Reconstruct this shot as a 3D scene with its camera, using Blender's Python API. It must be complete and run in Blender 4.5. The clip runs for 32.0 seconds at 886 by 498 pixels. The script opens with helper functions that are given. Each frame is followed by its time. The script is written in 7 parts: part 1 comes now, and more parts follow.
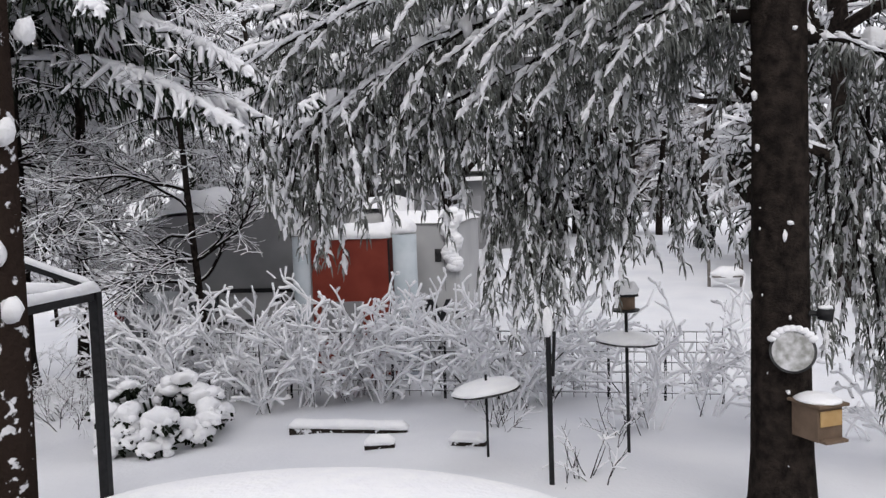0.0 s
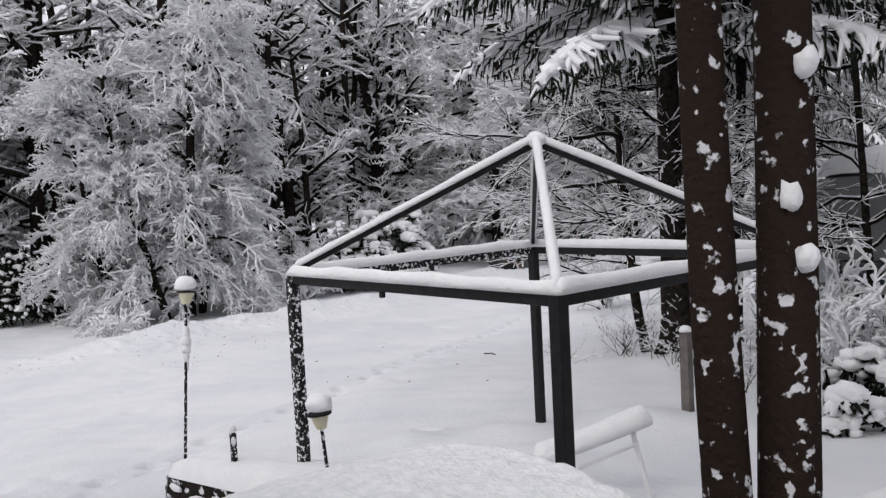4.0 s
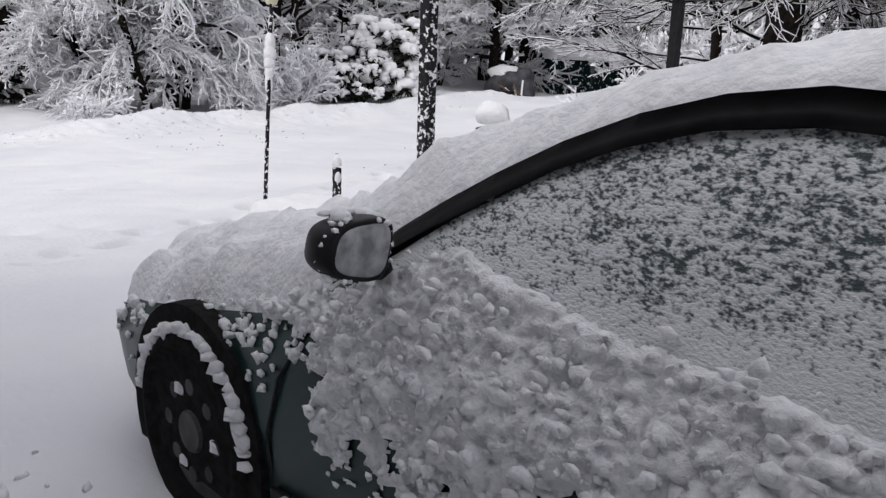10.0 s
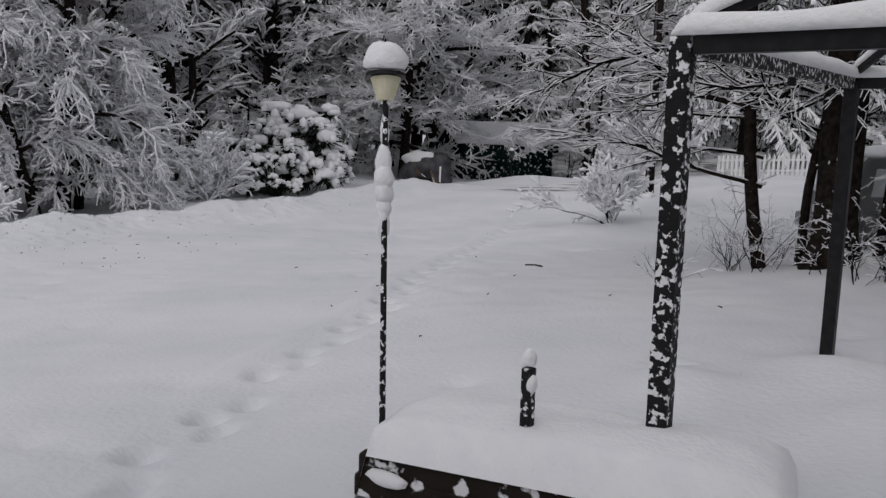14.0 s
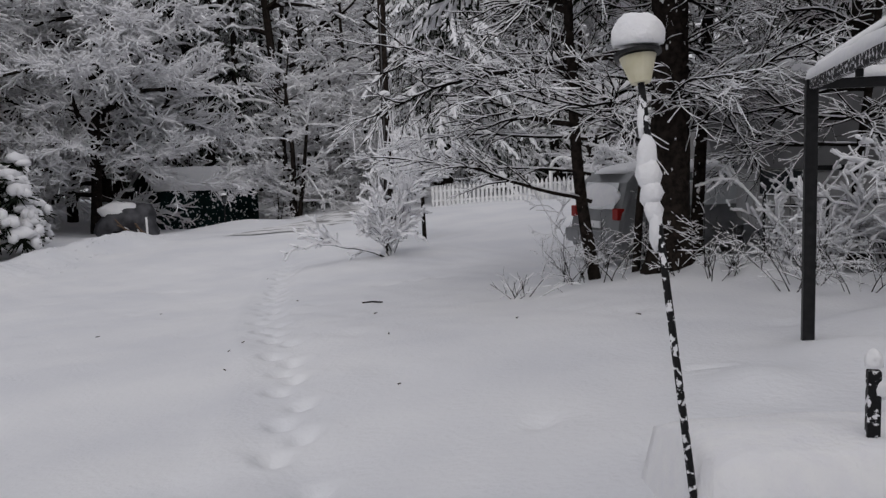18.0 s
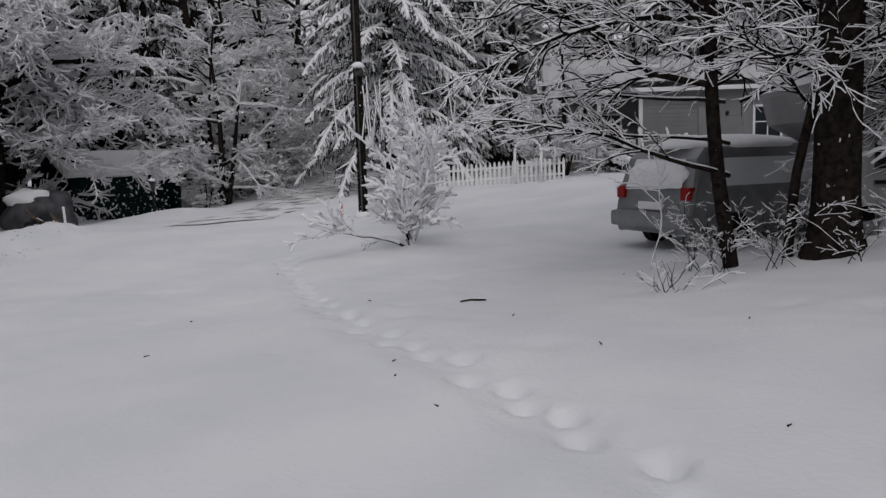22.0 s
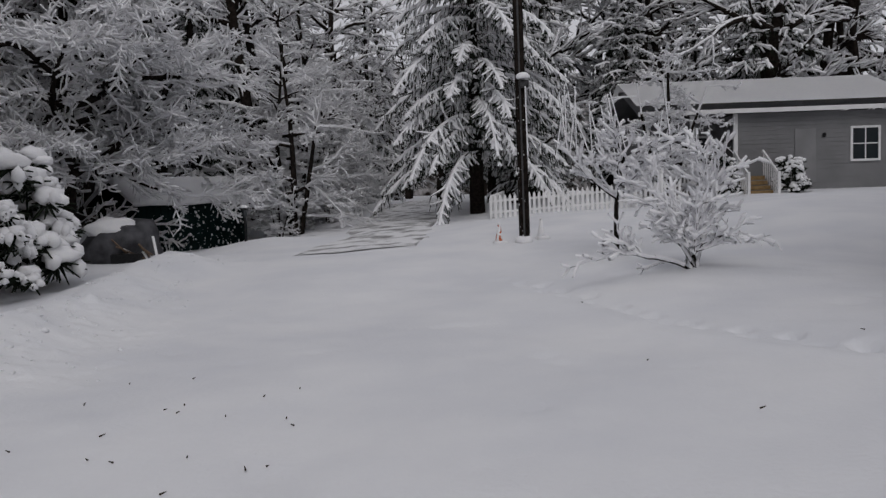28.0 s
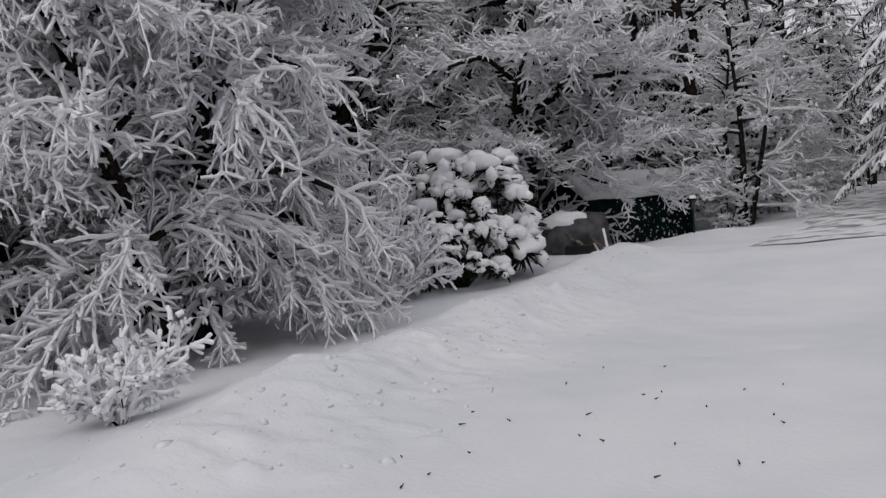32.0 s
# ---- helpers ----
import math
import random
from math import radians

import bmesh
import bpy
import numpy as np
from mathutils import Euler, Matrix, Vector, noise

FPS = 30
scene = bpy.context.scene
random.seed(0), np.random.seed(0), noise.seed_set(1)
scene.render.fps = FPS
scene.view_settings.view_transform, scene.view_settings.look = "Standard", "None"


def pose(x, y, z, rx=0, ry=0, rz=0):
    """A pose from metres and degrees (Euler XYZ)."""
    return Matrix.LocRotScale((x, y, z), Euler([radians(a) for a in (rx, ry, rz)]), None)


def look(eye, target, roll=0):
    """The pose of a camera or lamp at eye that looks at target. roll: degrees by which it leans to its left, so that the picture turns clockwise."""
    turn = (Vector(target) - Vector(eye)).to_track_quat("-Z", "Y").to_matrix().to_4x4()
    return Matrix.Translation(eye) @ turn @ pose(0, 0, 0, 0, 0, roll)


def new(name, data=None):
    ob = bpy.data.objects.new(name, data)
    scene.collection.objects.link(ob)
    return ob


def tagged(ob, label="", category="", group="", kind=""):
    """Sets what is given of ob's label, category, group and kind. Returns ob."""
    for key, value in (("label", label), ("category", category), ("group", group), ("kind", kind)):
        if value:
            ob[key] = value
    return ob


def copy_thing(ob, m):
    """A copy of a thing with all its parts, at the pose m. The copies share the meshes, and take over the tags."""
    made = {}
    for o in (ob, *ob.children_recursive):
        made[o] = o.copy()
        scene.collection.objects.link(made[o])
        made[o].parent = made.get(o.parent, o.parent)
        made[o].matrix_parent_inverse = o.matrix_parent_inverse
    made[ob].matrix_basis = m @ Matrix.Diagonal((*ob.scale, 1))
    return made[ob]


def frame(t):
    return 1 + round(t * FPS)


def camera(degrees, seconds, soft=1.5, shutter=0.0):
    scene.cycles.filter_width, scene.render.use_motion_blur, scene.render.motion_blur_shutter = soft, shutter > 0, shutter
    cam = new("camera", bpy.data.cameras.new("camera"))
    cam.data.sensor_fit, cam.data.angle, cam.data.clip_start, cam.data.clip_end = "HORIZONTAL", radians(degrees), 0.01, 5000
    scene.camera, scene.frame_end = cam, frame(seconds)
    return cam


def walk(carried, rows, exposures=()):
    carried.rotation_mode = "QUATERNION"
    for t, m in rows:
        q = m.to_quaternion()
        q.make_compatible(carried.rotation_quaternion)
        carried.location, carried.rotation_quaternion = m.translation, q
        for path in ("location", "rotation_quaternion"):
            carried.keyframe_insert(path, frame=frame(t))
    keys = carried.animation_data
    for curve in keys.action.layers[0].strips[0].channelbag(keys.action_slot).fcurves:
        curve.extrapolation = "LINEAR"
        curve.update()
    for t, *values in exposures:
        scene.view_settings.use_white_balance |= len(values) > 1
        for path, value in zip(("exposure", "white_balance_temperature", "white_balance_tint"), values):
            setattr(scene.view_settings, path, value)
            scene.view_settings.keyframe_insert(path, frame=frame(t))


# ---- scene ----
EXPOSURES = [(0, 0.4), (1, 0.45), (2, 0.6), (3, 0.7), (3.6, 0.35), (4, 0.1), (4.5, 0.05), (6.5, -0.35), (7, -0.3), (8, 0.1), (9.5, 0.2), (10.5, 0.38), (11, 0.1), (11.5, -0.28), (12, -0.42), (13, -0.58), (15, -0.47), (18, -0.5), (20, -0.54), (22, -0.6), (24, -0.62), (27, -0.8), (28, -0.7), (29, -0.37), (30, -0.4), (32, -0.38)]
cam = camera(55.98, 32.0, soft=1.4)
PATH = [
    (0.0, (6.844, -3.538, 2.739), (6.213, 0.404, 2.490), -2.02),
    (0.5, (6.843, -3.530, 2.754), (6.133, 0.400, 2.521), -2.11),
    (1.0, (6.842, -3.522, 2.743), (5.856, 0.350, 2.542), -1.86),
    (1.5, (6.783, -3.439, 2.660), (5.276, 0.256, 2.386), -2.01),
    (2.0, (6.484, -3.442, 2.620), (4.765, 0.165, 2.439), -3.37),
    (2.5, (6.427, -3.517, 2.668), (4.453, -0.040, 2.533), -1.82),
    (3.0, (6.277, -3.487, 2.674), (3.877, -0.289, 2.587), -1.06),
    (3.5, (6.163, -3.472, 2.653), (3.351, -0.632, 2.493), 0.82),
    (4.0, (5.900, -3.539, 2.640), (2.903, -0.903, 2.377), -3.02),
    (4.5, (5.727, -3.556, 2.624), (2.585, -1.097, 2.343), -1.80),
    (6.5, (5.399, -3.616, 2.311), (2.383, -1.190, 1.302), 0.25),
    (7.0, (5.277, -3.582, 2.201), (2.296, -1.160, 1.082), 1.24),
    (7.5, (5.132, -3.636, 2.120), (2.193, -1.104, 1.143), 0.62),
    (8.0, (4.926, -3.633, 2.014), (2.004, -1.119, 0.946), 1.10),
    (8.5, (4.720, -3.682, 1.918), (1.492, -1.563, 0.874), 4.09),
    (9.0, (4.484, -3.724, 1.801), (1.283, -1.557, 0.773), -0.79),
    (9.5, (4.276, -3.701, 1.643), (1.102, -1.389, 0.878), 1.23),
    (10.0, (3.946, -3.674, 1.618), (1.177, -0.962, 0.627), 1.98),
    (10.5, (3.586, -3.657, 1.646), (1.018, -0.803, 0.524), 3.50),
    (11.0, (3.297, -3.681, 1.649), (0.582, -0.993, 0.466), 4.28),
    (11.5, (2.960, -3.686, 1.650), (0.424, -0.751, 0.673), 0.91),
    (12.0, (2.614, -3.673, 1.690), (0.026, -0.740, 0.854), 0.36),
    (12.5, (2.297, -3.564, 1.739), (-0.695, -1.050, 0.886), 1.60),
    (13.0, (1.986, -3.467, 1.778), (-0.819, -0.725, 0.998), -0.76),
    (13.5, (1.638, -3.329, 1.775), (-0.985, -0.380, 1.125), 1.08),
    (14.0, (1.257, -3.132, 1.705), (-1.137, 0.014, 1.100), 1.30),
    (14.5, (0.987, -3.063, 1.694), (-1.209, 0.244, 1.201), 1.34),
    (15.0, (0.655, -2.982, 1.681), (-1.539, 0.329, 1.202), 2.09),
    (15.5, (0.267, -3.006, 1.635), (-1.643, 0.483, 1.213), -1.25),
    (17.5, (-0.854, -3.330, 1.546), (-2.033, 0.469, 1.122), -2.15),
    (18.0, (-1.105, -3.527, 1.512), (-2.073, 0.333, 1.114), -1.58),
    (18.5, (-1.615, -3.475, 1.541), (-2.776, 0.318, 1.030), -3.21),
    (19.0, (-1.965, -3.351, 1.545), (-3.027, 0.493, 1.231), -1.24),
    (19.5, (-2.272, -3.227, 1.539), (-3.270, 0.636, 1.247), -2.87),
    (20.0, (-2.533, -2.958, 1.527), (-3.585, 0.897, 1.356), -0.20),
    (20.5, (-2.853, -2.771, 1.471), (-3.742, 1.122, 1.235), -0.12),
    (21.0, (-3.225, -2.587, 1.459), (-3.884, 1.345, 1.134), -1.41),
    (21.5, (-3.628, -2.215, 1.362), (-4.336, 1.708, 1.029), -1.42),
    (22.0, (-4.063, -2.055, 1.339), (-4.466, 1.898, 0.878), -1.56),
    (22.5, (-4.515, -1.833, 1.291), (-5.025, 2.115, 0.900), -2.78),
    (23.0, (-5.011, -1.703, 1.239), (-5.467, 2.235, 0.706), -2.14),
    (23.5, (-5.429, -1.555, 1.280), (-5.977, 2.388, 0.887), -2.48),
    (24.0, (-5.887, -1.406, 1.199), (-6.154, 2.574, 0.909), -0.58),
    (24.5, (-6.203, -1.014, 1.118), (-6.392, 2.956, 0.667), 0.61),
    (26.5, (-8.044, -0.711, 1.126), (-8.125, 3.276, 0.812), -0.65),
    (27.0, (-8.524, -0.648, 1.089), (-8.604, 3.327, 0.649), -1.41),
    (27.5, (-8.944, -0.568, 1.097), (-8.988, 3.420, 0.796), -0.91),
    (28.0, (-9.270, -0.517, 1.115), (-9.424, 3.469, 0.814), -1.91),
    (28.5, (-9.357, -0.406, 1.156), (-9.611, 3.582, 0.979), -1.05),
    (29.0, (-9.376, -0.411, 1.164), (-9.674, 3.575, 1.002), -1.55),
    (29.5, (-9.405, -0.429, 1.153), (-9.877, 3.538, 0.955), -1.62),
    (30.0, (-9.434, -0.473, 1.161), (-10.023, 3.473, 0.888), -1.95),
    (30.5, (-9.505, -0.550, 1.149), (-10.454, 3.329, 0.913), -2.65),
    (31.0, (-9.560, -0.597, 1.104), (-10.986, 3.131, 0.838), -4.33),
    (31.5, (-9.600, -0.594, 1.067), (-11.348, 2.996, 0.825), -3.90),
    (32.0, (-9.601, -0.535, 1.073), (-11.694, 2.866, 0.850), -4.09),
]
walk(cam, [(t, look(e, g, r)) for t, e, g, r in PATH], exposures=EXPOSURES)

# ---- world and light ----
world = bpy.data.worlds.new("overcast")
scene.world = world
world.use_nodes = True
wn = world.node_tree.nodes
wl = world.node_tree.links
sky = wn.new("ShaderNodeTexSky")
sky.sky_type = "NISHITA"
sky.sun_disc = False
sky.sun_elevation, sky.sun_rotation = radians(45), radians(172)
sky.air_density, sky.dust_density, sky.ozone_density = 1.0, 4.0, 1.0
grey = wn.new("ShaderNodeHueSaturation")
grey.inputs["Saturation"].default_value = 0.22
wl.new(sky.outputs[0], grey.inputs["Color"])
cloud = wn.new("ShaderNodeMixRGB")
cloud.inputs["Fac"].default_value = 0.8
cloud.inputs["Color2"].default_value = (8.55, 8.5, 9.2, 1)
wl.new(grey.outputs[0], cloud.inputs["Color1"])
bg = wn["Background"]
wl.new(cloud.outputs[0], bg.inputs["Color"])
bg.inputs["Strength"].default_value = 0.10
sun = new("sun", bpy.data.lights.new("sun", "SUN"))
sun.data.energy, sun.data.angle, sun.data.color = 0.85, radians(35), (1.0, 0.965, 0.945)
sun.matrix_world = look((1.2, -8.5, 8.5), (0, 0, 0))


# ---- materials ----
def material(name, color, rough=0.8, metal=0.0, color2=None, scale=8.0, bump=0.0, bscale=40.0, detail=6.0, contrast=(0.35, 0.65), spec=0.15):
    m = bpy.data.materials.new(name)
    m.use_nodes = True
    n, l = m.node_tree.nodes, m.node_tree.links
    b = n["Principled BSDF"]
    b.inputs["Roughness"].default_value, b.inputs["Metallic"].default_value = rough, metal
    b.inputs["Specular IOR Level"].default_value = spec
    b.inputs["Base Color"].default_value = (*color, 1)
    tc = n.new("ShaderNodeTexCoord")
    if color2:
        t = n.new("ShaderNodeTexNoise")
        t.inputs["Scale"].default_value, t.inputs["Detail"].default_value = scale, detail
        l.new(tc.outputs["Object"], t.inputs["Vector"])
        r = n.new("ShaderNodeValToRGB")
        r.color_ramp.elements[0].position, r.color_ramp.elements[1].position = contrast
        r.color_ramp.elements[0].color, r.color_ramp.elements[1].color = (*color, 1), (*color2, 1)
        l.new(t.outputs["Fac"], r.inputs[0])
        l.new(r.outputs[0], b.inputs["Base Color"])
    if bump:
        t2 = n.new("ShaderNodeTexNoise")
        t2.inputs["Scale"].default_value, t2.inputs["Detail"].default_value = bscale, 5.0
        l.new(tc.outputs["Object"], t2.inputs["Vector"])
        bp = n.new("ShaderNodeBump")
        bp.inputs["Strength"].default_value, bp.inputs["Distance"].default_value = bump, 0.02
        l.new(t2.outputs["Fac"], bp.inputs["Height"])
        l.new(bp.outputs[0], b.inputs["Normal"])
    return m


M_GROUND = material("snow_ground", (0.70, 0.71, 0.74), 0.75, color2=(0.78, 0.785, 0.80), scale=0.6, bump=0.45, bscale=22)
M_SNOW = material("snow", (0.84, 0.84, 0.86), 0.8, color2=(0.88, 0.88, 0.88), scale=9, bump=0.5, bscale=35)
M_TWIGSNOW = material("snow_on_twigs", (0.86, 0.86, 0.88), 0.85)
M_BARK = material("dark_bark", (0.012, 0.010, 0.009), 0.95, color2=(0.034, 0.027, 0.023), scale=14, bump=1.0, bscale=55, spec=0.02)
M_BARK_SNOW = material("bark_with_stuck_snow", (0.030, 0.021, 0.017), 0.95, color2=(0.74, 0.74, 0.76), scale=13, detail=7, contrast=(0.60, 0.635), bump=1.0, bscale=28, spec=0.02)
M_TWIG = material("twig_bark", (0.012, 0.010, 0.009), 0.95, spec=0.03)
M_TWIG_GREY = material("grey_twig_bark", (0.022, 0.018, 0.016), 0.95, spec=0.03)
M_NEEDLE = material("dark_needles", (0.012, 0.016, 0.011), 0.9, color2=(0.028, 0.034, 0.024), scale=5, spec=0.02)
M_BLACK = material("black_painted_steel", (0.012, 0.012, 0.013), 0.45, color2=(0.02, 0.02, 0.021), scale=20)
M_FLECK = material("black_steel_with_stuck_snow", (0.012, 0.012, 0.013), 0.55, color2=(0.8, 0.8, 0.82), scale=34, detail=4, contrast=(0.555, 0.585), bump=0.6, bscale=26)
M_TIMBER = material("dark_timber_with_stuck_snow", (0.022, 0.017, 0.014), 0.9, color2=(0.8, 0.8, 0.82), scale=9, detail=4, contrast=(0.56, 0.60), bump=0.6, bscale=18)
M_PAINT = material("dark_green_car_paint", (0.008, 0.028, 0.027), 0.35, color2=(0.012, 0.036, 0.034), scale=3, spec=0.3)
M_CARSNOW = material("thin_snow_on_car", (0.76, 0.77, 0.79), 0.85, color2=(0.88, 0.88, 0.89), scale=26, detail=9, bump=0.6, bscale=48)
def frost():
    """Frozen grains on side glass: fine, crowded, and thickening towards the sill."""
    m = bpy.data.materials.new("frosted_glass")
    m.use_nodes = True
    n, l = m.node_tree.nodes, m.node_tree.links
    b = n["Principled BSDF"]
    b.inputs["Roughness"].default_value, b.inputs["Specular IOR Level"].default_value = 0.6, 0.2
    tc = n.new("ShaderNodeTexCoord")
    stretch = n.new("ShaderNodeMapping")
    stretch.inputs["Scale"].default_value = (0.75, 1, 1.35)
    l.new(tc.outputs["Object"], stretch.inputs["Vector"])
    fine_n, mid_n, big_n = (n.new("ShaderNodeTexNoise") for i in range(3))
    for t, sc, de in ((fine_n, 165, 3), (mid_n, 62, 3), (big_n, 9, 4)):
        t.inputs["Scale"].default_value, t.inputs["Detail"].default_value = sc, de
        l.new(stretch.outputs[0], t.inputs["Vector"])
    sep = n.new("ShaderNodeSeparateXYZ")
    l.new(tc.outputs["Object"], sep.inputs[0])
    low = n.new("ShaderNodeMapRange")
    for k, v in (("From Min", 1.12), ("From Max", 1.33), ("To Min", 0.24), ("To Max", 0.035)):
        low.inputs[k].default_value = v
    l.new(sep.outputs["Z"], low.inputs["Value"])

    def add(a, b2, f=1.0):
        s = n.new("ShaderNodeMath")
        s.operation = "MULTIPLY_ADD"
        l.new(a, s.inputs[0])
        s.inputs[1].default_value = f
        l.new(b2, s.inputs[2])
        return s.outputs[0]

    mix = add(fine_n.outputs["Fac"], add(mid_n.outputs["Fac"], add(big_n.outputs["Fac"], low.outputs[0], 0.35), 0.55), 0.6)
    r = n.new("ShaderNodeValToRGB")
    r.color_ramp.elements[0].position, r.color_ramp.elements[1].position = 0.69, 0.84
    r.color_ramp.elements[0].color, r.color_ramp.elements[1].color = (0.07, 0.09, 0.09, 1), (0.74, 0.76, 0.77, 1)
    l.new(mix, r.inputs[0])
    l.new(r.outputs[0], b.inputs["Base Color"])
    bp = n.new("ShaderNodeBump")
    bp.inputs["Strength"].default_value, bp.inputs["Distance"].default_value = 1.0, 0.006
    l.new(mix, bp.inputs["Height"])
    l.new(bp.outputs[0], b.inputs["Normal"])
    return m


M_FROST = frost()
M_RUBBER = material("tyre_rubber", (0.012, 0.012, 0.012), 0.85, color2=(0.022, 0.022, 0.022), scale=40, spec=0.02)
M_STEEL = material("dull_steel_wheel", (0.02, 0.02, 0.02), 0.5, 0.2, color2=(0.08, 0.08, 0.08), scale=9)
M_GLASS = material("dark_window_glass", (0.02, 0.025, 0.028), 0.08, spec=0.6)
M_LAMP = material("cream_lamp_glass", (0.62, 0.58, 0.40), 0.4, color2=(0.7, 0.66, 0.5), scale=20)
M_RV = material("white_caravan_siding", (0.40, 0.40, 0.40), 0.5, color2=(0.47, 0.47, 0.465), scale=1.5, detail=9)
M_RVGREY = material("grey_caravan_front", (0.21, 0.21, 0.215), 0.6, color2=(0.27, 0.27, 0.275), scale=1.2, detail=9)
M_RED = material("rust_red_panel", (0.16, 0.028, 0.018), 0.6, color2=(0.20, 0.04, 0.025), scale=3, bump=0.2)
M_PALE = material("pale_blue_grey_plastic", (0.42, 0.47, 0.50), 0.6, color2=(0.5, 0.54, 0.57), scale=4)
M_WOOD = material("weathered_grey_wood", (0.13, 0.12, 0.11), 0.85, color2=(0.20, 0.18, 0.165), scale=10, bump=0.4)
M_TAN = material("tan_pine_board", (0.38, 0.24, 0.10), 0.7, color2=(0.45, 0.30, 0.14), scale=12)
M_BOX = material("brown_weathered_board", (0.12, 0.085, 0.06), 0.8, color2=(0.17, 0.12, 0.085), scale=9)
M_DISC = material("frosted_dial", (0.30, 0.30, 0.28), 0.6, color2=(0.7, 0.7, 0.71), scale=16, contrast=(0.4, 0.7))
M_SHED = material("dark_green_shed_boards", (0.005, 0.014, 0.014), 0.8, color2=(0.009, 0.021, 0.020), scale=2, bump=0.3, spec=0.05)
M_HOUSE = material("grey_house_siding", (0.20, 0.20, 0.205), 0.7, color2=(0.235, 0.235, 0.24), scale=1.0, bump=0.15)
M_WHITE = material("white_paint", (0.74, 0.74, 0.74), 0.6, color2=(0.8, 0.8, 0.8), scale=3)
M_STEP = material("bare_wood_steps", (0.24, 0.16, 0.075), 0.8, color2=(0.32, 0.22, 0.11), scale=8)
M_SILVER = material("silver_car_paint", (0.21, 0.215, 0.22), 0.35, 0.3, color2=(0.27, 0.275, 0.28), scale=3, detail=8)
M_TAIL = material("red_tail_light", (0.26, 0.015, 0.012), 0.3)
M_CONE = material("orange_cone", (0.45, 0.10, 0.03), 0.6, color2=(0.8, 0.8, 0.81), scale=9, contrast=(0.45, 0.5))
M_TARP = material("grey_tarp", (0.03, 0.03, 0.034), 0.6, color2=(0.11, 0.11, 0.12), scale=2, detail=8, bump=0.6, bscale=6)
M_LEAF = material("dead_leaf", (0.035, 0.026, 0.018), 0.9)
M_WOODS = material("distant_woods", (0.020, 0.016, 0.014), 0.95, color2=(0.36, 0.35, 0.35), scale=1.1, detail=12, contrast=(0.40, 0.66), spec=0.02)
M_SLUSH = material("slushy_road", (0.24, 0.235, 0.235), 0.6, color2=(0.8, 0.8, 0.81), scale=1.6, detail=10, contrast=(0.36, 0.54), bump=0.5)
M_RIME = material("snow_coated_twigs", (0.05, 0.042, 0.040), 0.9, color2=(0.80, 0.80, 0.82), scale=14, detail=4, contrast=(0.24, 0.36), spec=0.03)
M_RIME_THIN = material("lightly_coated_twigs", (0.03, 0.025, 0.023), 0.9, color2=(0.72, 0.72, 0.74), scale=9, detail=4, contrast=(0.42, 0.58), spec=0.03)
M_PINE = material("frosted_pine_needles", (0.075, 0.080, 0.068), 0.9, color2=(0.30, 0.31, 0.29), scale=14, detail=8, spec=0.05)
M_WIRE = material("galvanised_wire", (0.10, 0.10, 0.10), 0.5, 0.6)


# ---- building helpers ----
def thing(name, at, label, category, group="", kind=""):
    ob = new(name)
    ob.location = at
    ob.empty_display_size = 0.1
    return tagged(ob, label, category, group, kind)


def hang(ob, parent, label=""):
    if parent is not None:
        ob.parent = parent
        if parent.parent is None:
            ob.matrix_parent_inverse = Matrix.Translation(-Vector(parent.location))
    if label:
        ob["label"] = label
    return ob


def part(name, bm, mat, parent, label="", smooth=False):
    """Links a bmesh, in world places, as one mesh under a thing or a part."""
    me = bpy.data.meshes.new(name)
    bm.normal_update()
    bm.to_mesh(me)
    bm.free()
    me.materials.append(mat)
    if smooth:
        me.polygons.foreach_set("use_smooth", [True] * len(me.polygons))
    return hang(new(name, me), parent, label)


def mesh_part(name, verts, quads, mat, parent, label="", smooth=True):
    """The same from arrays of places and of faces with one count of corners."""
    me = bpy.data.meshes.new(name)
    verts, quads = np.asarray(verts, dtype=np.float32), np.asarray(quads, dtype=np.int32)
    k = quads.shape[1]
    me.vertices.add(len(verts))
    me.vertices.foreach_set("co", verts.ravel())
    me.loops.add(quads.size)
    me.loops.foreach_set("vertex_index", quads.ravel())
    me.polygons.add(len(quads))
    me.polygons.foreach_set("loop_start", np.arange(len(quads), dtype=np.int32) * k)
    me.update(calc_edges=True)
    if smooth:
        me.polygons.foreach_set("use_smooth", np.ones(len(quads), dtype=bool))
    me.materials.append(mat)
    return hang(new(name, me), parent, label)


def box(bm, lo, hi, bevel=0.0, m=None):
    r = bmesh.ops.create_cube(bm, size=1.0)
    vs = r["verts"]
    for v in vs:
        v.co = Vector([lo[i] + (v.co[i] + 0.5) * (hi[i] - lo[i]) for i in range(3)])
    if bevel:
        es = list({e for v in vs for e in v.link_edges})
        out = bmesh.ops.bevel(bm, geom=es, offset=bevel, segments=2, affect="EDGES", profile=0.6)
        vs = list({v for f in out["faces"] for v in f.verts} | {v for v in vs if v.is_valid})
    if m is not None:
        bmesh.ops.transform(bm, matrix=m, verts=vs)
    return bm


def rod(bm, a, b, r0, r1=None, n=10, caps=True):
    a, b = Vector(a), Vector(b)
    r1 = r0 if r1 is None else r1
    q = (b - a).to_track_quat("Z", "Y").to_matrix().to_4x4()
    bmesh.ops.create_cone(bm, cap_ends=caps, segments=n, radius1=r0, radius2=r1, depth=(b - a).length,
                          matrix=Matrix.Translation((a + b) / 2) @ q)
    return bm


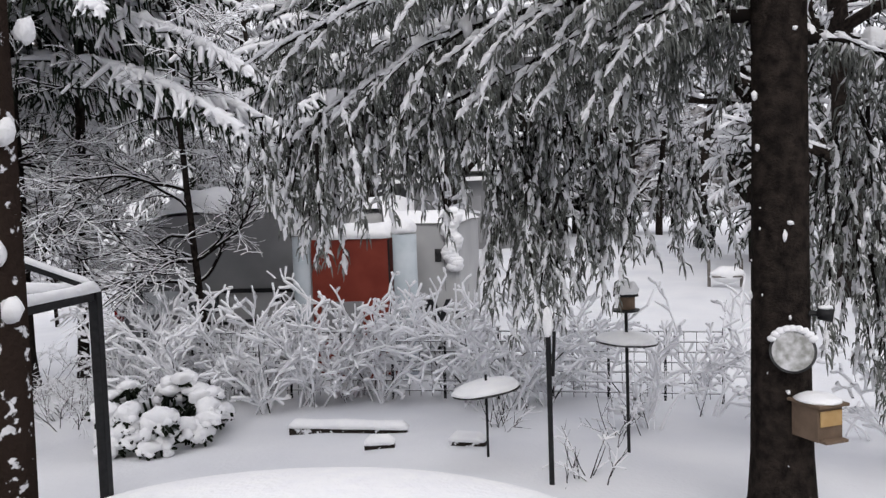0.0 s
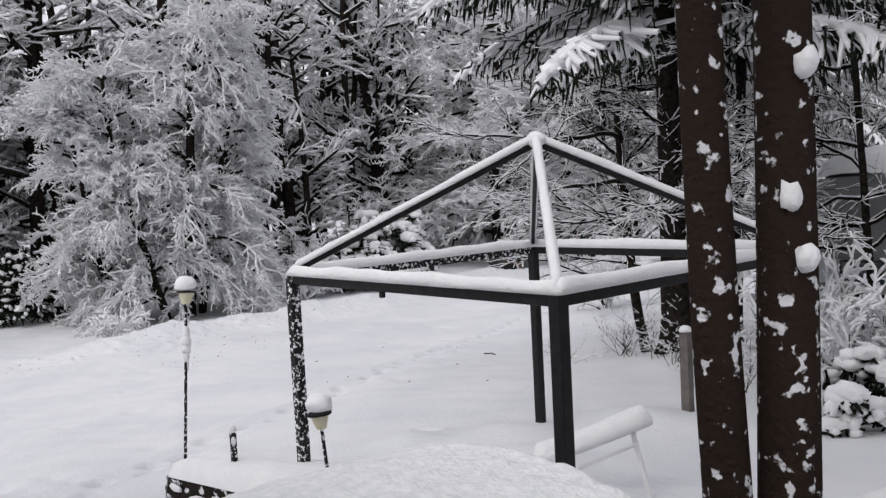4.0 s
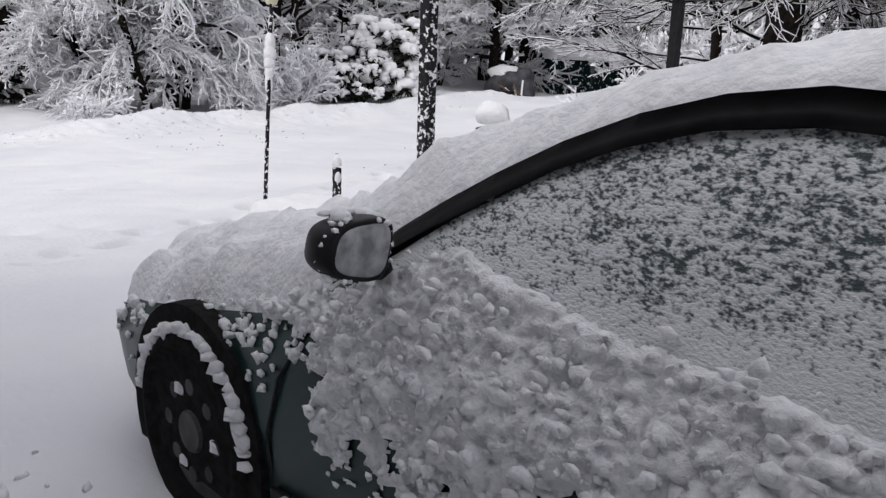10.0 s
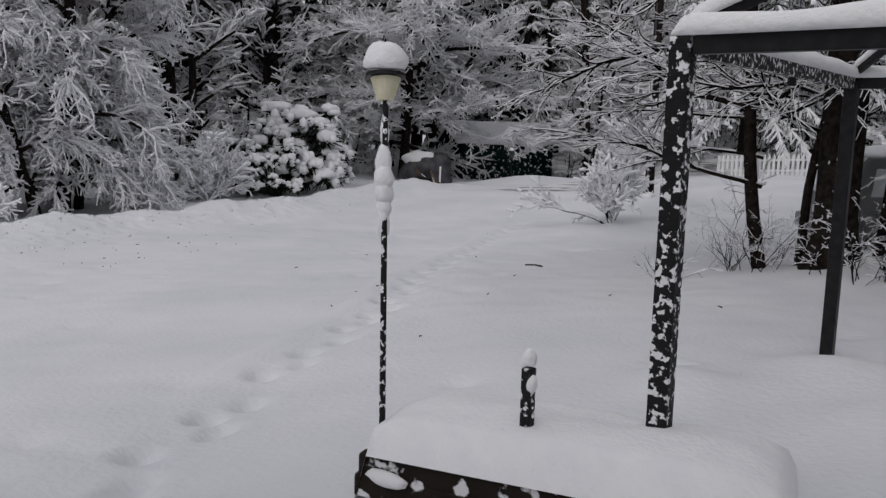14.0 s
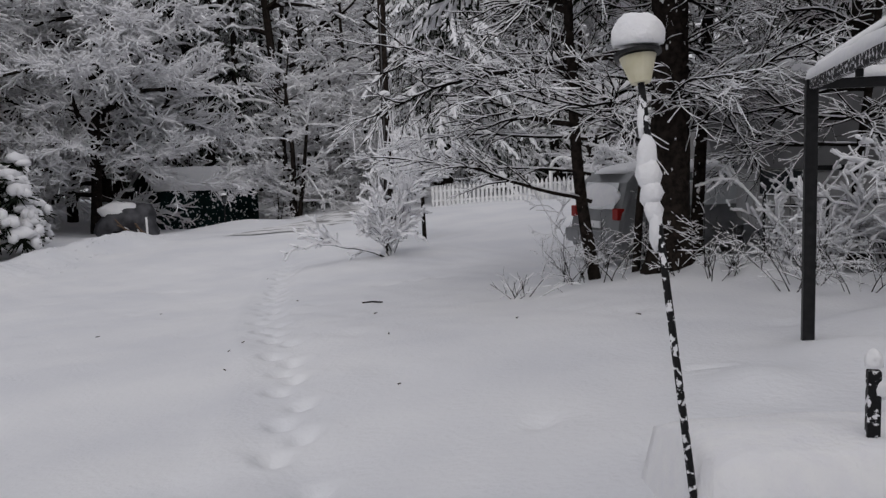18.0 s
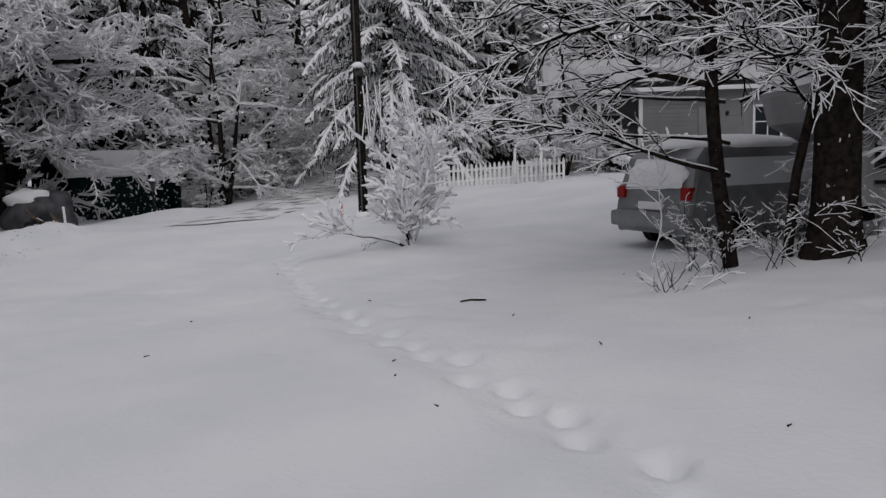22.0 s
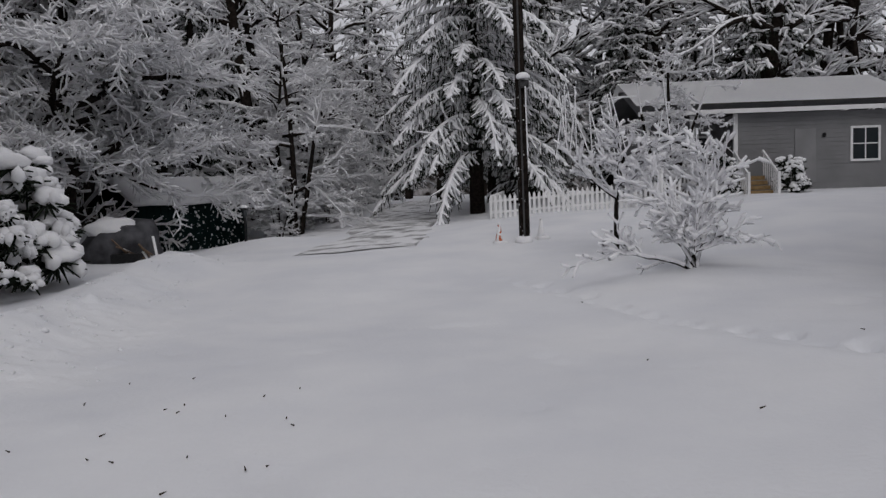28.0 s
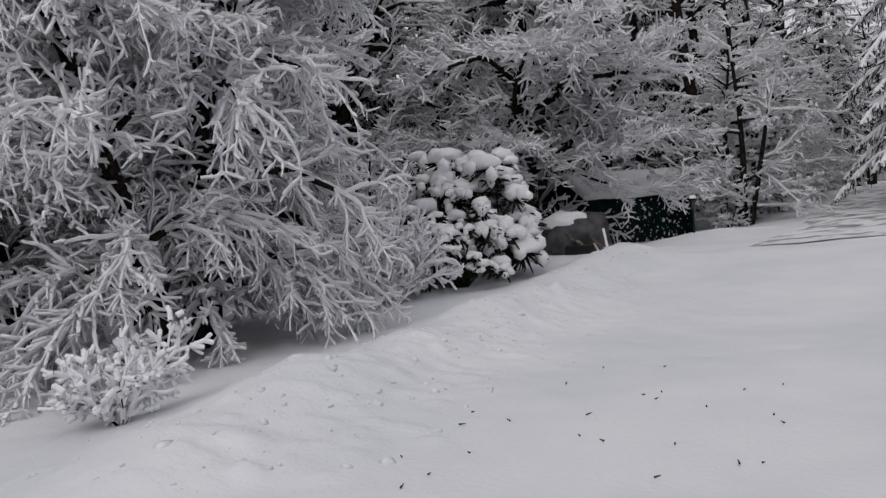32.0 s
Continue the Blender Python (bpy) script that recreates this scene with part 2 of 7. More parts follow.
def beam(bm, a, b, w, h, bevel=0.006):
    """A square bar from a to b, w across and h high."""
    a, b = Vector(a), Vector(b)
    d = (b - a).normalized()
    s = d.cross(Vector((0, 0, 1)))
    s = s.normalized() if s.length > 1e-3 else Vector((1, 0, 0))
    u = s.cross(d)
    m = Matrix((s, u, d)).transposed().to_4x4()
    m.translation = a
    return box(bm, (-w / 2, -h / 2, 0), (w / 2, h / 2, (b - a).length), bevel, m)


def lump(bm, c, r, rough=0.15, sub=3, seed=0, freq=2.0, flat=None):
    """A rounded, uneven heap with half axes r at c; flat cuts it below that height."""
    out = bmesh.ops.create_icosphere(bm, subdivisions=sub, radius=1.0)
    for v in out["verts"]:
        k = 1 + rough * noise.noise(v.co * freq + Vector((seed * 3.1, seed * 1.7, 0)))
        v.co = Vector((c[0] + v.co.x * r[0] * k, c[1] + v.co.y * r[1] * k, c[2] + v.co.z * r[2] * k))
        if flat is not None and v.co.z < flat:
            v.co.z = flat
    return bm


def ridge(bm, a, b, w, h, seed=0, step=0.06, n=8):
    """Snow lying along a bar from a to b: a rounded ridge of uneven height with soft ends."""
    a, b = Vector(a), Vector(b)
    L = (b - a).length
    d = (b - a) / L
    s = d.cross(Vector((0, 0, 1))).normalized()
    k = max(3, int(L / step))
    rings = []
    for i in range(k + 1):
        t = i / k
        e = min(1.0, (min(t, 1 - t) * L / 0.06 + 0.15)) ** 0.5
        hh = h * e * (1 + 0.22 * noise.noise(Vector((t * L * 3.0, seed * 7.3, 0.5))))
        ww = w * (0.75 + 0.25 * e) * (1 + 0.12 * noise.noise(Vector((t * L * 4.0, seed * 3.3, 9.5))))
        c = a + d * (t * L)
        rings.append([bm.verts.new(c + s * (ww / 2 * math.cos(math.pi * j / n)) + Vector((0, 0, hh * math.sin(math.pi * j / n) ** 0.7)))
                      for j in range(n + 1)])
    for p, q in zip(rings, rings[1:]):
        for j in range(n):
            bm.faces.new((p[j], p[j + 1], q[j + 1], q[j]))
        bm.faces.new((p[0], q[0], q[n], p[n]))
    bm.faces.new(rings[0])
    bm.faces.new(rings[-1][::-1])
    bmesh.ops.recalc_face_normals(bm, faces=bm.faces[:])
    return bm


# ---- ground ----
HILLS = [(2, -2, 5, 0.359),
         (6, -4, 5, 0.093),
         (-1, 4, 4, 0.061),
         (-5, 1, 4, -0.052),
         (-5, 6, 4, 0.05),
         (-7, 11, 4, -0.32),
         (-11, 5, 5, 0.018),
         (-13, 11, 5, -0.322),
         (-18, 9, 7, -0.144),
         (-18, 24, 7, -0.626),
         (-9, 20, 6, 0.125),
         (0, 24, 7, 0.016),
         (-9, 42, 14, 0.306),
         (6, 8, 6, 0.04),
         (-9, -2, 5, -0.255),
         (-18, -2, 7, -0.535),
         (5, 33, 9, 0.494),
         (7.2, 3.0, 1.8, 0.20),
         (-0.7, 6.9, 1.0, 0.17),
         (-3.3, 6.6, 1.2, -0.10),
         (-6, 12, 1.8, 0.22),
         (-7.6, 17.6, 2, -0.12),
         (-18, 14.5, 2.5, -0.13),
         (-19, 7.5, 2.5, -0.12),
         (-19, 28.5, 3, -0.38),
         (-19.2, 22.5, 2, -0.10),
         (-0.8, 11.6, 1.8, -0.20)]


def land(x, y):
    """The height of the snow at a place, without its small unevenness."""
    z = -0.05 + 0 * x
    for cx, cy, r, h in HILLS:
        z = z + h * np.exp(-((x - cx) ** 2 + (y - cy) ** 2) / (2 * r * r))
    return z


def road_left(y):
    """The foot of the ploughed bank on the road's far side."""
    return -13.6 - 0.122 * np.clip(y - 4, -2, 16)


def fine(x, y):
    z = np.zeros_like(x)
    for i, (fx, fy, a) in enumerate(((0.31, 0.27, 0.035), (0.7, 0.53, 0.02), (1.7, 1.3, 0.010), (3.1, 3.7, 0.006))):
        z += a * np.sin(fx * x * 2 + i * 1.3 + np.sin(fy * y + i)) * np.cos(fy * y * 2 + i * 0.7 + np.sin(fx * x * 1.3))
    return z


def ground_z(x, y):
    return float(land(np.float64(x), np.float64(y)))


def axis(parts):
    return np.unique(np.round(np.concatenate([np.linspace(a, b, n) for a, b, n in parts]), 4))


gx = axis(((-500, -60, 12), (-60, -22, 40), (-22, -17, 36), (-17, -12, 104), (-12, -7, 60), (-7, 4, 205), (4, 7.5, 45), (7.5, 20, 60), (20, 60, 30), (60, 500, 12)))
gy = axis(((-500, -40, 10), (-40, -8, 30), (-8, -5, 40), (-5, 9, 235), (9, 14, 80), (14, 30, 110), (30, 70, 50), (70, 500, 14)))
GX, GY = np.meshgrid(gx, gy, indexing="ij")
GZ = land(GX, GY) + fine(GX, GY)
# ploughed bank along the road, lumpy
bank = np.exp(-((GX - road_left(GY) + 0.9) / 0.8) ** 2) * np.clip((GY - 1.5) / 2, 0, 1) * np.clip((21 - GY) / 3, 0, 1)
rng = np.random.default_rng(5)
clods = np.zeros(GX.shape)
for i in range(1300):
    cy = rng.uniform(1.5, 21)
    cx = float(road_left(np.float64(cy))) + rng.normal(-0.35, 0.6)
    r = rng.uniform(0.035, 0.10)
    win = (np.abs(GX - cx) < 0.6) & (np.abs(GY - cy) < 0.6)
    clods[win] += rng.uniform(0.3, 1.0) * r * np.exp(-((GX[win] - cx) ** 2 + (GY[win] - cy) ** 2) / (r * r))
GZ += bank * (0.30 + 0.10 * np.sin(GY * 2.1) * np.sin(GY * 0.77 + 1)) + 0.4 * clods
# heap by the lantern and the far driveway
for hx, hy, hr, hh in ((-15.6, 24.0, 1.2, 0.30), (-15.5, 17.2, 0.8, 0.25), (-2.0, 16.2, 1.5, 0.22), (0.5, 21.2, 2.6, 0.35), (0.8, 3.5, 0.35, 0.16),
                       (0.2, 2.2, 0.30, 0.14), (-0.5, 1.5, 0.22, 0.10), (1.1, 1.5, 0.4, 0.18), (-0.2, 7.2, 0.6, 0.18), (1.2, 6.2, 0.6, 0.12)):
    GZ += hh * np.exp(-((GX - hx) ** 2 + (GY - hy) ** 2) / (2 * hr * hr))
# the trail of footprints
trail = [(-1.6, -1.9), (-2.03, -1.15), (-3.05, 0.65), (-3.76, 2.15), (-4.62, 3.9), (-5.6, 5.6), (-6.4, 7.35), (-7.7, 10.6), (-8.8, 13.4)]
rng = np.random.default_rng(3)
foot = 0
for (ax, ay), (bx, by) in zip(trail, trail[1:]):
    L = math.hypot(bx - ax, by - ay)
    nx, ny = -(by - ay) / L, (bx - ax) / L
    for i in range(int(L / 0.36)):
        t = i * 0.36 / L
        side = 0.075 if foot % 2 else -0.075
        foot += 1
        px, py = ax + (bx - ax) * t + nx * side + rng.normal(0, 0.03), ay + (by - ay) * t + ny * side + rng.normal(0, 0.03)
        u, v = (GX - px) * ny - (GY - py) * nx, (GX - px) * nx + (GY - py) * ny
        win = (np.abs(u) < 0.5) & (np.abs(v) < 0.5)
        GZ[win] -= (0.095 * np.exp(-(np.abs(u[win]) / 0.125) ** 2.5 - (np.abs(v[win]) / 0.075) ** 2.5) - 0.014 * np.exp(-((np.hypot(u[win], v[win]) - 0.17) / 0.05) ** 2))
# a shallow trench along the trail and the edge of what the plough took
best = np.full(GX.shape, 9.0)
side_of = np.zeros(GX.shape)
for (ax, ay), (bx, by) in zip(trail, trail[1:]):
    L = math.hypot(bx - ax, by - ay)
    t = np.clip(((GX - ax) * (bx - ax) + (GY - ay) * (by - ay)) / L ** 2, 0, 1)
    dx, dy = GX - (ax + (bx - ax) * t), GY - (ay + (by - ay) * t)
    d = np.hypot(dx, dy)
    closer = d < best
    side_of = np.where(closer, (bx - ax) * dy - (by - ay) * dx, side_of)
    best = np.where(closer, d, best)
GZ -= 0.055 * np.exp(-(best / 0.26) ** 2)
step = np.where(side_of > 0, best, -best) - 0.45 - 0.05 * np.sin(GY * 1.7)
near_road = np.exp(-((best) / 2.2) ** 2) * np.clip((GY + 0.5) / 1.5, 0, 1)
GZ -= 0.05 * near_road / (1 + np.exp(-step / 0.05)) - 0.05 * near_road * np.exp(-(step / 0.10) ** 2) * 0.4
# older dents and drips near the drive
for i in range(90):
    px, py = rng.uniform(-13, 4), rng.uniform(-4.5, 12)
    if i < 6:
        px, py = rng.uniform(-3.2, -1.6), rng.uniform(-2.4, -0.9)
    r = rng.uniform(0.05, 0.13)
    GZ -= rng.uniform(0.015, 0.05) * np.exp(-((GX - px) ** 2 + (GY - py) ** 2) / (2 * r * r))
# deep steps off the drive and beside the gazebo
for px, py, r, h in ((-1.86, -1.27, 0.13, 0.12), (-1.57, -1.57, 0.10, 0.07), (-0.75, 1.96, 0.13, 0.08)):
    d = np.hypot(GX - px, (GY - py) * 1.3)
    GZ -= h * np.exp(-(d / r) ** 4) - 0.02 * np.exp(-((d - r * 1.5) / 0.06) ** 2)
# trodden snow beside the car
for i in range(110):
    px, py = rng.uniform(-0.6, 3.2), rng.uniform(-4.6, -2.75)
    r = rng.uniform(0.04, 0.13)
    win = (np.abs(GX - px) < 0.5) & (np.abs(GY - py) < 0.5)
    GZ[win] += rng.choice((-1, -1, 1)) * rng.uniform(0.015, 0.05) * np.exp(-((GX[win] - px) ** 2 + (GY[win] - py) ** 2) / (2 * r * r))
gi = np.arange(GX.size).reshape(GX.shape)
gq = np.stack([gi[:-1, :-1], gi[1:, :-1], gi[1:, 1:], gi[:-1, 1:]], -1).reshape(-1, 4)
ground = mesh_part("ground", np.stack([GX, GY, GZ], -1).reshape(-1, 3), gq, M_GROUND, None)
tagged(ground, "unbroken fresh snow over yard, drive and road", "ground", kind="structure")


# clods that the plough threw on the bank
bm = bmesh.new()
rng = np.random.default_rng(52)
for i in range(750):
    cy = rng.uniform(0.5, 19)
    cx = float(road_left(np.float64(cy))) + rng.normal(-0.5, 0.6)
    if i % 6 == 0:
        cx, cy = rng.uniform(-0.4, 2.6), rng.uniform(-4.3, -2.9)
    s = 0.006 + abs(rng.normal(0, 0.015))
    iz = GZ[int(np.argmin(abs(gx - cx))), int(np.argmin(abs(gy - cy)))]
    lump(bm, (cx, cy, iz + s * 0.1), (s * rng.uniform(0.8, 1.5), s * rng.uniform(0.8, 1.5), s * 0.7), 0.9, 1, i, 4)
clod = part("clod_scatter", bm, M_GROUND, None, smooth=True)
tagged(clod, "small clods of snow thrown up beside road and drive", "snow clods", kind="stuff")


# ---- branches, twigs and the snow on them ----
def tubes(seg, n, scale=1.0, phase=0.0):
    """Prisms with n sides for rows of (x, y, z, x, y, z, r, r)."""
    a, b, r0, r1 = seg[:, 0:3], seg[:, 3:6], seg[:, 6] * scale, seg[:, 7] * scale
    d = b - a
    d = d / np.maximum(np.linalg.norm(d, axis=1, keepdims=True), 1e-6)
    h = np.where(np.abs(d[:, 2:3]) > 0.9, np.array([[1.0, 0, 0]]), np.array([[0, 0, 1.0]]))
    s = np.cross(d, h)
    s /= np.linalg.norm(s, axis=1, keepdims=True)
    u = np.cross(s, d)
    ang = 2 * np.pi * np.arange(n) / n + phase
    ring = s[:, None] * np.cos(ang)[None, :, None] + u[:, None] * np.sin(ang)[None, :, None]
    v = np.concatenate([a[:, None] + ring * r0[:, None, None], b[:, None] + ring * r1[:, None, None]], 1)
    base = (np.arange(len(seg)) * 2 * n)[:, None, None]
    j = np.arange(n)
    q = np.stack([j, (j + 1) % n, n + (j + 1) % n, n + j], -1)[None] + base
    return v.reshape(-1, 3), q.reshape(-1, 4)


def snow_on(seg, thick, rng, steep=0.9, width=0.5):
    """The snow that lies on branches: a second, lifted tube on all that is not too steep."""
    d = seg[:, 3:6] - seg[:, 0:3]
    L = np.maximum(np.linalg.norm(d, axis=1), 1e-6)
    flat = np.sqrt(np.maximum(0, 1 - (d[:, 2] / L) ** 2))
    keep = (flat > 1 - steep) & (rng.random(len(seg)) < 0.94)
    out = seg[keep].copy()
    f = flat[keep]
    t = thick * (0.55 + 0.9 * rng.random(len(out))) * (0.45 + 0.55 * f)
    r = np.minimum(np.maximum(out[:, 6], 0.006), 0.035)
    lift = np.minimum(out[:, 6], 0.2) * 0.75 + t * 0.55
    out[:, 2] += lift
    out[:, 5] += lift
    out[:, 6] = r * width + t
    out[:, 7] = r * width + t * 0.85
    return out


def grow(rng, out, p, d, L, r, lvl, K):
    """One branch and all that it carries, as rows for tubes()."""
    k = K[lvl]
    n = max(2, int(round(L / k["seg"])))
    step = L / n
    p = np.array(p, float)
    d = np.array(d, float)
    r_end = r * k.get("taper", 0.35)
    kids = []
    for i in range(n):
        d = d + rng.normal(0, k["wig"], 3)
        d[2] += k["up"] * step
        d /= np.linalg.norm(d)
        q = p + d * step
        ra, rb = r + (r_end - r) * i / n, r + (r_end - r) * (i + 1) / n
        out.append((*p, *q, ra, rb))
        t = (i + 1) / n
        if lvl + 1 < len(K) and t >= k.get("bare", 0.2):
            kids.append((q.copy(), d.copy(), t, rb))
        p = q
    if lvl + 1 < len(K) and kids:
        m = k["kids"] * L if k.get("per_m") else k["kids"]
        m = int(m) + (rng.random() < m - int(m))
        for c in range(m):
            q, dd, t, rb = kids[rng.integers(len(kids))]
            a = rng.uniform(0, 2 * np.pi)
            s = np.cross(dd, (0, 0, 1.0))
            s = s / np.linalg.norm(s) if np.linalg.norm(s) > 1e-3 else np.array((1.0, 0, 0))
            u = np.cross(s, dd)
            side = s * np.cos(a) + u * np.sin(a) * k.get("roundness", 1.0)
            sp = k["spread"] * rng.uniform(0.75, 1.25)
            nd = dd * math.cos(sp) + side * math.sin(sp)
            nl = k["len"] * L * rng.uniform(0.6, 1.15) * (1.1 - k.get("short", 0.5) * t)
            grow(rng, out, q, nd, nl, min(rb * 0.8, max(K[lvl + 1]["rmin"], r * k.get("thin", 0.45))), lvl + 1, K)


def snow_tree(name, at, label, category, seed, K, trunks, thick, bark, group="", twig=None, trunk_r=0.03, sides=5, steep=0.93, kind="", width=0.5, hidden=0.0):
    """A bare tree: trunk with limbs, fine branches, and the snow on both."""
    rng = np.random.default_rng(seed)
    rows = []
    for p, d, L, r, *level in trunks:
        grow(rng, rows, p, d, L, r, level[0] if level else 0, K)
    seg = np.array(rows)
    seg[:, 0:3] += at
    seg[:, 3:6] += at
    ob = thing(name, at, label, category, group, kind)
    big = seg[:, 6] > trunk_r
    v, q = tubes(seg[big], 10)
    mesh_part("trunk", v, q, bark, ob)
    if (~big).any():
        # twigs wholly wrapped in snow need no bark of their own
        bare = seg[~big & ((seg[:, 6] > hidden) | (rng.random(len(seg)) < 0.35))]
        v, q = tubes(bare, sides - 1 if sides > 3 else 3)
        mesh_part("crown", v, q, twig or M_TWIG, ob)
    s = snow_on(seg, thick, rng, steep, width)
    v, q = tubes(s, sides, phase=0.3)
    tagged(mesh_part("snow_load", v, q, M_TWIGSNOW, ob, "snow lying along every branch"), kind="stuff")
    return ob


# ---- gazebo frame ----
GW, GD, EAVE, PEAK = 2.83, 2.9, 2.045, 3.0


def gazebo():
    ob = thing("gazebo_frame", (GW / 2, GD / 2, 0.0), "black steel gazebo frame without canopy, rails deep in snow", "gazebo")
    cs = [(0, 0), (GW, 0), (GW, GD), (0, GD)]
    for i, (x, y) in enumerate(cs):
        bm = bmesh.new()
        box(bm, (x - 0.042, y - 0.042, ground_z(x, y) - 0.25), (x + 0.042, y + 0.042, EAVE), 0.008)
        part("post", bm, M_FLECK if i == 0 else M_BLACK, ob)
    for i in range(4):
        (x0, y0), (x1, y1) = cs[i], cs[(i + 1) % 4]
        a, b = Vector((x0, y0, EAVE - 0.035)), Vector((x1, y1, EAVE - 0.035))
        d = (b - a).normalized()
        bm = bmesh.new()
        beam(bm, a + d * 0.045, b - d * 0.045, 0.05, 0.07)
        rail = part("rail", bm, M_FLECK if i == 3 else M_BLACK, ob)
        bm = bmesh.new()
        ridge(bm, Vector((x0, y0, EAVE)) - d * 0.03, Vector((x1, y1, EAVE)) + d * 0.03, 0.095, 0.085, seed=i)
        part("snow_ridge", bm, M_SNOW, rail, "smooth ridge of snow", smooth=True)
    top = Vector((GW / 2, GD / 2, PEAK))
    for i, (x, y) in enumerate(cs):
        a = Vector((x, y, EAVE + 0.02))
        bm = bmesh.new()
        beam(bm, a, top, 0.035, 0.045)
        rafter = part("rafter", bm, M_BLACK, ob)
        bm = bmesh.new()
        ridge(bm, a + Vector((0, 0, 0.02)), top + Vector((0, 0, 0.03)), 0.07, 0.06, seed=i + 9)
        part("snow_ridge", bm, M_SNOW, rafter, "smooth ridge of snow", smooth=True)
    bm = bmesh.new()
    lump(bm, top + Vector((0, 0, 0.03)), (0.08, 0.08, 0.07), 0.2, 2, 4)
    part("snow_cap", bm, M_SNOW, ob, smooth=True)
    # small hooks under the rails
    for x, y in ((1.2, 0.0), (0.0, 1.5)):
        bm = bmesh.new()
        box(bm, (x - 0.02, y - 0.015, EAVE - 0.115), (x + 0.02, y + 0.015, EAVE - 0.072), 0.006)
        part("hook", bm, M_BLACK, ob)
    return ob


gazebo()


# ---- lamps and stakes by the raised bed ----
def snow_cap(ob, c, rx, rz, seed):
    bm = bmesh.new()
    lump(bm, c, (rx, rx, rz), 0.18, 3, seed, 1.6, flat=c[2] - rz * 0.35)
    part("snow_cap", bm, M_SNOW, ob, smooth=True)


def garden_lamp(base, top, r, label, seed, clumps=()):
    """A lamp on a thin post: cream glass cup, black brim, a tall cap of snow."""
    base, top = Vector(base), Vector(top)
    ob = thing("garden_lamp", base, label, "lamp", "garden lamps")
    d = (top - base).normalized()
    neck = top - d * 0.10
    bm = bmesh.new()
    rod(bm, base - d * 0.35, neck, r * 0.17, r * 0.15, 10)
    part("post", bm, M_FLECK, ob)
    bm = bmesh.new()
    rod(bm, neck, top - d * 0.004, r * 0.42, r * 0.78, 16)
    part("glass_cup", bm, M_LAMP, ob, "cream frosted glass cup", smooth=False)
    bm = bmesh.new()
    rod(bm, top, top + d * 0.014, r * 1.02, r * 1.0, 18)
    part("brim", bm, M_BLACK, ob)
    snow_cap(ob, tuple(top + Vector((0, 0, 0.065))), r * 1.12, 0.085, seed)
    for i, (t, w, h) in enumerate(clumps):
        c = base + (neck - base) * t
        bm = bmesh.new()
        lump(bm, (c.x - 0.012, c.y + 0.008, c.z), (w, w, h), 0.3, 2, seed + i, 2.2)
        part("stuck_snow", bm, M_SNOW, ob, smooth=True)
    return ob


garden_lamp((-0.98, -0.59, 0.48), (-1.15, -0.40, 1.885), 0.085, "tall garden lamp on thin leaning post, capped with snow", 3,
            ((0.60, 0.026, 0.08), (0.655, 0.034, 0.05), (0.70, 0.042, 0.055), (0.75, 0.046, 0.06), (0.80, 0.036, 0.085), (0.9, 0.02, 0.07)))
garden_lamp((1.03, -0.40, 0.35), (0.98, -0.44, 1.15), 0.085, "short garden lamp with cream glass, capped with snow", 8, ((0.3, 0.026, 0.04),))


def stake(x, y, z0, z1):
    ob = thing("garden_stake", (x, y, z0), "short dark stake with a knob of snow", "stake")
    bm = bmesh.new()
    box(bm, (x - 0.022, y - 0.022, z0 - 0.3), (x + 0.022, y + 0.022, z1), 0.006)
    part("shaft", bm, M_FLECK, ob)
    snow_cap(ob, (x, y, z1 + 0.028), 0.03, 0.045, 5)
    bm = bmesh.new()
    lump(bm, (x + 0.022, y - 0.01, z1 - 0.06), (0.022, 0.022, 0.04), 0.3, 2, 2)
    part("stuck_snow", bm, M_SNOW, ob, smooth=True)


stake(-0.36, -0.44, 0.48, 0.77)


